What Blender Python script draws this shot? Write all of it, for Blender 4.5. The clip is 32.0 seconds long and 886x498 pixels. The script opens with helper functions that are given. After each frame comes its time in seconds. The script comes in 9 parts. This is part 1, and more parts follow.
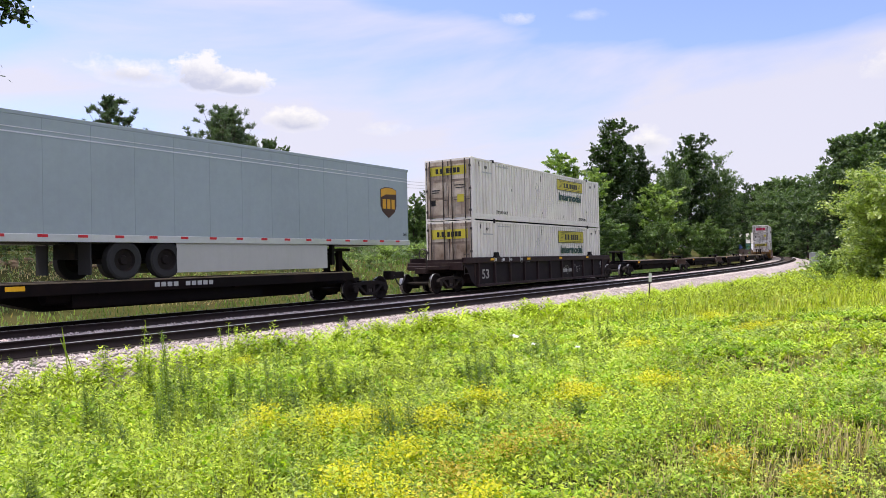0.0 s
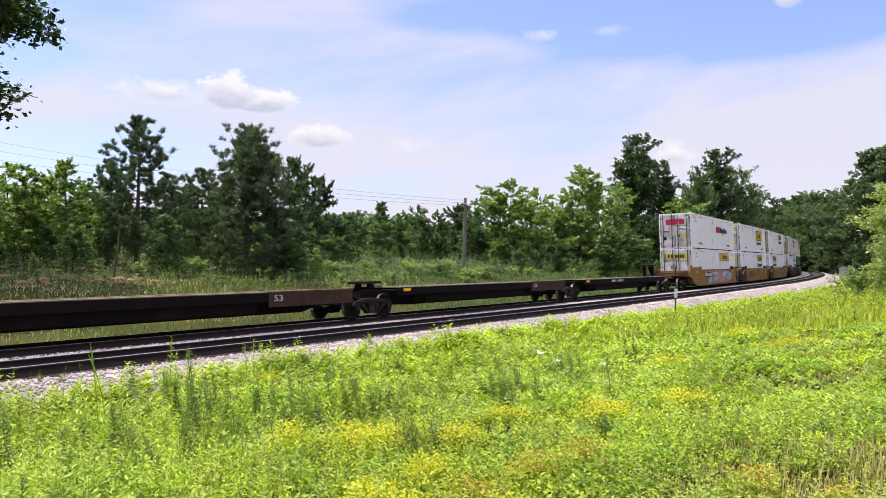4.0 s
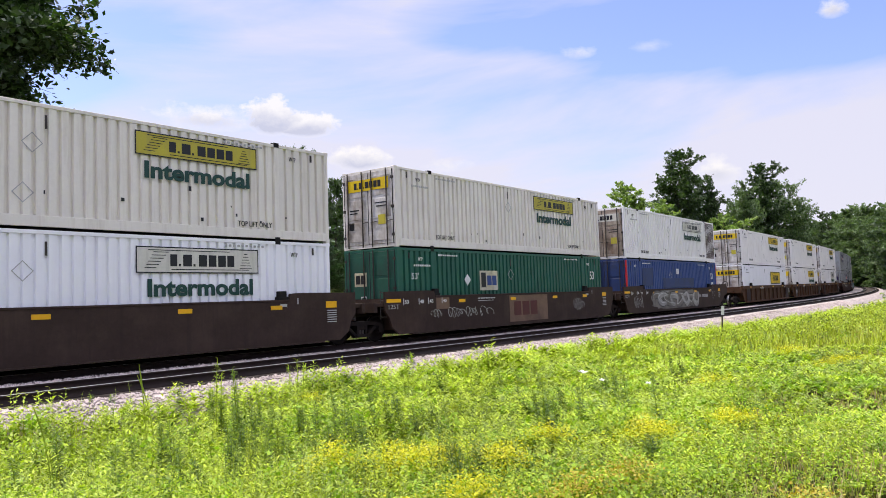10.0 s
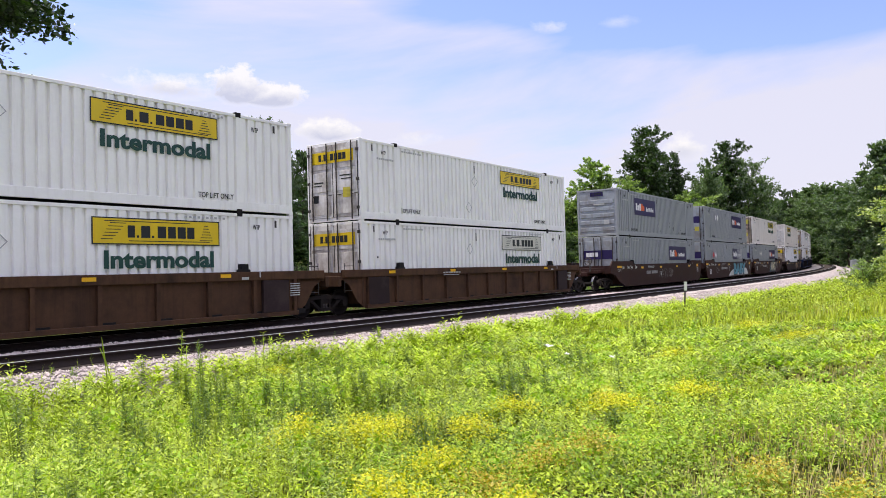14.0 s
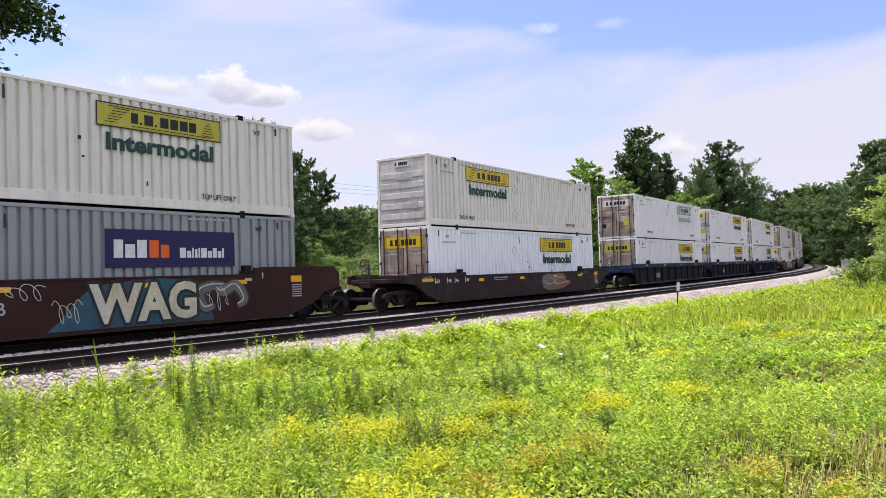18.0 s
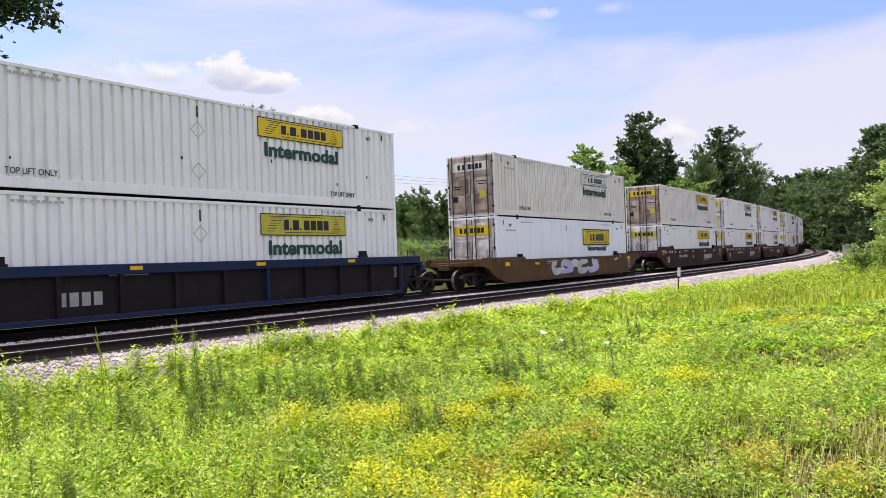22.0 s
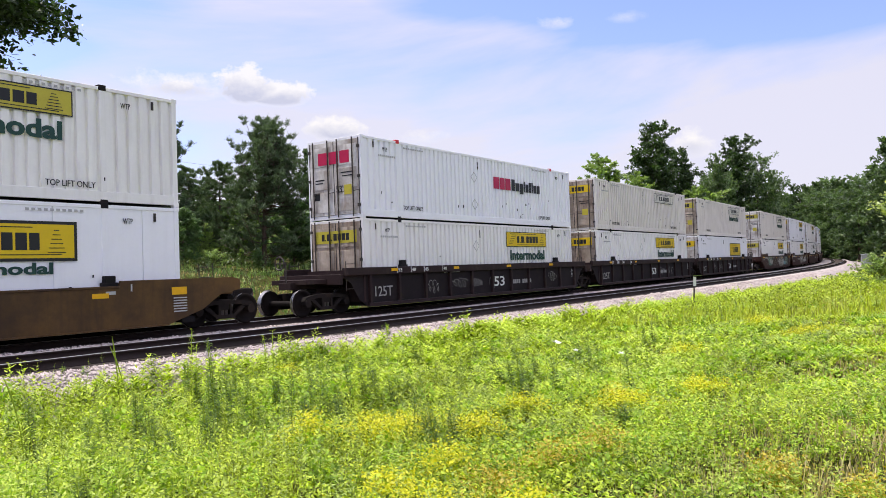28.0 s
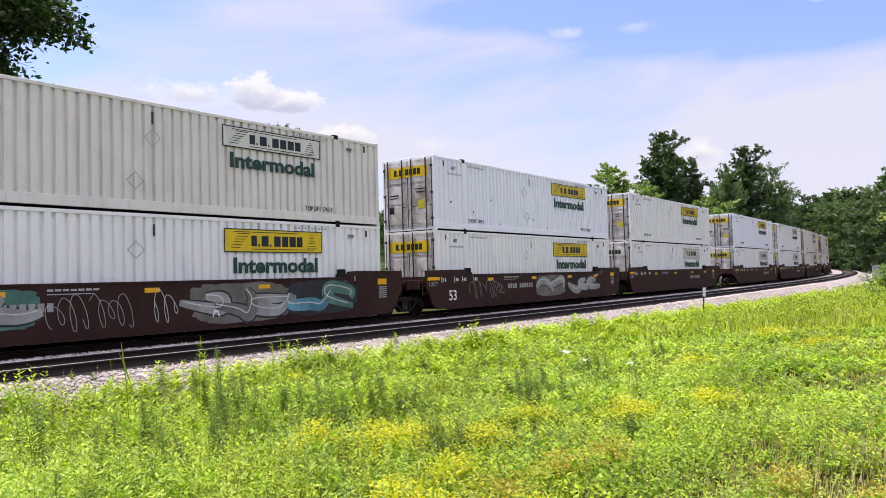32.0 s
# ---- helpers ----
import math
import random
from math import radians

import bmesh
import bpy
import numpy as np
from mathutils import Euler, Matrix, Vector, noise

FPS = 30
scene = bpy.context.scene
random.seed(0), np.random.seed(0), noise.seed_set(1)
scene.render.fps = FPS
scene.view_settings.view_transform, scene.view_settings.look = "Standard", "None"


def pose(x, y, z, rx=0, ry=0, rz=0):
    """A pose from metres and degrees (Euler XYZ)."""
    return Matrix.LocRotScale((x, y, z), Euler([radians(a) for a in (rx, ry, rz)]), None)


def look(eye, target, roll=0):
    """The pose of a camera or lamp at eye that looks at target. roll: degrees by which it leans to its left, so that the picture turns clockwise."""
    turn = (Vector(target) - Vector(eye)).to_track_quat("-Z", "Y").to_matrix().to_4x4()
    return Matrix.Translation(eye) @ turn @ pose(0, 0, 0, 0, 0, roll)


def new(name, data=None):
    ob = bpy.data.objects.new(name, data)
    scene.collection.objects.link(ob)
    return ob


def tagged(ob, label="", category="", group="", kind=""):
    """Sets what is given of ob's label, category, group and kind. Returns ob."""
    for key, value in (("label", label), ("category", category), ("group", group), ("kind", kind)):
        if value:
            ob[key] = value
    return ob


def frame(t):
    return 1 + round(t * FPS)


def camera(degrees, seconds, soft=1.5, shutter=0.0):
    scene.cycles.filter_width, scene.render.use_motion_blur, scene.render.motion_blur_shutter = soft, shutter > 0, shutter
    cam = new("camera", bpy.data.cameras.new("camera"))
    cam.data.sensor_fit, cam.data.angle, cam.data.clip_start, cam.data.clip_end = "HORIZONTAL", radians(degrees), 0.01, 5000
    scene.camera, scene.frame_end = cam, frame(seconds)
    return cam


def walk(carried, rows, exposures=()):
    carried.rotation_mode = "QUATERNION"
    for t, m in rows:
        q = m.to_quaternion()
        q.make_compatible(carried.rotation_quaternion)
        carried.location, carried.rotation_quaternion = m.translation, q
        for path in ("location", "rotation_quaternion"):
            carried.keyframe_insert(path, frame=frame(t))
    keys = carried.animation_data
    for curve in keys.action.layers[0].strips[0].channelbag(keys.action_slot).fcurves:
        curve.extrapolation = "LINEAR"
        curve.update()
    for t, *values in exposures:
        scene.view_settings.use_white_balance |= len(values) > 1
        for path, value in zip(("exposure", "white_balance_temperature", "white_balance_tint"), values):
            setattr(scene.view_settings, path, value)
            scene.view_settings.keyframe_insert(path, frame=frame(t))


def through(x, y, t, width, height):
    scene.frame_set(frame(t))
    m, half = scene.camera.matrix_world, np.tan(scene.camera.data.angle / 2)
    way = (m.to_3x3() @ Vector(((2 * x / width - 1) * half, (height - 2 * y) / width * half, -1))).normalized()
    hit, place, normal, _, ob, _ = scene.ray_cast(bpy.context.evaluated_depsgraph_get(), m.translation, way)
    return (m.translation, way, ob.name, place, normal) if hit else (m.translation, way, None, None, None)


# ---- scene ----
# ---- camera and its walk ----
EYE = Vector((0.0, 0.0, 2.345))
TURNS = [(0.0, 56.64, -0.66, 1.14), (0.5, 56.06, -0.66, 1.20), (1.0, 55.65, -0.48, 1.09), (1.5, 55.39, -0.27, 1.04),
         (2.0, 55.18, -0.01, 0.95), (2.5, 55.06, 0.18, 0.95), (3.0, 54.99, 0.34, 0.95), (3.5, 54.94, 0.44, 0.96),
         (5.5, 53.96, 1.12, 0.93), (6.0, 53.55, 1.50, 0.96), (6.5, 53.22, 1.86, 0.96), (7.0, 52.87, 2.02, 1.03),
         (7.5, 52.60, 2.06, 0.99), (8.0, 52.41, 2.03, 0.92), (8.5, 52.24, 2.02, 0.72), (9.0, 52.02, 2.10, 0.47),
         (9.5, 51.82, 2.10, 0.36), (10.0, 51.70, 1.96, 0.35), (10.5, 51.74, 1.61, 0.52), (11.0, 51.86, 1.15, 0.62),
         (11.5, 52.12, 0.59, 0.71), (12.0, 52.51, 0.06, 0.78), (12.5, 52.96, -0.23, 0.83), (13.0, 53.41, -0.30, 0.91),
         (13.5, 53.81, -0.19, 0.95), (14.0, 54.17, 0.01, 0.83), (14.5, 54.56, 0.28, 0.78), (16.5, 54.78, 0.80, 0.65),
         (17.0, 54.66, 0.69, 0.61), (17.5, 54.62, 0.42, 0.62), (18.0, 54.69, 0.09, 0.70), (18.5, 54.75, -0.17, 0.66),
         (19.0, 54.75, -0.27, 0.58), (19.5, 54.70, -0.32, 0.58), (20.0, 54.62, -0.38, 0.64), (20.5, 54.58, -0.53, 0.77),
         (21.0, 54.59, -0.74, 0.78), (21.5, 54.66, -0.89, 0.66), (22.0, 54.64, -0.93, 0.46), (22.5, 54.53, -0.88, 0.32),
         (23.0, 54.35, -0.73, 0.29), (23.5, 54.11, -0.62, 0.38), (24.0, 53.85, -0.50, 0.43), (24.5, 53.61, -0.39, 0.36),
         (25.0, 53.48, -0.33, 0.39), (25.5, 53.42, -0.31, 0.35), (27.5, 53.49, -0.35, 0.32), (28.0, 53.56, -0.21, 0.42),
         (28.5, 53.67, -0.05, 0.43), (29.0, 53.76, 0.07, 0.45), (29.5, 53.87, 0.21, 0.41), (30.0, 53.94, 0.28, 0.40),
         (30.5, 53.97, 0.34, 0.41), (31.0, 53.85, 0.42, 0.47), (31.5, 53.47, 0.49, 0.62), (32.0, 52.90, 0.45, 0.76)]


def heading(az, el):
    """Unit vector for a compass angle from +y towards +x and an angle above the horizon."""
    a, e = radians(az), radians(el)
    return Vector((math.sin(a) * math.cos(e), math.cos(a) * math.cos(e), math.sin(e)))


cam = camera(61.0, 32.0, soft=0.7)
walk(cam, [(t, look(EYE, EYE + heading(az, el) * 10, roll)) for t, az, el, roll in TURNS],
     exposures=[(0.0, 0.0, 6750, 12), (32.0, 0.0, 6750, 12)])

# ---- world, sun ----
SUN_AZ, SUN_EL = -22.0, 67.0
SKY_STRENGTH = 0.134
SUN_STRENGTH = 4.4


def mnode(nt, op, a, b=None, c=None):
    n = nt.nodes.new("ShaderNodeMath")
    n.operation = op
    for i, v in enumerate((a, b, c)):
        if v is None:
            continue
        if isinstance(v, (int, float)):
            n.inputs[i].default_value = v
        else:
            nt.links.new(v, n.inputs[i])
    return n.outputs[0]


def build_world():
    w = bpy.data.worlds.new("sky")
    scene.world = w
    w.use_nodes = True
    nt = w.node_tree
    nt.nodes.clear()
    N, Lk = nt.nodes.new, nt.links.new
    tc = N("ShaderNodeTexCoord")
    sky = N("ShaderNodeTexSky")
    sky.sky_type = "NISHITA"
    sky.sun_disc = False
    sky.sun_elevation = radians(SUN_EL)
    sky.sun_rotation = radians(SUN_AZ)
    sky.air_density, sky.dust_density, sky.ozone_density = 1.0, 1.4, 1.2
    sep = N("ShaderNodeSeparateXYZ")
    Lk(tc.outputs["Generated"], sep.inputs[0])
    az = mnode(nt, "ARCTAN2", sep.outputs[0], sep.outputs[1])
    el = mnode(nt, "ARCSINE", sep.outputs[2])
    # thin high veil: streaks drawn out along the horizon
    comb = N("ShaderNodeCombineXYZ")
    Lk(mnode(nt, "ADD", mnode(nt, "MULTIPLY", az, 1.6), mnode(nt, "MULTIPLY", el, 1.4)), comb.inputs[0])
    Lk(mnode(nt, "SUBTRACT", mnode(nt, "MULTIPLY", el, 7.0), mnode(nt, "MULTIPLY", az, 1.1)), comb.inputs[1])
    veil = N("ShaderNodeTexNoise")
    veil.inputs["Scale"].default_value = 1.15
    veil.inputs["Detail"].default_value = 7.0
    veil.inputs["Roughness"].default_value = 0.55
    veil.inputs["Distortion"].default_value = 0.4
    Lk(comb.outputs[0], veil.inputs["Vector"])
    # the veil thickens towards the horizon
    low = mnode(nt, "SUBTRACT", 1.0, mnode(nt, "MULTIPLY", el, 2.15))
    vm = mnode(nt, "ADD", mnode(nt, "MULTIPLY", mnode(nt, "SUBTRACT", veil.outputs["Fac"], 0.43), 3.3), mnode(nt, "MULTIPLY", low, 0.92))
    # broad openings of deeper blue between the streaks
    for a0, e0, wa, we, deep in ((31.0, 6.5, 15.0, 3.6, 0.75), (47.0, 5.0, 9.0, 2.4, 0.45), (22.0, 12.5, 8.0, 2.5, 0.6), (77.0, 17.6, 20.0, 4.2, 1.25), (57.0, 18.6, 10.0, 2.6, 0.85), (29.0, 17.0, 8.0, 2.5, 0.45), (130.0, 20.0, 26.0, 6.0, 0.9), (-60.0, 22.0, 30.0, 6.0, 0.8)):
        da = mnode(nt, "DIVIDE", mnode(nt, "SUBTRACT", az, radians(a0)), radians(wa))
        de = mnode(nt, "DIVIDE", mnode(nt, "SUBTRACT", el, radians(e0)), radians(we))
        r = mnode(nt, "ADD", mnode(nt, "MULTIPLY", da, da), mnode(nt, "MULTIPLY", de, de))
        vm = mnode(nt, "SUBTRACT", vm, mnode(nt, "MULTIPLY", mnode(nt, "MAXIMUM", mnode(nt, "SUBTRACT", 1.0, r), 0.0), deep))
    vm = mnode(nt, "MULTIPLY", mnode(nt, "MINIMUM", mnode(nt, "MAXIMUM", vm, 0.06), 1.0), 0.9)
    # overhead, out of view, bright haze is added to lighten the train's near side
    high = mnode(nt, "MULTIPLY", mnode(nt, "MINIMUM", mnode(nt, "MAXIMUM", mnode(nt, "MULTIPLY", mnode(nt, "SUBTRACT", el, 0.42), 2.5), 0.0), 1.0), 0.8)
    vm = mnode(nt, "MAXIMUM", vm, high)
    # small heaped clouds
    c2 = N("ShaderNodeCombineXYZ")
    Lk(mnode(nt, "MULTIPLY", az, 46.0), c2.inputs[0])
    Lk(mnode(nt, "MULTIPLY", el, 62.0), c2.inputs[1])
    puff = N("ShaderNodeTexNoise")
    puff.inputs["Scale"].default_value = 1.0
    puff.inputs["Detail"].default_value = 5.0
    puff.inputs["Roughness"].default_value = 0.6
    Lk(c2.outputs[0], puff.inputs["Vector"])
    pn = mnode(nt, "MULTIPLY", mnode(nt, "SUBTRACT", puff.outputs["Fac"], 0.48), 1.7)
    total = None
    under = None
    for a0, e0, wa, we, crisp in ((34.2, 11.2, 4.0, 1.0, 1.2), (38.7, 11.6, 2.1, 1.5, 3.0), (41.0, 11.1, 2.7, 1.0, 3.0), (45.3, 8.7, 2.5, 1.0, 2.0), (61.9, 16.4, 1.4, 0.5, 0.6), (79.3, 17.8, 1.1, 0.7, 1.2), (67.2, 16.6, 1.5, 0.5, 0.35),
                           (85.0, 18.9, 3.0, 1.1, 1.6), (88.5, 12.0, 3.0, 1.6, 1.2), (71.8, 7.5, 1.7, 1.1, 1.2), (28.0, 19.3, 1.6, 0.5, 1.0), (52.0, 8.3, 2.0, 0.6, 0.5), (15.0, 9.0, 5.0, 1.4, 1.6), (110.0, 10.0, 6.0, 2.0, 1.6), (-20.0, 12.0, 7.0, 2.2, 1.6),
                           (150.0, 12.0, 8.0, 2.4, 1.6), (-70.0, 9.0, 8.0, 1.8, 1.6), (-120.0, 13.0, 9.0, 2.3, 1.6)):
        da = mnode(nt, "DIVIDE", mnode(nt, "SUBTRACT", az, radians(a0)), radians(wa))
        de = mnode(nt, "DIVIDE", mnode(nt, "SUBTRACT", el, radians(e0)), radians(we))
        r = mnode(nt, "SQRT", mnode(nt, "ADD", mnode(nt, "MULTIPLY", da, da), mnode(nt, "MULTIPLY", de, de)))
        # flat bases, heaped tops
        m = mnode(nt, "MULTIPLY", mnode(nt, "ADD", mnode(nt, "SUBTRACT", 1.0, r), mnode(nt, "MULTIPLY", pn, mnode(nt, "MINIMUM", mnode(nt, "MAXIMUM", mnode(nt, "ADD", de, 1.1), 0.15), 1.0))), crisp)
        total = m if total is None else mnode(nt, "MAXIMUM", total, m)
        u = mnode(nt, "MULTIPLY", mnode(nt, "MINIMUM", mnode(nt, "MAXIMUM", m, 0.0), 1.0), mnode(nt, "SUBTRACT", 0.42, mnode(nt, "MULTIPLY", de, 0.95)))
        under = u if under is None else mnode(nt, "MAXIMUM", under, u)
    cm = mnode(nt, "MINIMUM", mnode(nt, "MAXIMUM", total, 0.0), 0.92)
    # bases of the heaped clouds are greyer than their tops
    shade = mnode(nt, "MINIMUM", mnode(nt, "MAXIMUM", mnode(nt, "ADD", under, mnode(nt, "MULTIPLY", mnode(nt, "SUBTRACT", 0.5, puff.outputs["Fac"]), 1.2)), 0.0), 0.9)
    mix1 = N("ShaderNodeMix")
    mix1.data_type = "RGBA"
    Lk(vm, mix1.inputs[0])
    gain = N("ShaderNodeMix")
    gain.data_type, gain.blend_type = "RGBA", "MULTIPLY"
    gain.inputs[0].default_value = 1.0
    Lk(sky.outputs[0], gain.inputs[6])
    gain.inputs[7].default_value = (1.32, 1.36, 1.86, 1)
    Lk(gain.outputs[2], mix1.inputs[6])
    # the added haze gains strength with height all round, as fill for shaded sides
    lift = mnode(nt, "ADD", 1.0, mnode(nt, "MULTIPLY", high, 1.35))
    hz = N("ShaderNodeVectorMath")
    hz.operation = "SCALE"
    hz.inputs[0].default_value = (6.0, 6.02, 7.05)
    Lk(lift, hz.inputs["Scale"])
    Lk(hz.outputs[0], mix1.inputs[7])
    mix2 = N("ShaderNodeMix")
    mix2.data_type = "RGBA"
    Lk(cm, mix2.inputs[0])
    Lk(mix1.outputs[2], mix2.inputs[6])
    mix3 = N("ShaderNodeMix")
    mix3.data_type = "RGBA"
    Lk(shade, mix3.inputs[0])
    mix3.inputs[6].default_value = (7.35, 7.35, 7.6, 1)
    mix3.inputs[7].default_value = (4.2, 4.5, 5.9, 1)
    Lk(mix3.outputs[2], mix2.inputs[7])
    bg = N("ShaderNodeBackground")
    bg.inputs["Strength"].default_value = SKY_STRENGTH
    Lk(mix2.outputs[2], bg.inputs[0])
    out = N("ShaderNodeOutputWorld")
    Lk(bg.outputs[0], out.inputs[0])


build_world()
sun = bpy.data.lights.new("sun", "SUN")
sun.energy, sun.angle, sun.color = SUN_STRENGTH, radians(0.53), (1.0, 0.955, 0.88)
sun_ob = new("sun", sun)
sun_ob.matrix_world = look(heading(SUN_AZ, SUN_EL) * 100, (0, 0, 0))


# ---- materials ----
def mat(name, base, rough=0.6, metal=0.0, var=(0.12, 1.6), stain=None, bump=0.0, bscale=60.0, streak=None, rnd=0.06, coords="Object", spec=0.4):
    """A surface: base colour with grain at var=(amount, scale), stains (colour, scale, amount), vertical streaks (colour, amount)."""
    m = bpy.data.materials.new(name)
    m.use_nodes = True
    nt = m.node_tree
    N, Lk = nt.nodes.new, nt.links.new
    b = nt.nodes["Principled BSDF"]
    b.inputs["Roughness"].default_value = rough
    b.inputs["Metallic"].default_value = metal
    b.inputs["Specular IOR Level"].default_value = spec
    tc = N("ShaderNodeTexCoord")
    info = N("ShaderNodeObjectInfo")
    off = N("ShaderNodeVectorMath")
    off.operation = "ADD"
    mul = N("ShaderNodeVectorMath")
    mul.operation = "SCALE"
    mul.inputs[0].default_value = (37.0, 19.0, 53.0)
    Lk(info.outputs["Random"], mul.inputs["Scale"])
    Lk(tc.outputs[coords], off.inputs[0])
    Lk(mul.outputs[0], off.inputs[1])
    vec = off.outputs[0]

    def noise_at(scale, detail=5.0, rough_=0.6, v=None):
        n = N("ShaderNodeTexNoise")
        n.inputs["Scale"].default_value = scale
        n.inputs["Detail"].default_value = detail
        n.inputs["Roughness"].default_value = rough_
        Lk(v if v is not None else vec, n.inputs["Vector"])
        return n.outputs["Fac"]

    def blend(fac, col_a, col_b, mode="MIX"):
        n = N("ShaderNodeMix")
        n.data_type, n.blend_type = "RGBA", mode
        for k, v in ((0, fac), (6, col_a), (7, col_b)):
            if isinstance(v, (int, float)):
                n.inputs[k].default_value = v
            elif isinstance(v, tuple):
                n.inputs[k].default_value = (*v, 1)
            else:
                Lk(v, n.inputs[k])
        return n.outputs[2]

    def ramp(v, lo, hi):
        n = N("ShaderNodeMapRange")
        n.inputs[1].default_value, n.inputs[2].default_value = lo, hi
        Lk(v, n.inputs[0])
        return n.outputs[0]

    amount, scale = var
    fine = noise_at(scale * 9, 4.0, 0.7)
    broad = noise_at(scale, 4.0, 0.55)
    grain = mnode(nt, "ADD", mnode(nt, "MULTIPLY", broad, 0.6), mnode(nt, "MULTIPLY", fine, 0.4))
    f = ramp(grain, 0.3, 0.7)
    col = blend(f, tuple(c * (1 - amount) for c in base), tuple(min(1, c * (1 + amount)) for c in base))
    if rnd:
        g = mnode(nt, "ADD", 1.0 - rnd, mnode(nt, "MULTIPLY", info.outputs["Random"], 2 * rnd))
        sc = N("ShaderNodeVectorMath")
        sc.operation = "SCALE"
        Lk(col, sc.inputs[0])
        Lk(g, sc.inputs["Scale"])
        col = sc.outputs[0]
    if stain:
        scol, sscale, samount = stain
        s = ramp(noise_at(sscale, 6.0, 0.65), 0.62 - samount * 0.35, 0.72)
        col = blend(mnode(nt, "MULTIPLY", s, min(1.0, samount * 1.6)), col, scol)
    if streak:
        scol, samount = streak
        mp = N("ShaderNodeMapping")
        mp.inputs["Scale"].default_value = (3.2, 3.2, 0.22)
        Lk(vec, mp.inputs[0])
        s = ramp(noise_at(1.3, 5.0, 0.7, mp.outputs[0]), 0.5, 0.75)
        col = blend(mnode(nt, "MULTIPLY", s, samount), col, scol)
    Lk(col, b.inputs["Base Color"])
    rr = mnode(nt, "ADD", rough - 0.08, mnode(nt, "MULTIPLY", broad, 0.16))
    Lk(rr, b.inputs["Roughness"])
    if bump:
        bp_ = N("ShaderNodeBump")
        bp_.inputs["Strength"].default_value = bump
        bp_.inputs["Distance"].default_value = 0.02
        Lk(noise_at(bscale, 5.0, 0.7), bp_.inputs["Height"])
        Lk(bp_.outputs[0], b.inputs["Normal"])
    return m


def leaf_mat(name, dark, light, through, patch=0.35, hue=None, gloss=0.25, rough=0.5):
    """Leaves that let light through; colour varies leaf by leaf and in broad patches."""
    m = bpy.data.materials.new(name)
    m.use_nodes = True
    nt = m.node_tree
    nt.nodes.clear()
    N, Lk = nt.nodes.new, nt.links.new
    out = N("ShaderNodeOutputMaterial")
    geo = N("ShaderNodeNewGeometry")
    tc = N("ShaderNodeTexCoord")
    info = N("ShaderNodeObjectInfo")
    n = N("ShaderNodeTexNoise")
    n.inputs["Scale"].default_value = patch
    n.inputs["Detail"].default_value = 4.0
    Lk(tc.outputs["Object"], n.inputs["Vector"])
    f = mnode(nt, "ADD", mnode(nt, "MULTIPLY", geo.outputs["Random Per Island"], 0.8), mnode(nt, "MULTIPLY", mnode(nt, "SUBTRACT", n.outputs["Fac"], 0.34), 0.9))
    f = mnode(nt, "ADD", f, mnode(nt, "MULTIPLY", mnode(nt, "SUBTRACT", info.outputs["Random"], 0.5), 0.25))
    mix = N("ShaderNodeMix")
    mix.data_type = "RGBA"
    mix.clamp_factor = True
    Lk(f, mix.inputs[0])
    mix.inputs[6].default_value = (*dark, 1)
    mix.inputs[7].default_value = (*light, 1)
    col = mix.outputs[2]
    if hue:
        hcol, hscale, hlo = hue
        n2 = N("ShaderNodeTexNoise")
        n2.inputs["Scale"].default_value = hscale
        n2.inputs["Detail"].default_value = 3.0
        Lk(tc.outputs["Object"], n2.inputs["Vector"])
        mr = N("ShaderNodeMapRange")
        mr.inputs[1].default_value, mr.inputs[2].default_value = hlo, hlo + 0.16
        Lk(n2.outputs["Fac"], mr.inputs[0])
        mx = N("ShaderNodeMix")
        mx.data_type = "RGBA"
        Lk(mr.outputs[0], mx.inputs[0])
        Lk(col, mx.inputs[6])
        mx.inputs[7].default_value = (*hcol, 1)
        col = mx.outputs[2]
    pr = N("ShaderNodeBsdfPrincipled")
    pr.inputs["Roughness"].default_value = rough
    pr.inputs["Specular IOR Level"].default_value = gloss
    Lk(col, pr.inputs["Base Color"])
    tr = N("ShaderNodeBsdfTranslucent")
    tm = N("ShaderNodeMix")
    tm.data_type, tm.blend_type = "RGBA", "MULTIPLY"
    tm.inputs[0].default_value = 1.0
    Lk(col, tm.inputs[6])
    tm.inputs[7].default_value = (*through, 1)
    Lk(tm.outputs[2], tr.inputs[0])
    ad = N("ShaderNodeAddShader")
    Lk(pr.outputs[0], ad.inputs[0])
    Lk(tr.outputs[0], ad.inputs[1])
    Lk(ad.outputs[0], out.inputs[0])
    return m


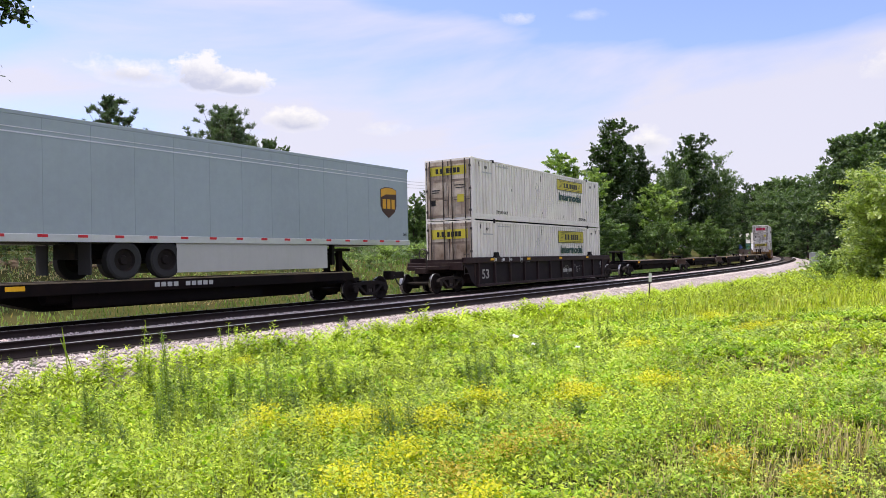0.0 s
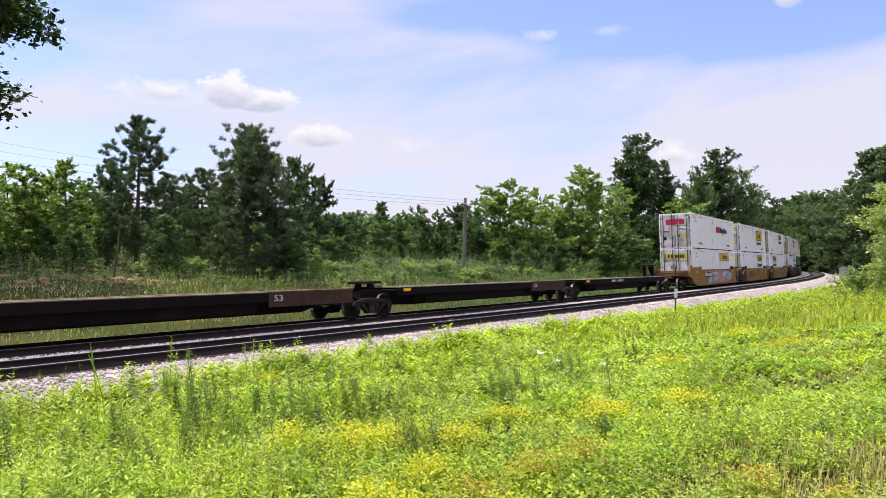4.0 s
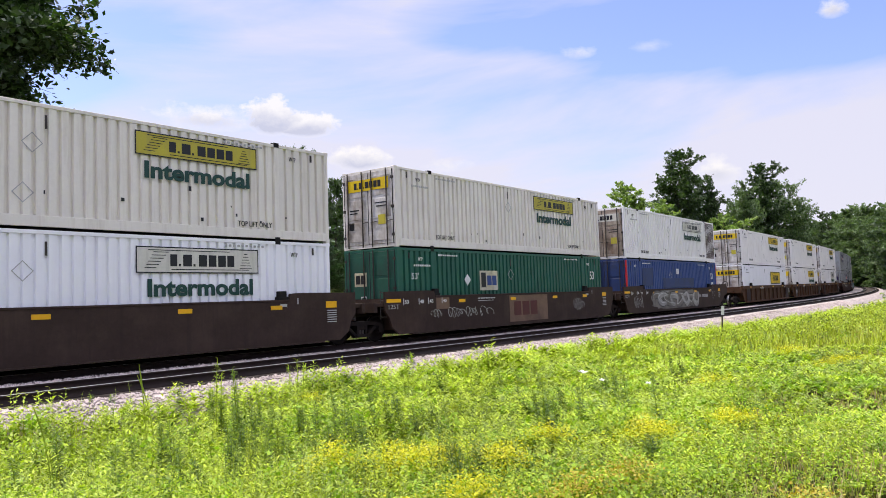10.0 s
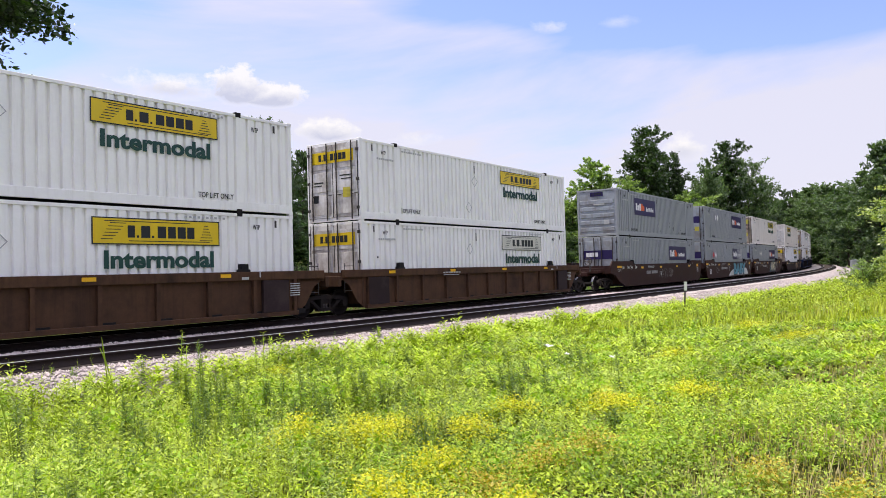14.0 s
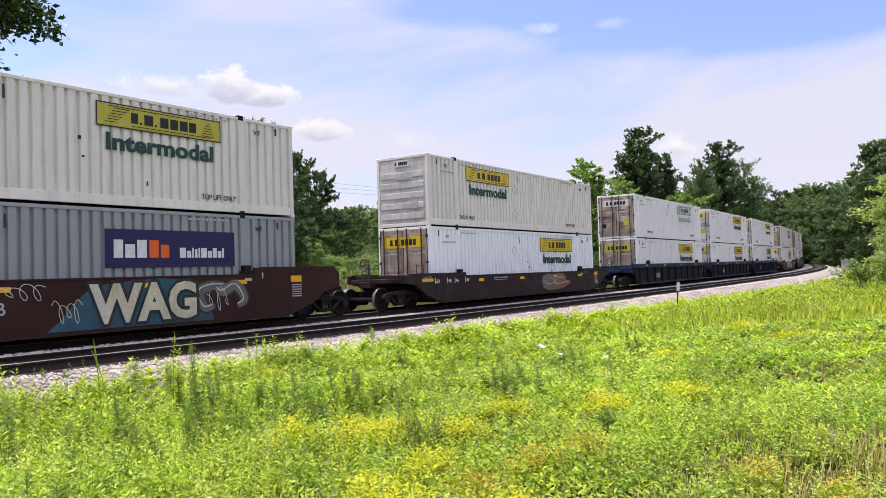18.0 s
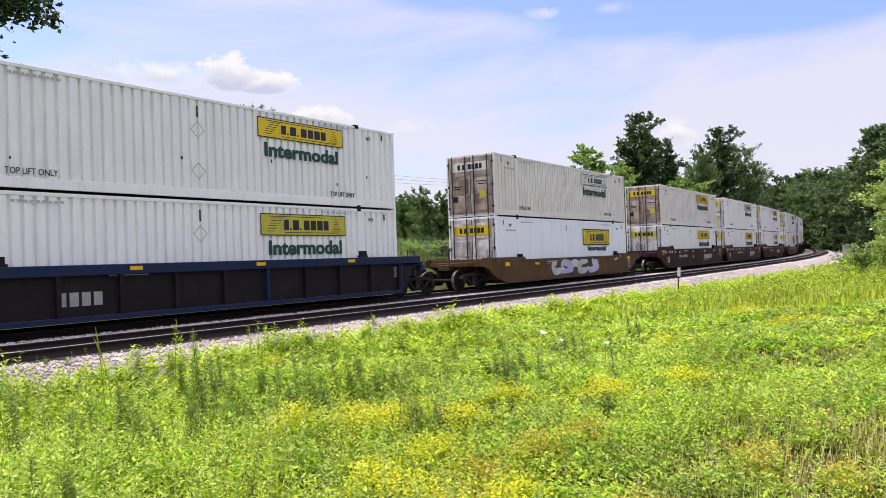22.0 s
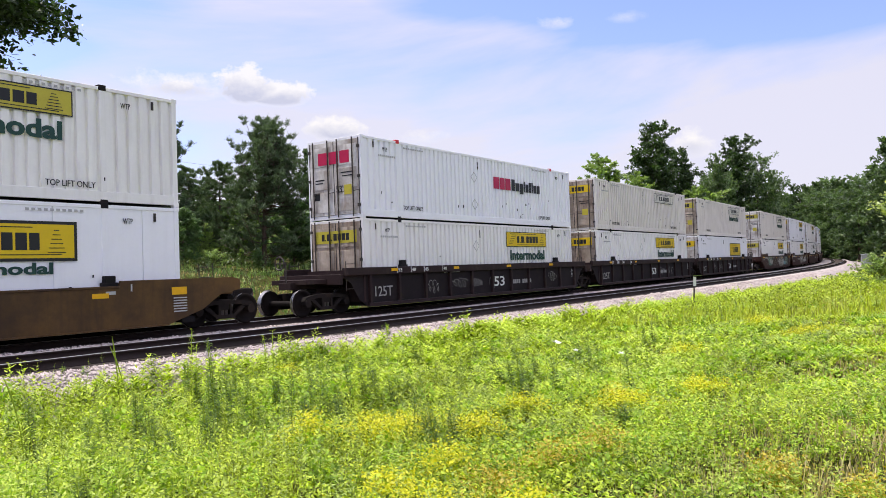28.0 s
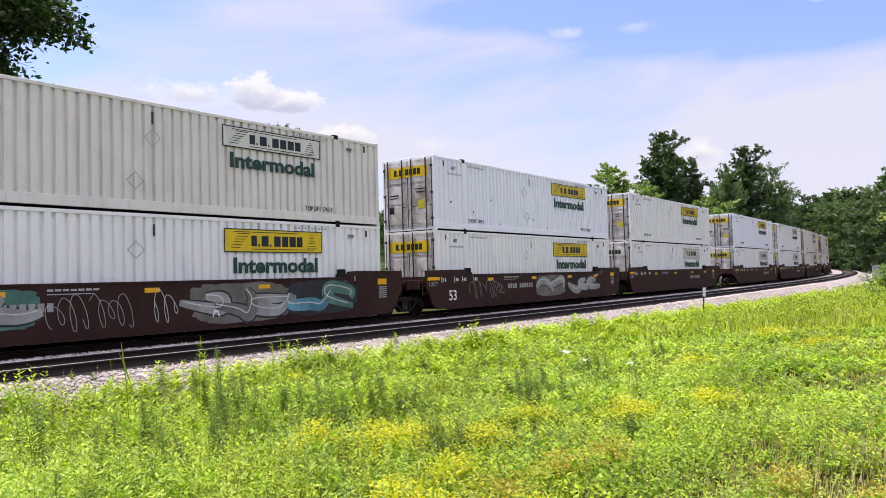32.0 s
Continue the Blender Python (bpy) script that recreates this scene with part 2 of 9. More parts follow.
GRIME = (0.16, 0.125, 0.09)
M = {
    "white": mat("white_container_paint", (0.88, 0.86, 0.83), 0.45, var=(0.05, 1.2), streak=((0.55, 0.50, 0.44), 0.30), rnd=0.03),
    "bright": mat("fresh_white_paint", (0.90, 0.90, 0.93), 0.4, var=(0.03, 1.2), streak=((0.62, 0.60, 0.58), 0.15), rnd=0.02),
    "tan": mat("yellowed_container_paint", (0.77, 0.725, 0.66), 0.5, var=(0.07, 1.0), streak=((0.42, 0.34, 0.25), 0.4), rnd=0.04),
    "grey": mat("grey_container_paint", (0.30, 0.315, 0.32), 0.45, var=(0.07, 1.1), streak=((0.23, 0.24, 0.24), 0.35), rnd=0.03),
    "green": mat("green_container_paint", (0.015, 0.105, 0.07), 0.42, var=(0.14, 1.2), streak=((0.05, 0.09, 0.07), 0.35)),
    "blue": mat("blue_container_paint", (0.03, 0.065, 0.22), 0.42, var=(0.16, 1.2), streak=((0.07, 0.09, 0.16), 0.35)),
    "door_white": mat("grimy_white_door", (0.72, 0.70, 0.67), 0.55, var=(0.10, 1.2), stain=((0.20, 0.15, 0.11), 1.0, 0.65), streak=((0.26, 0.19, 0.14), 0.75)),
    "door_dirty": mat("dirty_brown_door", (0.56, 0.48, 0.39), 0.65, var=(0.2, 1.1), stain=((0.13, 0.075, 0.045), 0.7, 0.85), streak=((0.13, 0.075, 0.048), 0.95)),
    "door_grey": mat("grimy_grey_door", (0.30, 0.33, 0.36), 0.55, var=(0.1, 1.2), stain=(GRIME, 1.1, 0.5), streak=((0.14, 0.11, 0.09), 0.5)),
    "door_blue": mat("dark_blue_door", (0.022, 0.045, 0.15), 0.5, var=(0.16, 1.2), stain=((0.03, 0.03, 0.045), 1.1, 0.4), streak=((0.02, 0.025, 0.05), 0.5)),
    "door_green": mat("dark_green_door", (0.014, 0.085, 0.055), 0.5, var=(0.16, 1.2), stain=((0.03, 0.05, 0.04), 1.1, 0.4), streak=((0.03, 0.05, 0.04), 0.5)),
    "drab": mat("faded_drab_brown_car_paint", (0.044, 0.028, 0.022), 0.65, var=(0.28, 0.9), stain=((0.075, 0.050, 0.037), 0.8, 0.45), streak=((0.028, 0.020, 0.017), 0.6), bump=0.05, spec=0.14),
    "tanpatch": mat("faded_tan_paint_patch", (0.17, 0.105, 0.065), 0.65, var=(0.3, 1.0), stain=((0.085, 0.05, 0.035), 0.9, 0.6)),
    "darkred": mat("dark_red_stencil", (0.085, 0.022, 0.018), 0.6, var=(0.3, 2.0)),
    "chalk": mat("thin_chalk_paint", (0.34, 0.33, 0.31), 0.8, var=(0.35, 4.0)),
    "black": mat("black_steel", (0.012, 0.011, 0.011), 0.7, 0.0, var=(0.3, 4.0), stain=((0.04, 0.025, 0.018), 3.0, 0.3), bump=0.15, spec=0.15),
    "endblack": mat("black_end_panel_paint", (0.013, 0.0135, 0.015), 0.6, var=(0.2, 1.5), stain=((0.035, 0.028, 0.024), 1.5, 0.25), spec=0.14),
    # black grime, with the shade under the chord put into the colour too
    "panelblack": mat("grimy_shaded_recess_panel", (0.016, 0.0115, 0.0125), 0.7, var=(0.3, 1.2), stain=((0.035, 0.027, 0.022), 1.4, 0.3), spec=0.15),
    "door_front": mat("grimy_pale_front_wall", (0.62, 0.60, 0.57), 0.55, var=(0.1, 1.2), stain=((0.24, 0.19, 0.15), 0.8, 0.5), streak=((0.28, 0.22, 0.17), 0.6)),
    "goldworn": mat("grimy_mustard_brown_car_paint", (0.125, 0.070, 0.026), 0.6, var=(0.25, 1.0), stain=((0.04, 0.027, 0.02), 0.8, 0.6), streak=((0.045, 0.03, 0.022), 0.6), bump=0.05, spec=0.14),
    "rustdark": mat("dark_rusted_panel", (0.055, 0.026, 0.020), 0.65, var=(0.25, 1.5), streak=((0.16, 0.05, 0.025), 0.6)),
    "rod": mat("grimy_lock_rod", (0.06, 0.05, 0.045), 0.5, 0.5, var=(0.3, 5.0)),
    "seal": mat("dark_rubber_seal", (0.02, 0.02, 0.022), 0.8, var=(0.2, 5.0)),
    "ygold": mat("yellow_logo_vinyl", (0.72, 0.50, 0.012), 0.4, var=(0.06, 2.0), streak=((0.45, 0.33, 0.05), 0.25), rnd=0.05),
    "ydull": mat("faded_yellow_vinyl", (0.50, 0.43, 0.045), 0.5, var=(0.12, 2.0), streak=((0.30, 0.26, 0.10), 0.5), rnd=0.08),
    "wdull": mat("worn_off_pale_vinyl", (0.66, 0.64, 0.56), 0.5, var=(0.12, 2.0), streak=((0.35, 0.33, 0.28), 0.5)),
    "ink": mat("dark_ink", (0.014, 0.015, 0.017), 0.5, var=(0.2, 5.0)),
    "inkgreen": mat("dark_green_lettering", (0.010, 0.052, 0.040), 0.5, var=(0.15, 5.0)),
    "inkfade": mat("faded_green_lettering", (0.33, 0.47, 0.42), 0.5, var=(0.2, 5.0)),
    "red": mat("crimson_lettering", (0.48, 0.012, 0.07), 0.45, var=(0.1, 4.0)),
    "purple": mat("deep_violet_vinyl", (0.020, 0.011, 0.075), 0.4, var=(0.12, 3.0)),
    "orange": mat("orange_lettering", (0.75, 0.12, 0.02), 0.45, var=(0.1, 4.0)),
    "whiteink": mat("white_stencil_paint", (0.72, 0.72, 0.70), 0.6, var=(0.15, 6.0)),
    "greyink": mat("grey_stencil_paint", (0.42, 0.42, 0.41), 0.6, var=(0.2, 6.0)),
    "reflector": mat("yellow_reflective_tape", (0.80, 0.42, 0.01), 0.4, var=(0.1, 8.0)),
    "gold": mat("mustard_brown_car_paint", (0.26, 0.145, 0.042), 0.55, var=(0.16, 1.0), stain=((0.075, 0.045, 0.03), 0.9, 0.4), streak=((0.09, 0.055, 0.035), 0.45), bump=0.05, spec=0.14),
    "brown": mat("rust_brown_car_paint", (0.040, 0.017, 0.0135), 0.6, var=(0.25, 1.0), stain=((0.065, 0.036, 0.025), 1.2, 0.25), streak=((0.02, 0.014, 0.012), 0.5), bump=0.05, spec=0.14),
    "ribbrown": mat("weathered_brown_car_paint", (0.092, 0.046, 0.024), 0.7, var=(0.3, 1.0), stain=((0.035, 0.02, 0.013), 1.0, 0.6), streak=((0.03, 0.017, 0.012), 0.75), bump=0.06, spec=0.14),
    "maroon": mat("dark_maroon_car_paint", (0.034, 0.013, 0.0145), 0.5, var=(0.14, 1.0), streak=((0.025, 0.012, 0.012), 0.4), spec=0.14),
    "dark": mat("sooty_dark_car_paint", (0.030, 0.018, 0.018), 0.6, var=(0.22, 1.0), stain=((0.075, 0.055, 0.045), 1.2, 0.3), streak=((0.014, 0.011, 0.011), 0.5), bump=0.05, spec=0.14),
    "blueblack": mat("dark_blue_car_paint", (0.014, 0.024, 0.062), 0.5, var=(0.18, 1.0), stain=((0.03, 0.03, 0.035), 1.2, 0.3), spec=0.14),
    "spine": mat("rusty_black_spine_paint", (0.0065, 0.005, 0.005), 0.8, var=(0.3, 1.2), stain=((0.022, 0.011, 0.008), 0.7, 0.35), bump=0.08, spec=0.08),
    "spinebrown": mat("faded_ochre_brown_paint", (0.05, 0.028, 0.018), 0.7, var=(0.25, 1.2), stain=((0.03, 0.018, 0.013), 1.5, 0.5), spec=0.15),
    "deck": mat("worn_steel_deck", (0.22, 0.17, 0.11), 0.6, 0.2, var=(0.25, 1.5), stain=((0.10, 0.05, 0.03), 2.0, 0.5)),
    "cast": mat("cast_steel_truck", (0.017, 0.014, 0.013), 0.7, 0.0, var=(0.3, 3.0), stain=((0.04, 0.026, 0.018), 2.5, 0.35), bump=0.15, spec=0.08),
    "wheel": mat("brown_oxide_wheel", (0.014, 0.011, 0.010), 0.65, 0.0, var=(0.25, 3.0), spec=0.05),
    "tread": mat("polished_wheel_tread", (0.42, 0.40, 0.38), 0.28, 0.9, var=(0.12, 4.0)),
    "trailer": mat("grey_trailer_skin", (0.30, 0.355, 0.38), 0.42, 0.0, var=(0.10, 0.45), streak=((0.27, 0.30, 0.32), 0.3)),
    "skirt": mat("pale_grey_skirt", (0.40, 0.40, 0.375), 0.5, var=(0.06, 1.0), streak=((0.34, 0.33, 0.31), 0.35)),
    "alu": mat("aluminium_rail", (0.62, 0.63, 0.64), 0.35, 0.7, var=(0.08, 3.0)),
    "tyre": mat("tyre_rubber", (0.02, 0.02, 0.02), 0.85, var=(0.2, 6.0)),
    "shieldbrown": mat("dark_brown_vinyl", (0.055, 0.022, 0.012), 0.45, var=(0.1, 4.0)),
    "shieldgold": mat("golden_vinyl", (0.60, 0.31, 0.02), 0.4, var=(0.1, 4.0)),
    "redtape": mat("red_reflective_tape", (0.55, 0.02, 0.03), 0.4, var=(0.1, 8.0)),
    "railside": mat("rusted_rail_steel", (0.026, 0.015, 0.012), 0.8, 0.0, var=(0.3, 3.0), bump=0.2),
    "railhead": mat("worn_rail_head", (0.52, 0.50, 0.48), 0.3, 0.85, var=(0.15, 2.0), rnd=0),
    "tie": mat("creosoted_tie_wood", (0.024, 0.018, 0.016), 0.85, var=(0.35, 3.0), stain=((0.07, 0.055, 0.045), 4.0, 0.3), bump=0.3, bscale=30.0, spec=0.15),
    "plate": mat("rusty_tie_plate", (0.09, 0.05, 0.035), 0.7, 0.3, var=(0.3, 6.0)),
    "ballast": mat("crushed_granite_ballast", (0.42, 0.36, 0.34), 0.85, var=(0.6, 3.0), stain=((0.13, 0.11, 0.10), 0.7, 0.3), bump=1.0, bscale=22.0, rnd=0),
    "darkbed": mat("darker_ballast", (0.060, 0.048, 0.042), 0.9, var=(0.6, 3.0), stain=((0.16, 0.14, 0.125), 1.6, 0.3), bump=1.0, bscale=22.0, rnd=0, spec=0.15),
    "stone": mat("granite_stones", (0.50, 0.42, 0.40), 0.8, var=(0.6, 2.0), bump=0.3, rnd=0),
    "soil": mat("weedy_soil", (0.058, 0.060, 0.018), 0.95, var=(0.5, 0.35), stain=((0.13, 0.095, 0.045), 0.16, 0.35), bump=0.8, bscale=9.0, rnd=0, spec=0.03),
    "bank": mat("brown_gravel_bank", (0.27, 0.19, 0.11), 0.95, var=(0.4, 0.8), bump=0.6, bscale=8.0, spec=0.04),
    "bark": mat("grey_brown_bark", (0.085, 0.065, 0.05), 0.9, var=(0.35, 2.0), bump=0.5, bscale=14.0),
    "pinebark": mat("pine_bark", (0.10, 0.068, 0.05), 0.9, var=(0.35, 2.0), bump=0.5, bscale=14.0),
    "pole": mat("weathered_pole_wood", (0.16, 0.135, 0.11), 0.85, var=(0.25, 2.0), bump=0.2),
    "wire": mat("dull_wire", (0.42, 0.44, 0.48), 0.6, 0.3, var=(0.1, 1.0)),
    "galv": mat("galvanised_steel", (0.36, 0.37, 0.38), 0.5, 0.5, var=(0.12, 3.0)),
    "signwhite": mat("white_sign_face", (0.70, 0.70, 0.68), 0.5, var=(0.08, 4.0)),
    "petal": mat("white_petal", (0.85, 0.83, 0.85), 0.6, var=(0.05, 8.0)),
}
for key, colour in (("g_teal", (0.07, 0.24, 0.30)), ("g_deep", (0.02, 0.085, 0.12)), ("g_pale", (0.55, 0.56, 0.52)), ("g_pink", (0.45, 0.20, 0.21)), ("g_lilac", (0.50, 0.44, 0.62)), ("g_black", (0.02, 0.02, 0.022)),
                    ("g_cream", (0.58, 0.53, 0.36)), ("g_sky", (0.22, 0.38, 0.50)), ("g_grey", (0.27, 0.26, 0.24)), ("g_green", (0.06, 0.16, 0.12)), ("g_drab", (0.13, 0.115, 0.095)), ("g_rust", (0.20, 0.075, 0.04)), ("g_violet", (0.045, 0.02, 0.075))):
    M[key] = mat("spray_" + key[2:], colour, 0.55, var=(0.4, 1.1), stain=(tuple(min(0.6, c * 1.5 + 0.08) for c in colour) if sum(colour) > 0.3 else (0.04, 0.04, 0.05), 0.9, 0.45), streak=((0.08, 0.06, 0.05), 0.25))

LEAF = {
    "oak": leaf_mat("oak_leaves", (0.010, 0.024, 0.008), (0.060, 0.100, 0.026), (0.42, 0.58, 0.16), gloss=0.34, rough=0.45),
    "broad": leaf_mat("broad_leaves", (0.020, 0.044, 0.014), (0.125, 0.185, 0.055), (0.70, 0.88, 0.28), 0.45, gloss=0.45, rough=0.45),
    "light": leaf_mat("light_green_leaves", (0.045, 0.085, 0.020), (0.225, 0.295, 0.085), (0.85, 1.0, 0.32), 0.4, gloss=0.45, rough=0.45),
    "pine": leaf_mat("pine_needles", (0.026, 0.044, 0.024), (0.100, 0.135, 0.070), (0.6, 0.75, 0.4), 0.5),
    "holly": leaf_mat("glossy_dark_leaves", (0.034, 0.075, 0.026), (0.115, 0.175, 0.065), (0.6, 0.8, 0.3), 0.6, gloss=0.34, rough=0.45),
    "cedar": leaf_mat("feathery_green_leaves", (0.056, 0.100, 0.030), (0.260, 0.335, 0.110), (0.88, 1.0, 0.38), 0.5, gloss=0.45, rough=0.45),
    "vine": leaf_mat("vine_leaves", (0.020, 0.042, 0.017), (0.104, 0.152, 0.058), (0.78, 0.94, 0.36), 0.2, gloss=0.34, rough=0.45),
    "bush": leaf_mat("pale_bush_leaves", (0.075, 0.120, 0.028), (0.28, 0.32, 0.11), (0.9, 1.0, 0.35), 0.35, gloss=0.5, rough=0.45),
    "grass": leaf_mat("grass_blades", (0.090, 0.114, 0.012), (0.455, 0.50, 0.065), (0.5, 0.56, 0.12), 0.5, gloss=0.12, hue=((0.32, 0.30, 0.09), 0.33, 0.56)),
    "weed": leaf_mat("weed_leaves", (0.030, 0.058, 0.008), (0.465, 0.550, 0.060), (0.48, 0.57, 0.11), 0.8, hue=((0.40, 0.47, 0.11), 0.55, 0.54), gloss=0.12),
    "weedblue": leaf_mat("grey_green_weed_leaves", (0.055, 0.090, 0.022), (0.400, 0.475, 0.125), (0.45, 0.54, 0.16), 0.8, gloss=0.12),
    "weeddark": leaf_mat("dark_weed_leaves", (0.020, 0.044, 0.009), (0.185, 0.265, 0.050), (0.35, 0.46, 0.09), 0.8, gloss=0.1),
    "yellow": leaf_mat("yellow_flower_heads", (0.36, 0.35, 0.010), (0.56, 0.54, 0.02), (0.46, 0.46, 0.05), 0.9, hue=((0.46, 0.36, 0.03), 0.6, 0.62)),
    "rusty": leaf_mat("orange_brown_seed_heads", (0.25, 0.21, 0.02), (0.46, 0.37, 0.045), (0.36, 0.3, 0.06), 0.9, hue=((0.46, 0.44, 0.03), 0.9, 0.48)),
    "clover": leaf_mat("bright_low_leaves", (0.070, 0.125, 0.010), (0.310, 0.440, 0.052), (0.44, 0.58, 0.10), 0.8, gloss=0.15),
    "dry": leaf_mat("dry_straw", (0.25, 0.21, 0.10), (0.52, 0.45, 0.24), (0.6, 0.5, 0.25), 0.6),
}


# ---- mesh helpers ----
def part(name, data, material, parent, label="", m=None):
    """One mesh object under a thing or a part. data: a bmesh or a ready mesh."""
    if isinstance(data, bmesh.types.BMesh):
        me = bpy.data.meshes.new(name)
        data.to_mesh(me)
        data.free()
    else:
        me = data
    small = name.endswith(("mark", "emblem", "inset", "scrawl", "worn_patch")) or name in ("scuffs", "vent", "floor_grid", "cross_frame", "ladder", "warning_tape", "trim_strip")
    if material is not None and not me.materials:
        me.materials.append(material)
    ob = new(name, me)
    ob.parent = parent
    if m is not None:
        ob.matrix_basis = m
    if label:
        tagged(ob, label)
    if small:
        tagged(ob, kind="stuff")
    return ob


def box(bm, x0, x1, y0, y1, z0, z1):
    v = [bm.verts.new((x, y, z)) for z in (z0, z1) for y in (y0, y1) for x in (x0, x1)]
    for f in ((0, 2, 3, 1), (4, 5, 7, 6), (0, 1, 5, 4), (2, 6, 7, 3), (0, 4, 6, 2), (1, 3, 7, 5)):
        bm.faces.new([v[i] for i in f])
    return bm


def boxes(*rows):
    bm = bmesh.new()
    for r in rows:
        box(bm, *r)
    return bm


def bevelled(bm, width=0.01):
    bmesh.ops.bevel(bm, geom=bm.edges[:], offset=width, segments=1, affect="EDGES")
    return bm


def prism(bm, outline, y0, y1):
    """Outline in x, z drawn out along y."""
    a = [bm.verts.new((x, y0, z)) for x, z in outline]
    b = [bm.verts.new((x, y1, z)) for x, z in outline]
    n = len(outline)
    bm.faces.new(a)
    bm.faces.new(b[::-1])
    for i in range(n):
        bm.faces.new((a[(i + 1) % n], a[i], b[i], b[(i + 1) % n]))
    bmesh.ops.recalc_face_normals(bm, faces=bm.faces[:])
    return bm


def tube(bm, p0, p1, r0, r1=None, n=8, caps=True):
    p0, p1 = Vector(p0), Vector(p1)
    r1 = r0 if r1 is None else r1
    d = (p1 - p0).normalized()
    a = d.orthogonal().normalized()
    b = d.cross(a)
    rings = []
    for p, r in ((p0, r0), (p1, r1)):
        rings.append([bm.verts.new(p + (a * math.cos(2 * math.pi * i / n) + b * math.sin(2 * math.pi * i / n)) * r) for i in range(n)])
    for i in range(n):
        bm.faces.new((rings[0][i], rings[0][(i + 1) % n], rings[1][(i + 1) % n], rings[1][i]))
    if caps:
        bm.faces.new(rings[0][::-1])
        bm.faces.new(rings[1])
    return bm


def lathe(bm, profile, n=24, axis="y"):
    """Profile of (along, radius) turned about an axis."""
    rings = []
    for a, r in profile:
        ring = []
        for i in range(n):
            c, s = math.cos(2 * math.pi * i / n) * r, math.sin(2 * math.pi * i / n) * r
            ring.append(bm.verts.new((c, a, s) if axis == "y" else (a, c, s) if axis == "x" else (c, s, a)))
        rings.append(ring)
    for p, q in zip(rings, rings[1:]):
        for i in range(n):
            bm.faces.new((p[i], p[(i + 1) % n], q[(i + 1) % n], q[i]))
    bmesh.ops.recalc_face_normals(bm, faces=bm.faces[:])
    return bm


def raw_mesh(name, verts, faces, material):
    """A mesh out of arrays: verts (n, 3), faces (m, k)."""
    me = bpy.data.meshes.new(name)
    verts, faces = np.asarray(verts, np.float32), np.asarray(faces, np.int32)
    m, k = faces.shape
    me.vertices.add(len(verts))
    me.vertices.foreach_set("co", verts.ravel())
    me.loops.add(m * k)
    me.loops.foreach_set("vertex_index", faces.ravel())
    me.polygons.add(m)
    me.polygons.foreach_set("loop_start", np.arange(0, m * k, k, dtype=np.int32))
    me.update(calc_edges=True)
    me.materials.append(material)
    return me


CACHE = {}


def cached(key, make):
    if key not in CACHE:
        CACHE[key] = make()
    return CACHE[key]


def mesh_of(name, bm, material):
    me = bpy.data.meshes.new(name)
    bm.to_mesh(me)
    bm.free()
    me.materials.append(material)
    return me


def word(text, width, height, material, bold=0.012):
    """Lettering as a mesh: x to the right, z up, from (0, 0) to (width, height), facing -y."""
    def make():
        cu = bpy.data.curves.new("lettering", "FONT")
        cu.body, cu.size, cu.offset, cu.extrude, cu.resolution_u = text, 1.0, bold, 0.004, 3
        ob = bpy.data.objects.new("lettering", cu)
        scene.collection.objects.link(ob)
        me = bpy.data.meshes.new_from_object(ob.evaluated_get(bpy.context.evaluated_depsgraph_get()))
        bpy.data.objects.remove(ob)
        co = np.empty(len(me.vertices) * 3, np.float32)
        me.vertices.foreach_get("co", co)
        co = co.reshape(-1, 3)
        lo, hi = co.min(0), co.max(0)
        x = (co[:, 0] - lo[0]) / (hi[0] - lo[0]) * width
        z = (co[:, 1] - lo[1]) / (hi[1] - lo[1]) * height
        me.vertices.foreach_set("co", np.stack([x, -(co[:, 2] - lo[2]), z], 1).astype(np.float32).ravel())
        me.materials.clear()
        me.materials.append(material)
        me.update()
        return me
    return cached(("word", text, width, height, material.name), make)


def bars(rows, material, depth=0.005):
    """Flat bars in x, z (x0, x1, z0, z1), facing -y from y = 0."""
    return cached(("bars", tuple(rows), material.name, depth), lambda: mesh_of("bars", boxes(*[(a, b, -depth, 0.0, c, d) for a, b, c, d in rows]), material))


NEAR = Matrix.Identity(4)
LEADFACE = Matrix(((0, 1, 0, 0), (-1, 0, 0, 0), (0, 0, 1, 0), (0, 0, 0, 1)))


# ---- the line of the railway ----
STEP = 2.0
S_TAB = np.arange(-400.0, 1000.0, STEP)
K0, K1, S1, S2, D0, CANT, OFFSET = 0.000322, 0.0026, -5.0, 288.5, 18.743, 0.0513, 4.229


def line_table():
    kap = np.where(S_TAB < -60, 0.0, np.where(S_TAB < S1, K0, np.where(S_TAB > S2, K1, K0 + (K1 - K0) * (S_TAB - S1) / (S2 - S1))))
    kap[S_TAB > 780] = 0.0
    mid = (kap[1:] + kap[:-1]) / 2 * STEP
    th = np.concatenate([[0], np.cumsum(mid)])
    i0 = int(np.argmin(abs(S_TAB)))
    th -= th[i0]
    x = np.concatenate([[0], np.cumsum((np.cos(th[1:]) + np.cos(th[:-1])) / 2 * STEP)])
    y = np.concatenate([[0], np.cumsum((np.sin(th[1:]) + np.sin(th[:-1])) / 2 * STEP)])
    return x - x[i0], y - y[i0] + D0, th


LX, LY, LTH = line_table()


def line(s, v=0.0):
    """Plan position at s metres along the line and v metres towards the viewer's side."""
    x, y, th = np.interp(s, S_TAB, LX), np.interp(s, S_TAB, LY), np.interp(s, S_TAB, LTH)
    return x + np.sin(th) * v, y - np.cos(th) * v


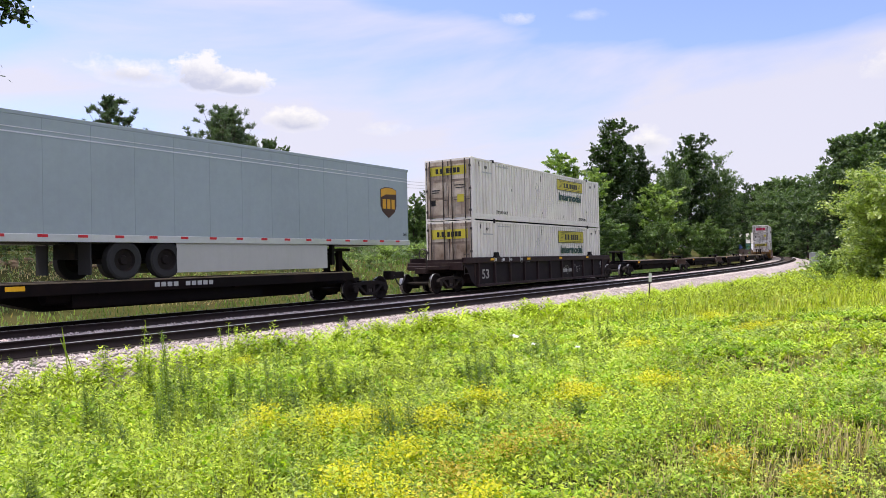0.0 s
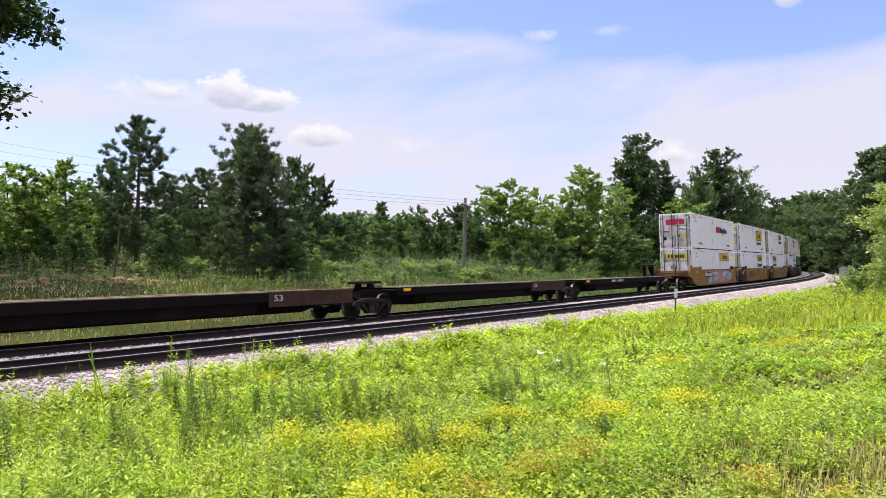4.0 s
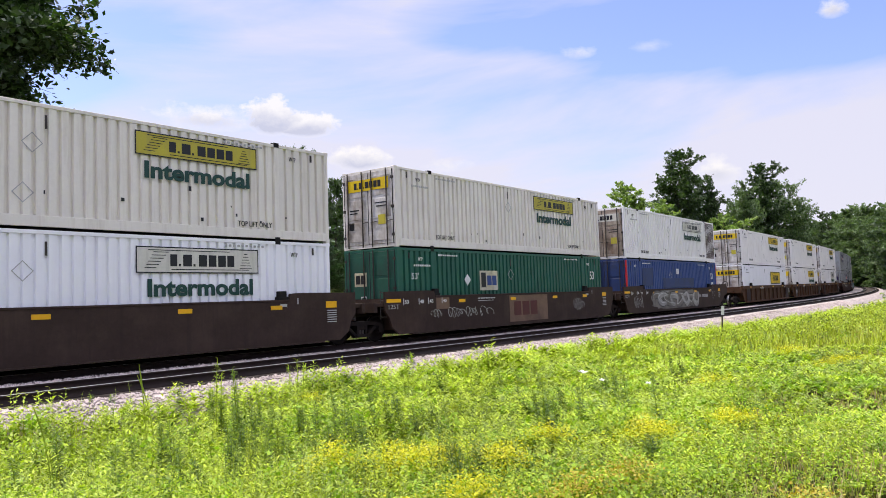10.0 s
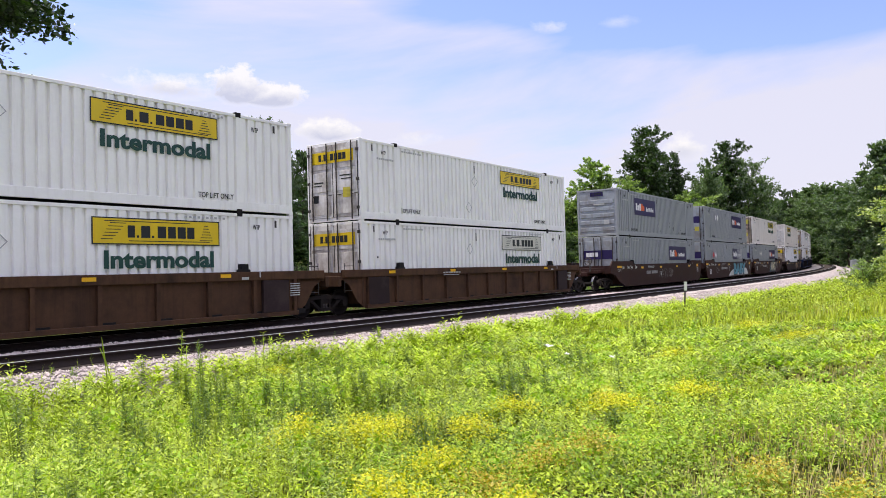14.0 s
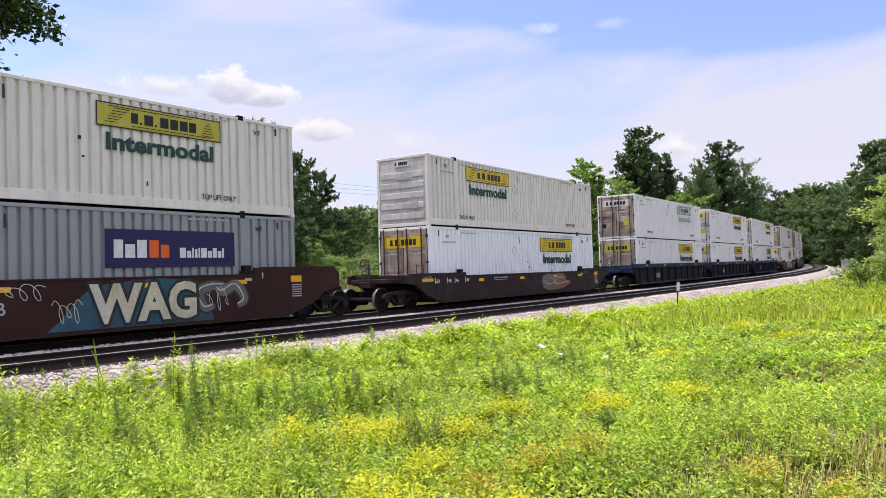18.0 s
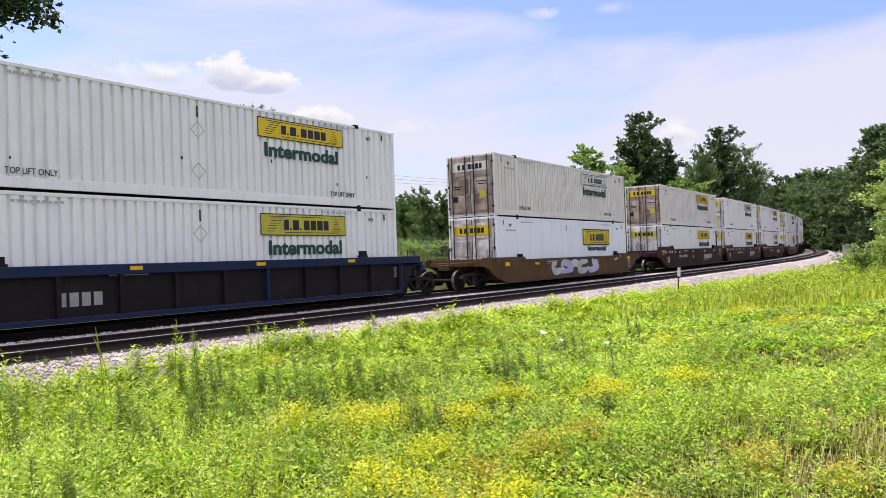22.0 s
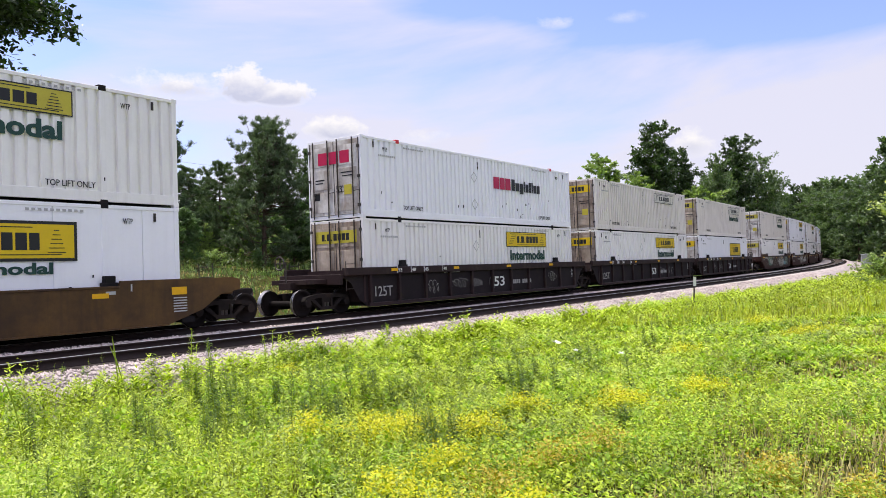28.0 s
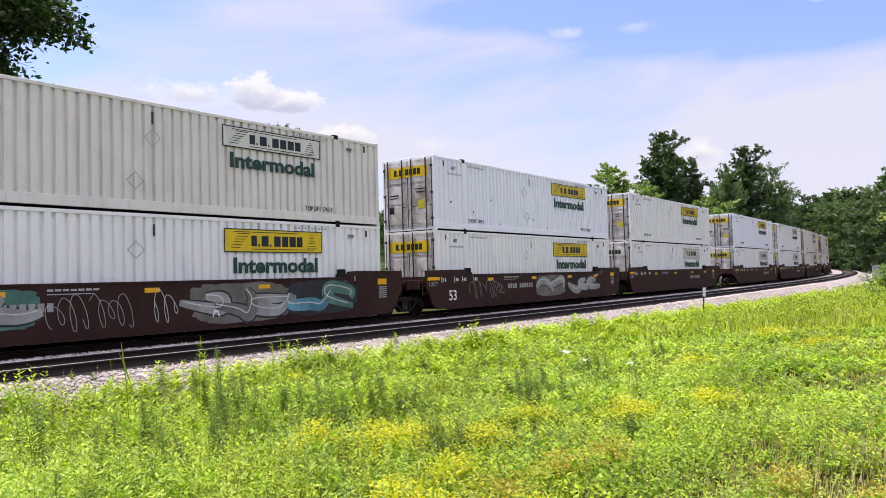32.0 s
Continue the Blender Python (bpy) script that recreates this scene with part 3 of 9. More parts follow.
def to_line(x, y):
    """(s, v) of plan positions."""
    x, y = np.asarray(x, float), np.asarray(y, float)
    s = np.clip(x.copy(), -390, 900)
    for _ in range(12):
        px, py, th = np.interp(s, S_TAB, LX), np.interp(s, S_TAB, LY), np.interp(s, S_TAB, LTH)
        s = np.clip(s + ((x - px) * np.cos(th) + (y - py) * np.sin(th)) * 0.8, -395, 990)
    px, py, th = np.interp(s, S_TAB, LX), np.interp(s, S_TAB, LY), np.interp(s, S_TAB, LTH)
    return s, (x - px) * np.sin(th) - (y - py) * np.cos(th)


def ripple(x, y):
    return 0.06 * np.sin(x * 0.9 + 1.3 * np.sin(y * 0.7)) + 0.05 * np.sin(y * 1.7 + x * 0.45 + 2.0) + 0.03 * np.sin(x * 2.3 - y * 1.9)


BED_Z = -0.20


def ground_at(s, v):
    """Height of the ground by its distance v from the far track's middle."""
    v = np.asarray(v, float)
    z = np.interp(v, [-400, -120, -40, -24, -15, -11.0, -7.5, -4.6, -3.4, -2.1, 6.2, 7.7, 8.6, 11.5, 18.7, 26, 60, 3000],
                  [4.0, 3.0, 2.0, 1.5, 1.05, 0.75, -0.15, -0.55, -0.62, -0.50, -0.30, -0.42, -0.38, -0.15, 0.70, 0.95, 1.3, 2.0])
    return z


def bed_at(v):
    """Height of the ballast surface."""
    t = math.sin(CANT)
    return np.interp(v, [-3.3, -2.0, 2.1, OFFSET + 1.85, OFFSET + 3.35, OFFSET + 3.5], [-0.62, BED_Z - 2 * t, BED_Z + 2.1 * t + 0.05, BED_Z + (OFFSET + 1.85) * t, -0.44, -2.0])


def plant_z(x, y):
    """Where a plant takes root: on the soil or on the ballast's slope."""
    s, v = to_line(x, y)
    return np.maximum(ground_xy(x, y), bed_at(v))


def ground_xy(x, y):
    s, v = to_line(x, y)
    return ground_at(s, v) + ripple(np.asarray(x), np.asarray(y)) * np.clip((abs(v - 2.1) - 6) / 3, 0, 1)


def build_ground():
    ss = np.concatenate([[-395, -300, -200, -140, -100, -75], np.arange(-60, 130, 1.0), np.arange(130, 420, 4.0), np.arange(420, 991, 15.0)])
    vv = np.concatenate([[-330, -250, -180, -120, -80, -60, -45, -35, -28], np.arange(-24, -4.4, 0.8), [-3.9, -3.4, -2.6, -2.1, 0, 2.1, 4, 6.2],
                         np.arange(6.6, 27, 0.5), [30, 35, 42, 55, 80, 130, 250, 600, 1500, 3000]])
    S, V = np.meshgrid(ss, vv, indexing="ij")
    X, Y = line(S, V)
    Z = ground_at(S, V) + ripple(X, Y) * np.clip((abs(V - 2.1) - 6) / 3, 0, 1)
    a, b = S.shape
    idx = np.arange(a * b).reshape(a, b)
    f = np.stack([idx[:-1, :-1], idx[:-1, 1:], idx[1:, 1:], idx[1:, :-1]], -1).reshape(-1, 4)[:, ::-1]
    me = raw_mesh("ground", np.stack([X, Y, Z], -1).reshape(-1, 3), f, M["soil"])
    ob = tagged(new("ground", me), "weedy sunlit field soil falling gently to the railway", "ground", kind="structure")
    return ob


def sweep(profile, s0, s1, step, closed=True):
    """A profile of (v, z) drawn along the line, as arrays."""
    ss = np.arange(s0, s1 + 0.01, step)
    th = np.interp(ss, S_TAB, LTH)
    V = []
    for v, z in profile:
        x, y = line(ss, v)
        V.append(np.stack([x, y, np.full(len(ss), z)], 1))
    V = np.stack(V, 1)
    n, k = V.shape[:2]
    idx = np.arange(n * k).reshape(n, k)
    cols = range(k if closed else k - 1)
    f = np.concatenate([np.stack([idx[:-1, j], idx[1:, j], idx[1:, (j + 1) % k], idx[:-1, (j + 1) % k]], -1) for j in cols])
    return V.reshape(-1, 3), f


def build_bed():
    t = math.sin(CANT)
    prof = [(-3.3, -0.62), (-2.0, BED_Z - 2.0 * t), (2.1, BED_Z + 2.1 * t + 0.05), (OFFSET + 1.85, BED_Z + (OFFSET + 1.85) * t), (OFFSET + 3.35, -0.44), (OFFSET + 3.4, -0.7), (-3.4, -0.9)]
    v, f = sweep(prof, -120, 460, 2.0)
    me = raw_mesh("ballast_bed", v, f, M["ballast"])
    return tagged(new("ballast_bed", me), "pale crushed granite ballast bed under the two tracks", "ballast", kind="structure")


def build_dark_bed():
    """A strip of darker ballast between each pair of rails."""
    for centre in (0.0, OFFSET):
        a, b = centre - 1.25, centre + 1.3
        ha, hb = float(bed_at(a)), float(bed_at(b))
        v, f = sweep([(a, ha + 0.006), (b, hb + 0.006), (b, hb - 0.06), (a, ha - 0.06)], -100, 300, 2.0)
        tagged(new("stained_ballast", raw_mesh("stained_ballast", v, f, M["darkbed"])), "darker ballast between the rails", "ballast", kind="structure")


def verge(s):
    """Distance from the far track at which the growth begins; gravel spreads wider round the curve."""
    return np.interp(s, [-100, 5, 20, 40, 70, 200, 400], [6.85, 6.85, 7.1, 7.75, 9.2, 10.6, 10.6])


def build_verge():
    ss = np.arange(10, 330, 3.0)
    V = []
    for f in (0.0, 0.5, 1.0):
        v = 7.2 + (verge(ss) + 0.5 - 7.2) * f
        x, y = line(ss, v)
        V.append(np.stack([x, y, ground_at(ss, v) + 0.05 - 0.06 * f + ripple(x, y) * np.clip((abs(v - 2.1) - 6) / 3, 0, 1)], 1))
    V = np.stack(V, 1)
    n = len(ss)
    idx = np.arange(n * 3).reshape(n, 3)
    f = np.concatenate([np.stack([idx[:-1, j], idx[:-1, j + 1], idx[1:, j + 1], idx[1:, j]], -1) for j in (0, 1)])
    tagged(new("gravel_verge", raw_mesh("gravel_verge", V.reshape(-1, 3), f, M["ballast"])), "pale gravel verge beside the railway curve", "gravel", kind="structure")


def rail_profile(v0):
    """Rail section on the canted plane, top at the plane's height."""
    pts = [(-0.036, 0), (-0.036, -0.032), (-0.01, -0.048), (-0.01, -0.145), (-0.07, -0.16), (-0.07, -0.178), (0.07, -0.178), (0.07, -0.16), (0.01, -0.145), (0.01, -0.048), (0.036, -0.032), (0.036, 0)]
    return [(v0 + a, v0 * math.sin(CANT) + z) for a, z in pts]


def build_track(centre, name, label):
    root = tagged(new(name), label, "railway track", group="tracks", kind="structure")
    for side in (-0.753, 0.753):
        v, f = sweep(rail_profile(centre + side), -120, 420, 2.0)
        rail = part("rail", raw_mesh("rail", v, f, M["railside"]), None, root, "rust-brown steel rail with a worn bright head")
        h = (centre + side) * math.sin(CANT)
        v, f = sweep([(centre + side - 0.03, h - 0.006), (centre + side - 0.03, h + 0.003), (centre + side + 0.03, h + 0.003), (centre + side + 0.03, h - 0.006)], -120, 420, 2.0)
        part("rail_head", raw_mesh("rail_head", v, f, M["railhead"]), None, rail, "bright worn running surface")
    rng = random.Random(int(centre * 10) + 3)
    tie_me = []
    for i in range(4):
        bm = bmesh.new()
        box(bm, -0.115, 0.115, -1.3, 1.3, -0.178, 0.0)
        bevelled(bm, 0.012)
        for v in bm.verts:
            v.co += Vector((rng.uniform(-0.01, 0.01), rng.uniform(-0.02, 0.02), rng.uniform(-0.006, 0.004)))
        tie_me.append(mesh_of("tie", bm, M["tie"]))
    plate_me = mesh_of("tie_plate", boxes((-0.1, 0.1, -0.19, 0.19, 0, 0.012)), M["plate"])
    far = []
    for i in range(int((380 + 20) / 0.53)):
        s = -20 + i * 0.53 + rng.uniform(-0.03, 0.03)
        j = rng.uniform(-0.06, 0.06)
        x, y = line(s, centre + j)
        th = float(np.interp(s, S_TAB, LTH))
        m = Matrix.Translation((x, y, (centre + j) * math.sin(CANT) - 0.182)) @ Matrix.Rotation(th + rng.uniform(-0.02, 0.02), 4, "Z") @ Matrix.Rotation(-CANT, 4, "X")
        if centre > 2 and 2 < s < 44:
            part("tie", tie_me[i % 4], None, root, m=m)
        else:
            far.append(m)
    cube = np.array([(x, y, z) for z in (-0.178, 0) for y in (-1.3, 1.3) for x in (-0.115, 0.115)])
    quad = np.array(((0, 2, 3, 1), (4, 5, 7, 6), (0, 1, 5, 4), (2, 6, 7, 3), (0, 4, 6, 2), (1, 3, 7, 5)))
    vs, fs = [], []
    for k, m in enumerate(far):
        A = np.array(m)
        vs.append(cube @ A[:3, :3].T + A[:3, 3])
        fs.append(quad + 8 * k)
    tagged(part("ties", raw_mesh("ties", np.concatenate(vs), np.concatenate(fs), M["tie"]), None, root), kind="stuff")
    return root


def build_stones():
    """Loose ballast on the shoulder and between the rails, nearest stretch."""
    rng = np.random.default_rng(5)
    n = 26000
    s = rng.uniform(0, 1, n) ** 1.5 * 75 + 4
    v = np.where(rng.random(n) < 0.68, rng.uniform(5.5, 7.75, n), rng.uniform(1.35, 2.95, n))
    x, y = line(s, v)
    t = math.sin(CANT)
    z = np.interp(v, [-3.3, -2.0, 2.1, OFFSET + 1.85, OFFSET + 3.35], [-0.62, BED_Z - 2 * t, BED_Z + 2.1 * t + 0.05, BED_Z + (OFFSET + 1.85) * t, -0.44]) + 0.012
    r = rng.uniform(0.022, 0.05, n) * np.where(s > 35, 1.6, 1.0)
    base = np.array([(1, 0, 0), (-1, 0, 0), (0, 1, 0), (0, -1, 0), (0, 0, 1), (0, 0, -1)], float)
    tri = np.array([(0, 2, 4), (2, 1, 4), (1, 3, 4), (3, 0, 4), (2, 0, 5), (1, 2, 5), (3, 1, 5), (0, 3, 5)])
    jit = 1 + rng.uniform(-0.35, 0.35, (n, 6, 1))
    ang = rng.uniform(0, 6.283, n)
    P = base[None] * jit * np.stack([r, r * rng.uniform(0.6, 1, n), r * rng.uniform(0.5, 0.9, n)], 1)[:, None]
    c, sn = np.cos(ang)[:, None], np.sin(ang)[:, None]
    P = np.stack([P[..., 0] * c - P[..., 1] * sn, P[..., 0] * sn + P[..., 1] * c, P[..., 2]], -1)
    P += np.stack([x, y, z], 1)[:, None]
    F = tri[None] + 6 * np.arange(n)[:, None, None]
    tagged(new("ballast_stones", raw_mesh("ballast_stones", P.reshape(-1, 3), F.reshape(-1, 3), M["stone"])),
           "loose angular pale granite stones along the track", "ballast", kind="stuff")


build_ground()
build_bed()
build_dark_bed()
build_verge()
build_track(0.0, "far_track", "railway track with rusty rails that carries the train")
build_track(OFFSET, "near_track", "empty railway track with rusty rails and dark ties")
build_stones()


# ---- vegetation ----
def leaf_cloud(centres, size, rng, up=0.35, aspect=0.62):
    """Leaf-shaped quads round given centres; size may vary leaf by leaf."""
    n = len(centres)
    nrm = rng.normal(size=(n, 3))
    nrm[:, 2] = np.abs(nrm[:, 2]) + up
    nrm /= np.linalg.norm(nrm, axis=1)[:, None]
    t = rng.normal(size=(n, 3))
    t -= nrm * (t * nrm).sum(1)[:, None]
    t /= np.linalg.norm(t, axis=1)[:, None]
    b = np.cross(nrm, t)
    size = np.broadcast_to(np.asarray(size, float), (n,))[:, None]
    k = size * rng.uniform(0.7, 1.3, (n, 1))
    c = centres
    V = np.stack([c - t * k * 0.5, c + b * k * aspect * 0.5 + t * k * 0.08 - nrm * k * 0.06, c + t * k * 0.55 - nrm * k * 0.12, c - b * k * aspect * 0.5 + t * k * 0.08 - nrm * k * 0.06], 1)
    return V.reshape(-1, 3), np.arange(4 * n).reshape(n, 4)


def limb_tubes(segs, n=6):
    bm = bmesh.new()
    for p0, p1, r0, r1 in segs:
        tube(bm, p0, p1, r0, r1, n, caps=False)
    return bm


def spray_leaves(twigs, leaves, leaf, rng, thick=0.2, up=0.5, aspect=0.62):
    """Leaves set along twigs: (start, end) pairs. The sprays are thin, so that light and sky show between them."""
    A = np.array([tuple(p) for p, q in twigs])
    B = np.array([tuple(q) for p, q in twigs])
    ln = np.linalg.norm(B - A, axis=1)
    which = rng.choice(len(A), leaves, p=ln / ln.sum())
    t = rng.random((leaves, 1)) ** 0.8
    c = A[which] + (B - A)[which] * t
    c += rng.normal(size=(leaves, 3)) * (ln[which][:, None] * thick * (1.15 - 0.7 * t)) * np.array([1.0, 1.0, 0.62])
    return leaf_cloud(c, leaf * rng.uniform(0.7, 1.25, leaves), rng, up, aspect)


def broad_tree(seed, h, r, base, leaves, leaf, top=0.5, limbs=34, rise=0.45, trunk=0.016, taper=0.6, twig=0.34, ragged=0.4, thick=0.2, forks=1):
    """Trunk with forking limbs; each limb ends in thin leafy twigs. top: height of the widest part as a share of the crown."""
    rng = np.random.default_rng(seed)
    rd = random.Random(seed)
    segs, twigs = [], []
    for fork in range(forks):
        lean = Vector((0, 0, 0)) if fork == 0 else Vector((rd.uniform(-1, 1), rd.uniform(-1, 1), 0)).normalized() * r * 0.45
        hh = h if fork == 0 else h * rd.uniform(0.72, 0.93)
        steps = 8
        p = Vector((0, 0, -0.3))
        rad = h * trunk * (1 if fork == 0 else 0.7)
        pts = []
        for i in range(steps):
            f = (i + 1) / steps
            q = Vector((lean.x * f ** 0.8 + rd.uniform(-1, 1) * h * 0.012, lean.y * f ** 0.8 + rd.uniform(-1, 1) * h * 0.012, -0.3 + (hh * 0.96 + 0.3) * f))
            segs.append((p, q, rad * (1 - 0.88 * i / steps), rad * (1 - 0.88 * f)))
            pts.append((p, q, rad * (1 - 0.88 * f)))
            p = q
        for i in range(limbs // forks):
            f = (i + rd.random()) / (limbs // forks)
            z = base + (hh - base) * f * 0.95
            k = min(steps - 1, int(max(0.0, z) / hh * steps))
            o, e, orad = pts[k]
            start = o.lerp(e, min(1.0, max(0.0, (z - o.z) / max(0.01, e.z - o.z))))
            g = f / top if f < top else (1 - f) / (1 - top)
            reach = r * (0.34 - 0.28 * taper * taper + 0.70 * max(0.0, min(1.0, g)) ** taper) * rd.uniform(1 - ragged * 1.25, 1 + ragged * 0.55)
            a = i * 2.399 + rd.uniform(-0.7, 0.7)
            el = rise * (0.4 + 1.3 * f) + rd.uniform(-0.25, 0.25)
            d = Vector((math.cos(a) * math.cos(el), math.sin(a) * math.cos(el), math.sin(el)))
            mid = start + d * reach * 0.5 + Vector((rd.uniform(-1, 1), rd.uniform(-1, 1), rd.uniform(-0.2, 1))) * reach * 0.07
            end = start + d * reach + Vector((0, 0, -reach * rd.uniform(0.0, 0.22)))
            segs += [(start, mid, max(0.018, orad * 0.55), max(0.012, orad * 0.3)), (mid, end, max(0.012, orad * 0.3), 0.008)]
            for j in range(rd.randint(6, 9)):
                t = rd.uniform(0.22, 1.0)
                b = start.lerp(mid, t * 2) if t < 0.5 else mid.lerp(end, t * 2 - 1)
                ln = (twig * r * 0.5 + reach * 0.22) * rd.uniform(0.45, 1.15)
                w = (d * rd.uniform(0.4, 1.1) + Vector((rd.gauss(0, 1), rd.gauss(0, 1), rd.gauss(0.25, 0.65))) * 0.75).normalized()
                tip = b + w * ln
                if tip.z < 0.1:
                    tip.z = 0.1
                twigs.append((b, tip))
                segs.append((b, tip, 0.012, 0.005))
    return limb_tubes(segs, 5), spray_leaves(twigs, leaves, leaf, rng, thick)


def pine_tree(seed, h, r, base, tufts, blade=0.26, wd=0.02, whorls=13, leaders=1, sweep_up=0.35, round_top=0.75):
    """Uneven whorls of boughs, turned up at their ends, with separate bristling tufts of needles and gaps between."""
    rng = np.random.default_rng(seed)
    rd = random.Random(seed)
    segs, tips = [], []
    for lead in range(leaders):
        off = Vector((0, 0, 0)) if lead == 0 else Vector((math.cos(lead * 2.2 + 0.4), math.sin(lead * 2.2 + 0.4), 0)) * r * rd.uniform(0.24, 0.4)
        z0 = -0.3 if lead == 0 else h * rd.uniform(0.25, 0.4)
        hh = h if lead == 0 else h * rd.uniform(0.86, 0.97)
        root_ = Vector((0, 0, z0))
        knee = Vector((off.x * 0.8, off.y * 0.8, z0 + (hh - z0) * 0.5))
        crest = Vector((off.x, off.y, hh))
        w0 = h * (0.02 if lead == 0 else 0.011)
        segs += [(root_, knee, w0, w0 * 0.6), (knee, crest, w0 * 0.6, 0.014)]
        tips += [crest - Vector((0, 0, 0.12 * k)) for k in range(6)]
        for w in range(whorls):
            f = (w + rd.uniform(0.0, 0.7)) / whorls
            z = max(base, z0) + (hh - max(base, z0)) * f
            axis = root_.lerp(knee, min(1, max(0, (z - z0) / (knee.z - z0)))) if z < knee.z else knee.lerp(crest, (z - knee.z) / (hh - knee.z))
            reach = (r if lead == 0 else r * 0.6) * (1 - f) ** round_top + 0.25
            turn = rd.uniform(0, 6.283)
            for k in range(rd.choice((3, 4, 4, 5))):
                a = turn + k * 1.5 + rd.uniform(-0.5, 0.5)
                ln = reach * rd.uniform(0.42, 1.12)
                lift = sweep_up * (0.5 + 1.5 * f)
                mid = axis + Vector((math.cos(a) * ln * 0.55, math.sin(a) * ln * 0.55, ln * 0.12 * rd.uniform(-0.5, 1.5)))
                e = axis + Vector((math.cos(a) * ln, math.sin(a) * ln, ln * lift + 0.12))
                segs += [(axis, mid, 0.035, 0.02), (mid, e, 0.02, 0.008)]
                for j in range(max(3, int(ln * 3.2))):
                    q = rd.uniform(0.35, 1.0)
                    b = mid.lerp(e, (q - 0.5) * 2) if q > 0.5 else axis.lerp(mid, q * 2)
                    o = Vector((rd.gauss(0, 1), rd.gauss(0, 1), abs(rd.gauss(0.4, 0.6)))) * (0.22 + 0.10 * ln) * 0.8
                    t = b + o
                    segs.append((b, t, 0.009, 0.005))
                    tips += [t, t.lerp(b, 0.3)]
                tips += [e, e.lerp(mid, 0.12)]
    tips = np.array([tuple(t) for t in tips])
    which = rng.integers(0, len(tips), tufts)
    d = rng.normal(size=(tufts, 3))
    d[:, 2] = np.abs(d[:, 2]) * 1.1 + 0.25
    d /= np.linalg.norm(d, axis=1)[:, None]
    side = np.cross(d, rng.normal(size=(tufts, 3)))
    side /= np.linalg.norm(side, axis=1)[:, None]
    c = tips[which] + rng.normal(size=(tufts, 3)) * 0.045
    ln = rng.uniform(0.7, 1.2, (tufts, 1)) * blade
    V = np.stack([c - side * wd * 0.5, c + side * wd * 0.5, c + d * ln + side * wd * 0.4, c + d * ln - side * wd * 0.4], 1).reshape(-1, 3)
    return limb_tubes(segs, 5), (V, np.arange(4 * tufts).reshape(tufts, 4))


TREE_MESH = {}


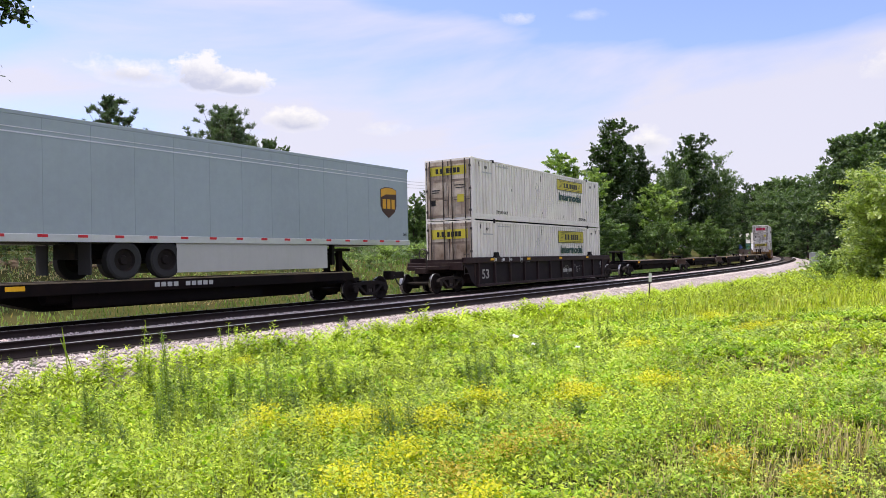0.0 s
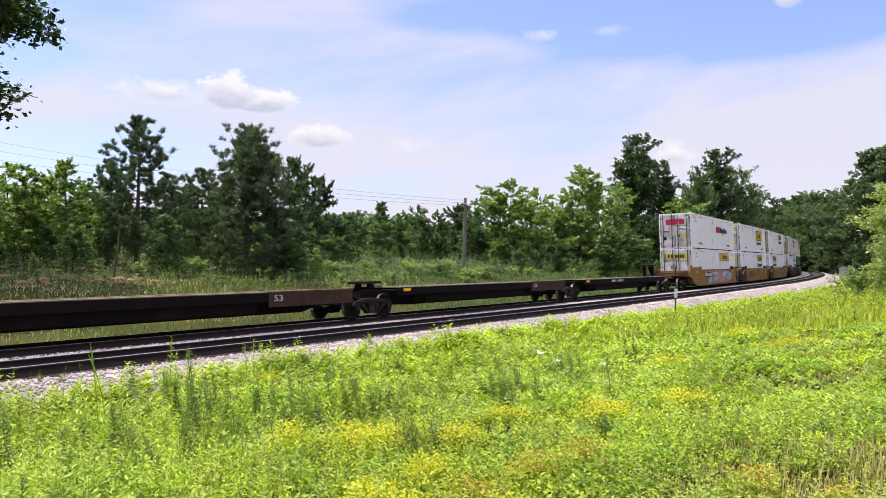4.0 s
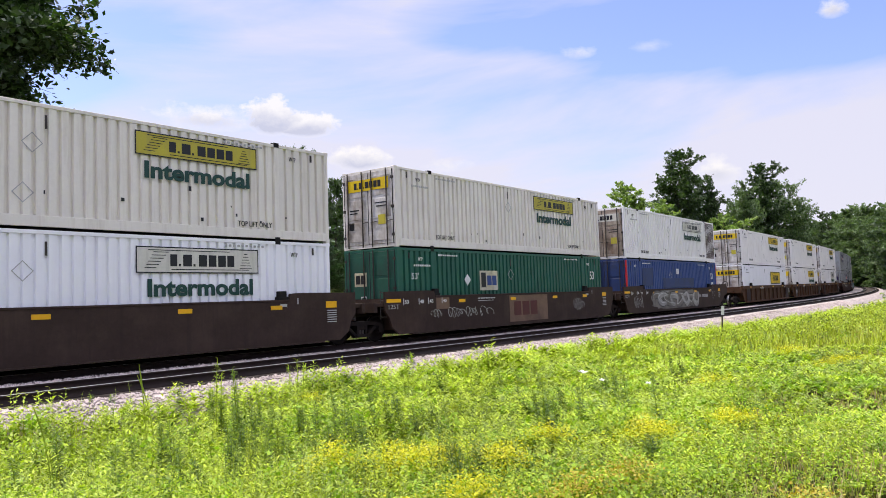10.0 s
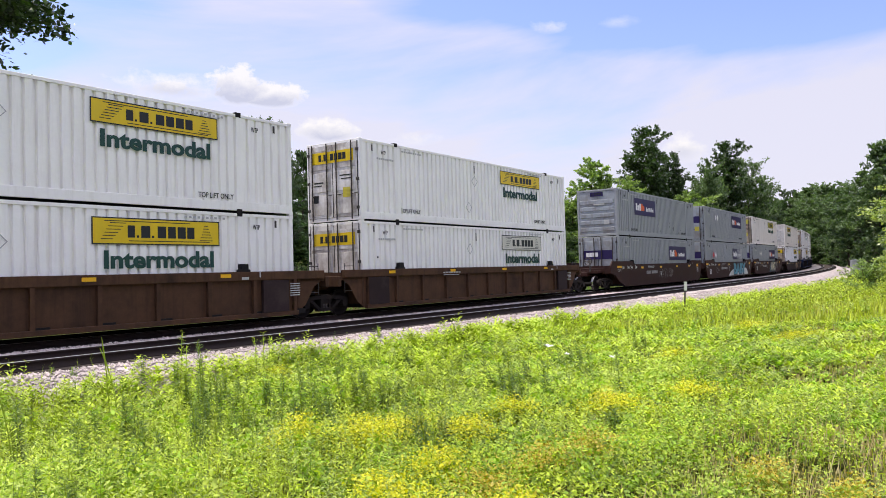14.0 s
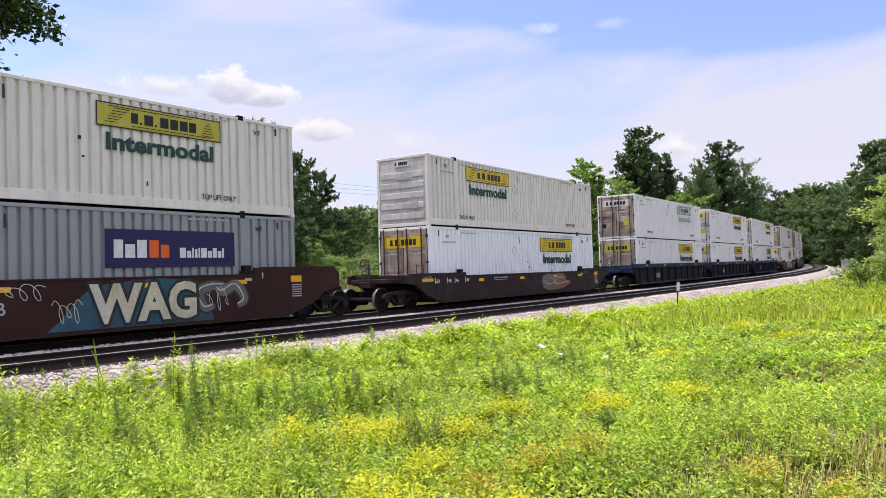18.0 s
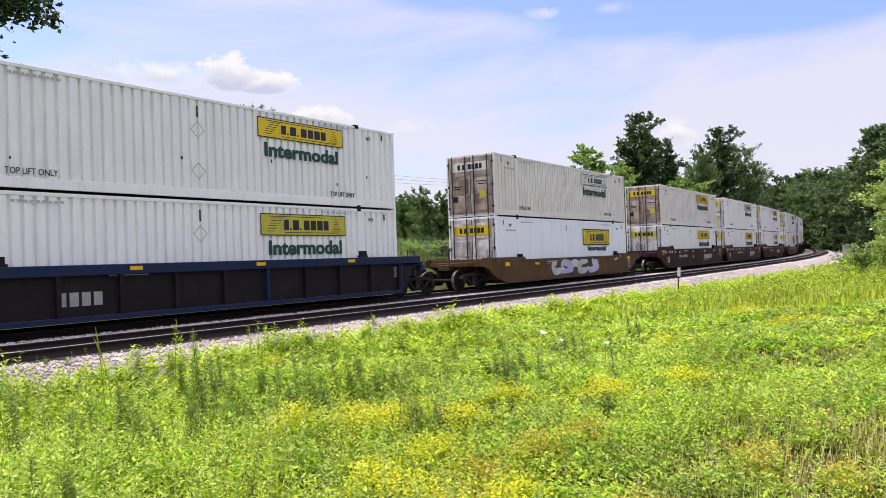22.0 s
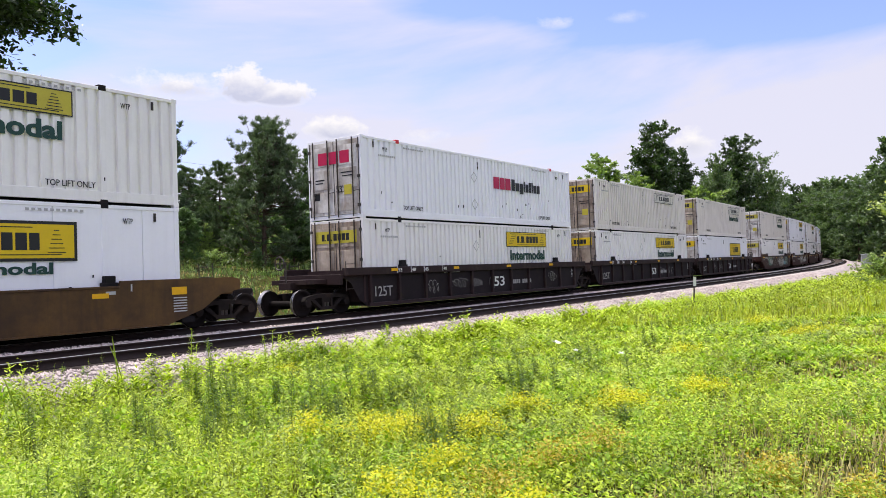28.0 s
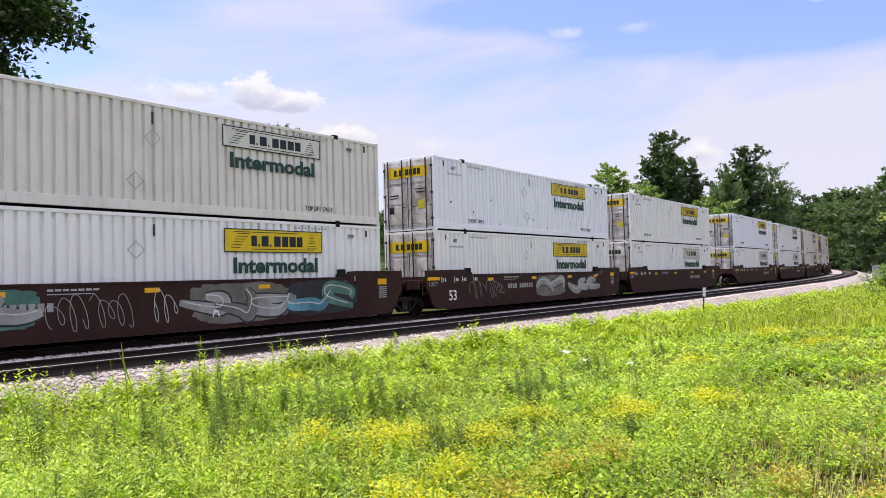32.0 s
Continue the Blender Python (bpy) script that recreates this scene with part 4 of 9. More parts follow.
def tree_kind(key):
    """Trunk and crown meshes of one kind, made once."""
    if key in TREE_MESH:
        return TREE_MESH[key]
    kind = {
        "oak": lambda: (broad_tree(11, 19.0, 7.6, 1.0, 140000, 0.28, 0.42, 130, 0.3, 0.022, 0.36, 0.30, 0.2, 0.28), "bark", "oak"),
        "oak_high": lambda: (broad_tree(12, 19.0, 7.4, 6.0, 140000, 0.34, 0.45, 150, 0.12, 0.022, 0.30, 0.30, 0.14, 0.30), "bark", "oak"),
        "pine_a": lambda: (pine_tree(24, 9.8, 3.7, 0.9, 42000, 0.25, 0.030, 19, 1, 0.45, 0.68), "pinebark", "pine"),
        "pine_b": lambda: (pine_tree(22, 9.9, 4.2, 0.3, 66000, 0.24, 0.034, 17, 3, 0.55, 0.60), "pinebark", "pine"),
        "cedar_a": lambda: (broad_tree(31, 7.6, 2.3, 0.4, 17000, 0.16, 0.25, 60, 0.36, 0.016, 0.8, 0.34, 0.34, 0.14), "bark", "cedar"),
        "cedar_b": lambda: (broad_tree(32, 6.6, 2.1, 0.3, 15000, 0.16, 0.3, 56, 0.42, 0.016, 0.7, 0.34, 0.38, 0.14, 2), "bark", "cedar"),
        "holly": lambda: (broad_tree(41, 3.9, 1.6, 0.5, 13000, 0.14, 0.42, 50, 0.5, 0.016, 0.6, 0.34, 0.4, 0.16), "bark", "holly"),
        "gum_a": lambda: (broad_tree(51, 8.4, 2.5, 0.3, 10500, 0.25, 0.22, 64, 0.4, 0.014, 0.8, 0.30, 0.3, 0.19), "bark", "broad"),
        "gum_b": lambda: (broad_tree(52, 7.6, 2.3, 0.3, 10000, 0.25, 0.28, 60, 0.42, 0.014, 0.7, 0.32, 0.36, 0.19, 2), "bark", "broad"),
        "gum_c": lambda: (broad_tree(53, 8.2, 2.9, 0.5, 11000, 0.25, 0.4, 60, 0.42, 0.014, 0.55, 0.32, 0.4, 0.19, 2), "bark", "broad"),
        "dark": lambda: (broad_tree(55, 9.0, 3.4, 0.8, 13000, 0.27, 0.55, 46, 0.45, 0.016, 0.5, 0.30, 0.35, 0.2), "bark", "oak"),
        "light_a": lambda: (broad_tree(61, 10.0, 3.9, 0.8, 11500, 0.36, 0.55, 54, 0.55, 0.014, 0.5, 0.36, 0.42, 0.17, 3), "bark", "light"),
        "light_b": lambda: (broad_tree(62, 12.6, 3.6, 1.0, 12500, 0.36, 0.5, 58, 0.5, 0.014, 0.5, 0.36, 0.42, 0.17, 2), "bark", "light"),
        "tall_a": lambda: (broad_tree(71, 20.0, 4.8, 2.0, 20000, 0.46, 0.60, 90, 0.42, 0.013, 0.34, 0.36, 0.34, 0.21, 2), "bark", "oak"),
        "tall_b": lambda: (broad_tree(72, 20.0, 5.8, 2.0, 20000, 0.46, 0.58, 90, 0.40, 0.013, 0.34, 0.36, 0.34, 0.21, 2), "bark", "vine"),
        "vine_tall": lambda: (broad_tree(73, 19.0, 4.2, 0.4, 19000, 0.44, 0.5, 84, 0.35, 0.013, 0.42, 0.28, 0.36, 0.22), "bark", "vine"),
        "shrub": lambda: (broad_tree(81, 4.6, 2.6, 0.1, 9000, 0.21, 0.45, 40, 0.6, 0.010, 0.5, 0.34, 0.45, 0.17, 3), "bark", "broad"),
        "lowshrub": lambda: (broad_tree(82, 1.8, 1.5, 0.05, 4200, 0.12, 0.45, 32, 0.7, 0.010, 0.5, 0.36, 0.5, 0.16, 3), "bark", "cedar"),
        "bush": lambda: (broad_tree(83, 8.4, 5.4, 0.1, 60000, 0.24, 0.35, 110, 0.4, 0.010, 0.42, 0.30, 0.22, 0.24, 3), "bark", "bush"),
    }[key]
    (limbs, (v, f)), bark, leaf = kind()
    TREE_MESH[key] = (mesh_of("trunk", limbs, M[bark]), raw_mesh("crown", v, f, LEAF[leaf]))
    return TREE_MESH[key]


TREE_LABEL = {
    "oak": "large dark oak tree with overhanging leafy boughs", "pine_a": "open young pine tree with upright needle tufts", "pine_b": "dense dark green young pine tree",
    "cedar_a": "feathery green cone-shaped young tree", "cedar_b": "slender feathery green young tree", "holly": "small round tree with dark glossy leaves",
    "gum_a": "pointed green broadleaf tree in the wood's edge", "gum_b": "slim pointed green broadleaf tree", "gum_c": "uneven green broadleaf tree with two stems", "dark": "rounded dark green broadleaf tree",
    "light_a": "light green spreading young broadleaf tree", "light_b": "tall light green young broadleaf tree", "tall_a": "tall dark tree with an uneven crown",
    "tall_b": "tall broad green tree by the railway", "vine_tall": "tall tree hung with climbing vines", "shrub": "bushy green shrub beside the track",
    "lowshrub": "low green shrub on the bank", "bush": "large pale green leafy bush in the sun", "oak_high": "large dark oak tree with a high leafy crown",
}


def tree(key, az, dist, top_el=None, turn=0.0, wide=1.0):
    """A tree in a compass direction and distance; its top reaches top_el degrees above the eye's level."""
    trunk, crown = tree_kind(key)
    d = heading(az, 0) * dist
    z = float(ground_xy(d.x, d.y))
    native = HEIGHT.setdefault(key, crown_height(crown))
    k = 1.0
    if top_el is not None:
        k = (EYE.z + dist * math.tan(radians(top_el)) - z) / native
    name = {"pine_a": "pine_tree", "pine_b": "pine_tree", "holly": "small_tree", "shrub": "shrub", "lowshrub": "shrub", "bush": "bush", "oak": "oak_tree", "oak_high": "oak_tree"}.get(key, "tree")
    root = tagged(new(name), TREE_LABEL[key], "shrub" if name in ("shrub", "bush") else "tree", group="trees beside the railway")
    root.matrix_basis = Matrix.Translation((d.x, d.y, z)) @ Matrix.Rotation(turn, 4, "Z") @ Matrix.Diagonal((k * wide, k * wide, k, 1))
    part("trunk", trunk, None, root)
    part("crown", crown, None, root)
    return root


HEIGHT = {}


def crown_height(me):
    co = np.empty(len(me.vertices) * 3, np.float32)
    me.vertices.foreach_get("co", co)
    return float(np.percentile(co.reshape(-1, 3)[:, 2], 99.7))


def plant_trees():
    rd = random.Random(4)
    rows = [
        ("oak", 9.4, 47.0, 21.5, 1.0), ("oak_high", 14.3, 40.0, 24.0, 1.0), ("cedar_a", 28.1, 47.0, 6.1, 1.0), ("cedar_b", 25.7, 46.0, 5.5, 1.2), ("cedar_a", 27.0, 50.0, 5.0, 1.2), ("cedar_a", 29.4, 52.0, 4.6, 1.2), ("cedar_b", 24.6, 50.0, 5.6, 1.3), ("cedar_b", 30.3, 50.0, 4.1, 1.0), ("cedar_a", 23.4, 44.0, 4.8, 1.0),
        ("cedar_a", 21.0, 46.0, 5.0, 1.0), ("pine_a", 32.7, 45.0, 9.3, 1.0), ("pine_b", 40.2, 44.0, 9.2, 1.0), ("pine_a", 37.0, 48.0, 6.0, 1.1), ("pine_a", 34.6, 50.0, 5.6, 1.1), ("pine_a", 30.9, 52.0, 6.3, 0.9), ("dark", 43.6, 54.0, 7.1, 0.62),
        ("dark", 45.3, 57.0, 5.8, 0.66), ("holly", 42.4, 45.0, 3.4, 1.3), ("cedar_b", 38.3, 47.0, 4.4, 1.2), ("holly", 34.5, 41.0, 2.55, 1.0), ("dark", 35.6, 58.0, 4.3, 1.0), ("gum_a", 31.4, 60.0, 3.8, 1.0), ("gum_b", 29.0, 62.0, 4.2, 1.1),
        ("gum_b", 26.9, 60.0, 4.4, 1.2), ("gum_a", 46.6, 70.0, 2.6, 1.0), ("gum_c", 48.3, 72.0, 3.3, 1.0), ("gum_a", 50.1, 70.0, 4.0, 1.0), ("gum_b", 51.7, 74.0, 3.3, 1.0),
        ("gum_c", 53.0, 70.0, 3.75, 0.85), ("gum_b", 54.4, 72.0, 3.35, 1.0), ("dark", 56.0, 86.0, 3.9, 1.0), ("gum_c", 57.7, 80.0, 4.5, 0.9), ("light_a", 59.9, 75.0, 5.75, 1.0),
        ("light_a", 61.9, 78.0, 5.1, 0.9), ("light_b", 65.3, 85.0, 6.9, 0.95), ("light_a", 63.6, 88.0, 4.6, 0.9), ("light_b", 67.9, 92.0, 5.5, 0.85), ("tall_a", 69.2, 112.0, 9.05, 0.85),
        ("tall_a", 70.8, 116.0, 7.2, 0.8), ("tall_b", 72.9, 124.0, 5.4, 0.8), ("tall_a", 74.8, 130.0, 7.85, 0.85), ("tall_b", 76.2, 136.0, 6.6, 0.75), ("tall_b", 73.6, 118.0, 6.6, 0.55),
        ("light_a", 72.2, 108.0, 4.4, 1.0), ("dark", 70.0, 98.0, 3.2, 1.0), ("shrub", 74.3, 112.0, 1.7, 1.0), ("shrub", 69.6, 92.0, 1.5, 1.0), ("shrub", 71.5, 100.0, 1.2, 1.0),
        ("shrub", 67.0, 82.0, 1.5, 0.9), ("shrub", 73.0, 105.0, 2.0, 0.8), ("shrub", 75.9, 121.0, 1.9, 0.9), ("shrub", 76.8, 132.0, 2.5, 1.0), ("shrub", 63.8, 74.0, 1.3, 0.9),
        ("shrub", 60.6, 66.0, 0.6, 0.9), ("shrub", 46.2, 52.0, 1.7, 0.9), ("shrub", 47.8, 56.0, 0.9, 0.9), ("shrub", 42.6, 46.0, 1.2, 0.8), ("shrub", 50.2, 60.0, 0.4, 1.0),
        ("bush", 89.3, 44.0, 6.1, 1.05), ("bush", 94.3, 42.0, 7.0, 1.0), ("bush", 86.3, 48.0, 2.6, 0.7), ("lowshrub", 83.4, 48.0, -0.3, 1.0), ("vine_tall", 77.4, 262.0, 4.0, 1.0), ("vine_tall", 78.3, 255.0, 3.8, 1.0), ("tall_a", 78.9, 240.0, 4.4, 0.9), ("vine_tall", 79.5, 225.0, 4.3, 1.0), ("vine_tall", 80.1, 215.0, 4.6, 1.0),
        ("tall_b", 80.7, 210.0, 4.8, 0.9), ("vine_tall", 81.3, 200.0, 4.7, 1.0), ("vine_tall", 81.9, 190.0, 4.5, 1.0), ("tall_b", 82.5, 180.0, 4.9, 1.0), ("vine_tall", 78.0, 285.0, 3.6, 1.2), ("vine_tall", 76.6, 290.0, 3.6, 1.2),
        ("vine_tall", 80.4, 235.0, 4.2, 1.2), ("vine_tall", 81.0, 225.0, 4.4, 1.2), ("vine_tall", 82.2, 215.0, 4.4, 1.2), ("vine_tall", 83.6, 165.0, 5.6, 1.0), ("vine_tall", 84.3, 128.0, 7.4, 0.8), ("vine_tall", 85.9, 120.0, 7.7, 0.9),
        ("vine_tall", 87.2, 112.0, 8.3, 0.9), ("vine_tall", 85.1, 140.0, 7.6, 0.9), ("vine_tall", 89.6, 100.0, 9.0, 0.9), ("tall_b", 86.2, 150.0, 7.4, 0.9), ("tall_a", 91.5, 96.0, 9.0, 0.9),
    ]
    for key, az, dist, el, wide in rows:
        tree(key, az, dist, el, rd.uniform(0, 6.28), wide)
    # thin growth on the bare bank, closer along its top and towards the curve
    for az in np.arange(21.0, 46.0, 2.6):
        d = (33.0 + rd.uniform(0, 6)) / math.cos(radians(az))
        tree("lowshrub", az + rd.uniform(-1.0, 1.0), d, rd.uniform(-1.9, -0.5) + (0.5 if az > 34 else 0.0), rd.uniform(0, 6.28), rd.uniform(0.7, 1.3))
    for az in np.arange(19.5, 46.0, 1.1):
        tree(rd.choice(("lowshrub", "cedar_b", "holly")), az + rd.uniform(-0.5, 0.5), rd.uniform(42, 50), rd.uniform(-0.7, 1.9), rd.uniform(0, 6.28), rd.uniform(0.8, 1.4))
    for az in np.arange(19.0, 47.0, 1.3):
        tree(rd.choice(("cedar_a", "cedar_b", "gum_b") if az < 31 else ("shrub", "dark", "gum_b", "gum_c")), az + rd.uniform(-0.5, 0.5), rd.uniform(54, 64), rd.uniform(0.8, 3.4), rd.uniform(0, 6.28), rd.uniform(0.9, 1.4))
    for az in np.arange(46.0, 68.0, 1.15):
        tree(rd.choice(("shrub", "gum_b", "gum_c", "dark")), az + rd.uniform(-0.5, 0.5), rd.uniform(76, 90), rd.uniform(1.2, 2.7), rd.uniform(0, 6.28), rd.uniform(1.0, 1.5))
    for az in np.arange(46.0, 70.0, 0.95):
        d = (30.5 + rd.uniform(-1, 5)) / math.cos(radians(az))
        tree("lowshrub", az + rd.uniform(-0.5, 0.5), d, rd.uniform(-1.4, -0.2), rd.uniform(0, 6.28), rd.uniform(0.8, 1.8))


def far_wood():
    """Distant wood on the outer side of the curve and behind the first trees, as one mass of leaves with trunks."""
    rng = np.random.default_rng(77)
    places = []
    for i in range(64):
        s = rng.uniform(150, 330)
        v = rng.uniform(15, 60)
        x, y = line(s, v)
        places.append((float(x), float(y), rng.uniform(15, 19.5), rng.uniform(3.0, 4.6)))
    for i in range(60):
        az = rng.uniform(18, 79)
        d = rng.uniform(90, 150) if az < 66 else rng.uniform(150, 210)
        p = heading(az, 0) * d
        s, v = to_line(p.x, p.y)
        if v > -12:
            continue
        places.append((p.x, p.y, d * math.tan(radians(rng.uniform(1.6, 2.7))) + 1.2, rng.uniform(3.0, 5.0)))
    for i in range(26):
        az, d = rng.uniform(92, 175), rng.uniform(60, 110)
        p = heading(az, 0) * d
        places.append((p.x, p.y, rng.uniform(13, 17), rng.uniform(4, 5)))
    trunks, cs = bmesh.new(), []
    for x, y, h, r in places:
        z = float(ground_xy(x, y))
        tube(trunks, (x, y, z - 0.3), (x + rng.uniform(-0.5, 0.5), y, z + h * 0.85), 0.22, 0.05, 5, caps=False)
        n = 2600
        k = 34
        f = rng.random(k)
        cc = np.stack([rng.normal(size=k) * r * 0.42 * (1.1 - 0.5 * f), rng.normal(size=k) * r * 0.42 * (1.1 - 0.5 * f), 0.6 + (h - 1.2) * f], 1)
        sz = rng.uniform(0.7, 1.5, k) * r * 0.24
        w = rng.integers(0, k, n)
        d = rng.normal(size=(n, 3))
        d /= np.linalg.norm(d, axis=1)[:, None]
        cs.append(cc[w] + d * sz[w][:, None] * rng.uniform(0.5, 1.1, (n, 1)) + np.array((x, y, z)))
    cs = np.concatenate(cs)
    v, f = leaf_cloud(cs, 0.72, rng)
    root = tagged(new("far_wood"), "distant dense wood hung with vines behind the railway curve", "wood", kind="stuff")
    part("trunks", mesh_of("trunks", trunks, M["bark"]), None, root)
    tagged(part("foliage", raw_mesh("foliage", v, f, LEAF["vine"]), None, root), kind="stuff")


def field_points(rng, n, near=3.6, far=85.0, power=1.0, vmin=0.0, az0=14.0, az1=91.0):
    """Random places in the field on the viewer's side of the railway, denser towards the viewer."""
    u = rng.random(n)
    e = power
    d = (near ** e + u * (far ** e - near ** e)) ** (1 / e)
    az = np.radians(rng.uniform(az0, az1, n))
    x, y = np.sin(az) * d, np.cos(az) * d
    s, v = to_line(x, y)
    keep = v > verge(s) + vmin + 0.3 * np.sin(x * 1.3) * np.sin(x * 0.37 + 1)
    x, y, d = x[keep], y[keep], d[keep]
    return x, y, plant_z(x, y), d


def tallness(x, y):
    """Growth is rank towards the left and the track, shorter to the right of the field."""
    az = np.degrees(np.arctan2(x, y))
    return np.clip(1.25 - (az - 30) / 75, 0.5, 1.25) * (0.85 + 0.3 * np.sin(x * 0.8 + 1.0) * np.sin(y * 0.9))


def clumpy(x, y):
    """Plants stand in hummocks, with lower growth between."""
    k = np.sin(x * 2.1 + 1.7 * np.sin(y * 1.3)) * np.sin(y * 2.4 + 1.1 * np.sin(x * 1.1 + 2.0))
    return 0.85 + 0.4 * k


def blades(x, y, z, d, h, w, rng, material, name, label):
    """Bent blades, one folded strip each."""
    n = len(x)
    a = rng.uniform(0, 6.283, n)
    lean = rng.uniform(0.05, 0.55, n)
    hh = h * rng.uniform(0.5, 1.25, n)
    sx, sy = -np.sin(a) * w * 0.5, np.cos(a) * w * 0.5
    lx, ly = np.cos(a) * lean * hh, np.sin(a) * lean * hh
    z = z - 0.02
    P0 = np.stack([x - sx, y - sy, z], 1)
    P1 = np.stack([x + sx, y + sy, z], 1)
    P2 = np.stack([x + lx * 0.4 + sx * 0.8, y + ly * 0.4 + sy * 0.8, z + hh * 0.6], 1)
    P3 = np.stack([x + lx * 0.4 - sx * 0.8, y + ly * 0.4 - sy * 0.8, z + hh * 0.6], 1)
    P4 = np.stack([x + lx + sx * 0.15, y + ly + sy * 0.15, z + hh], 1)
    P5 = np.stack([x + lx - sx * 0.15, y + ly - sy * 0.15, z + hh], 1)
    V = np.stack([P0, P1, P2, P3, P4, P5], 1).reshape(-1, 3)
    i = 6 * np.arange(n)[:, None]
    F = np.concatenate([i + np.array([[0, 1, 2, 3]]), i + np.array([[3, 2, 4, 5]])])
    return tagged(new(name, raw_mesh(name, V, F, material)), label, "grass", kind="stuff")


def leafy(x, y, z, h, leaves, size, rng, material, name, label, category="weeds", start=0.1):
    """Upright weeds: a stem with leaves set round it."""
    n = len(x)
    f = start + (1.03 - start) * (np.arange(leaves)[None] + rng.random((n, leaves))) / leaves
    a = np.arange(leaves)[None] * 2.4 + rng.uniform(0, 6.28, (n, 1))
    lx, ly = rng.uniform(-0.18, 0.18, (2, n))
    sz = (size * (1.15 - 0.6 * f) * rng.uniform(0.8, 1.25, (n, leaves)))
    cx = x[:, None] + lx[:, None] * h[:, None] * f
    cy = y[:, None] + ly[:, None] * h[:, None] * f
    cz = z[:, None] + h[:, None] * f
    dx, dy = np.cos(a), np.sin(a)
    rise = rng.uniform(-0.1, 0.75, (n, leaves))
    wx, wy = -dy * sz * 0.2, dx * sz * 0.2
    tip = np.stack([cx + dx * sz, cy + dy * sz, cz + rise * sz], -1)
    mid1 = np.stack([cx + dx * sz * 0.45 + wx, cy + dy * sz * 0.45 + wy, cz + rise * sz * 0.6], -1)
    mid2 = np.stack([cx + dx * sz * 0.45 - wx, cy + dy * sz * 0.45 - wy, cz + rise * sz * 0.6], -1)
    root_ = np.stack([cx, cy, cz], -1)
    V = np.stack([root_, mid1, tip, mid2], 2).reshape(-1, 3)
    F = np.arange(len(V)).reshape(-1, 4)
    w = 0.0018
    S = np.stack([np.stack([x - w, y, z], 1), np.stack([x + w, y, z], 1), np.stack([x + lx * h + w * 0.5, y + ly * h, z + h], 1), np.stack([x + lx * h - w * 0.5, y + ly * h, z + h], 1)], 1).reshape(-1, 3)
    F = np.concatenate([F, len(V) + np.arange(len(S)).reshape(-1, 4)])
    return tagged(new(name, raw_mesh(name, np.concatenate([V, S]), F, material)), label, category, kind="stuff")


def mounds(x, y, z, h, rad, leaves, size, rng, material, name, label, aspect=0.5):
    """Low leafy plants that grow as uneven domes with shadow between them."""
    n = len(x)
    a = rng.uniform(0, 6.283, (n, leaves))
    c = rng.uniform(0.02, 1.0, (n, leaves))
    sn = np.sqrt(1 - c * c)
    k = rng.uniform(0.55, 1.12, (n, leaves))
    lx, ly = rng.normal(size=(2, n, 1)) * 0.12
    px = x[:, None] + rad[:, None] * sn * np.cos(a) * k + lx * h[:, None] * c
    py = y[:, None] + rad[:, None] * sn * np.sin(a) * k + ly * h[:, None] * c
    pz = z[:, None] + h[:, None] * (0.12 + 0.88 * c * k)
    v, f = leaf_cloud(np.stack([px, py, pz], -1).reshape(-1, 3), np.repeat(size, leaves), rng, up=0.55, aspect=aspect)
    return tagged(new(name, raw_mesh(name, v, f, material)), label, "weeds", kind="stuff")


def build_mounds():
    rng = np.random.default_rng(14)
    for count, key, name, label, hh, rr, leaf, aspect, phase in (
            (2300, "weed", "leafy_weed_clumps", "rounded clumps of bright yellow-green leafy weeds", 0.42, 0.20, 0.062, 0.45, 0.0),
            (1100, "clover", "broad_leaf_clumps", "clumps of weeds with broader fresh green leaves", 0.36, 0.19, 0.075, 0.55, 1.9),
            (900, "weedblue", "pale_weed_clumps", "clumps of fine pale green weeds", 0.46, 0.17, 0.045, 0.34, 3.7),
            (800, "weeddark", "dark_weed_clumps", "clumps of darker green weeds", 0.36, 0.18, 0.060, 0.42, 5.1)):
        x, y, z, d = field_points(rng, count * 2, 3.2, 34.0, 0.85)
        keep = np.sin(x * 0.8 + phase) * np.sin(y * 0.95 + 0.5 * x + phase) + 0.45 * rng.normal(size=len(x)) > 0.0
        x, y, z, d = x[keep], y[keep], z[keep], d[keep]
        k = rng.uniform(0.55, 1.3, len(x))
        right = np.clip((np.degrees(np.arctan2(x, y)) - 52) / 24, 0.0, 1.0)
        far = np.clip(d / 9, 0.85, 2.3) * (1.0 - 0.42 * right)
        mounds(x, y, z, hh * tallness(x, y) * k, rr * k * np.clip(d / 9, 0.9, 1.8), 58, leaf * far, rng, LEAF[key], name, label, aspect)


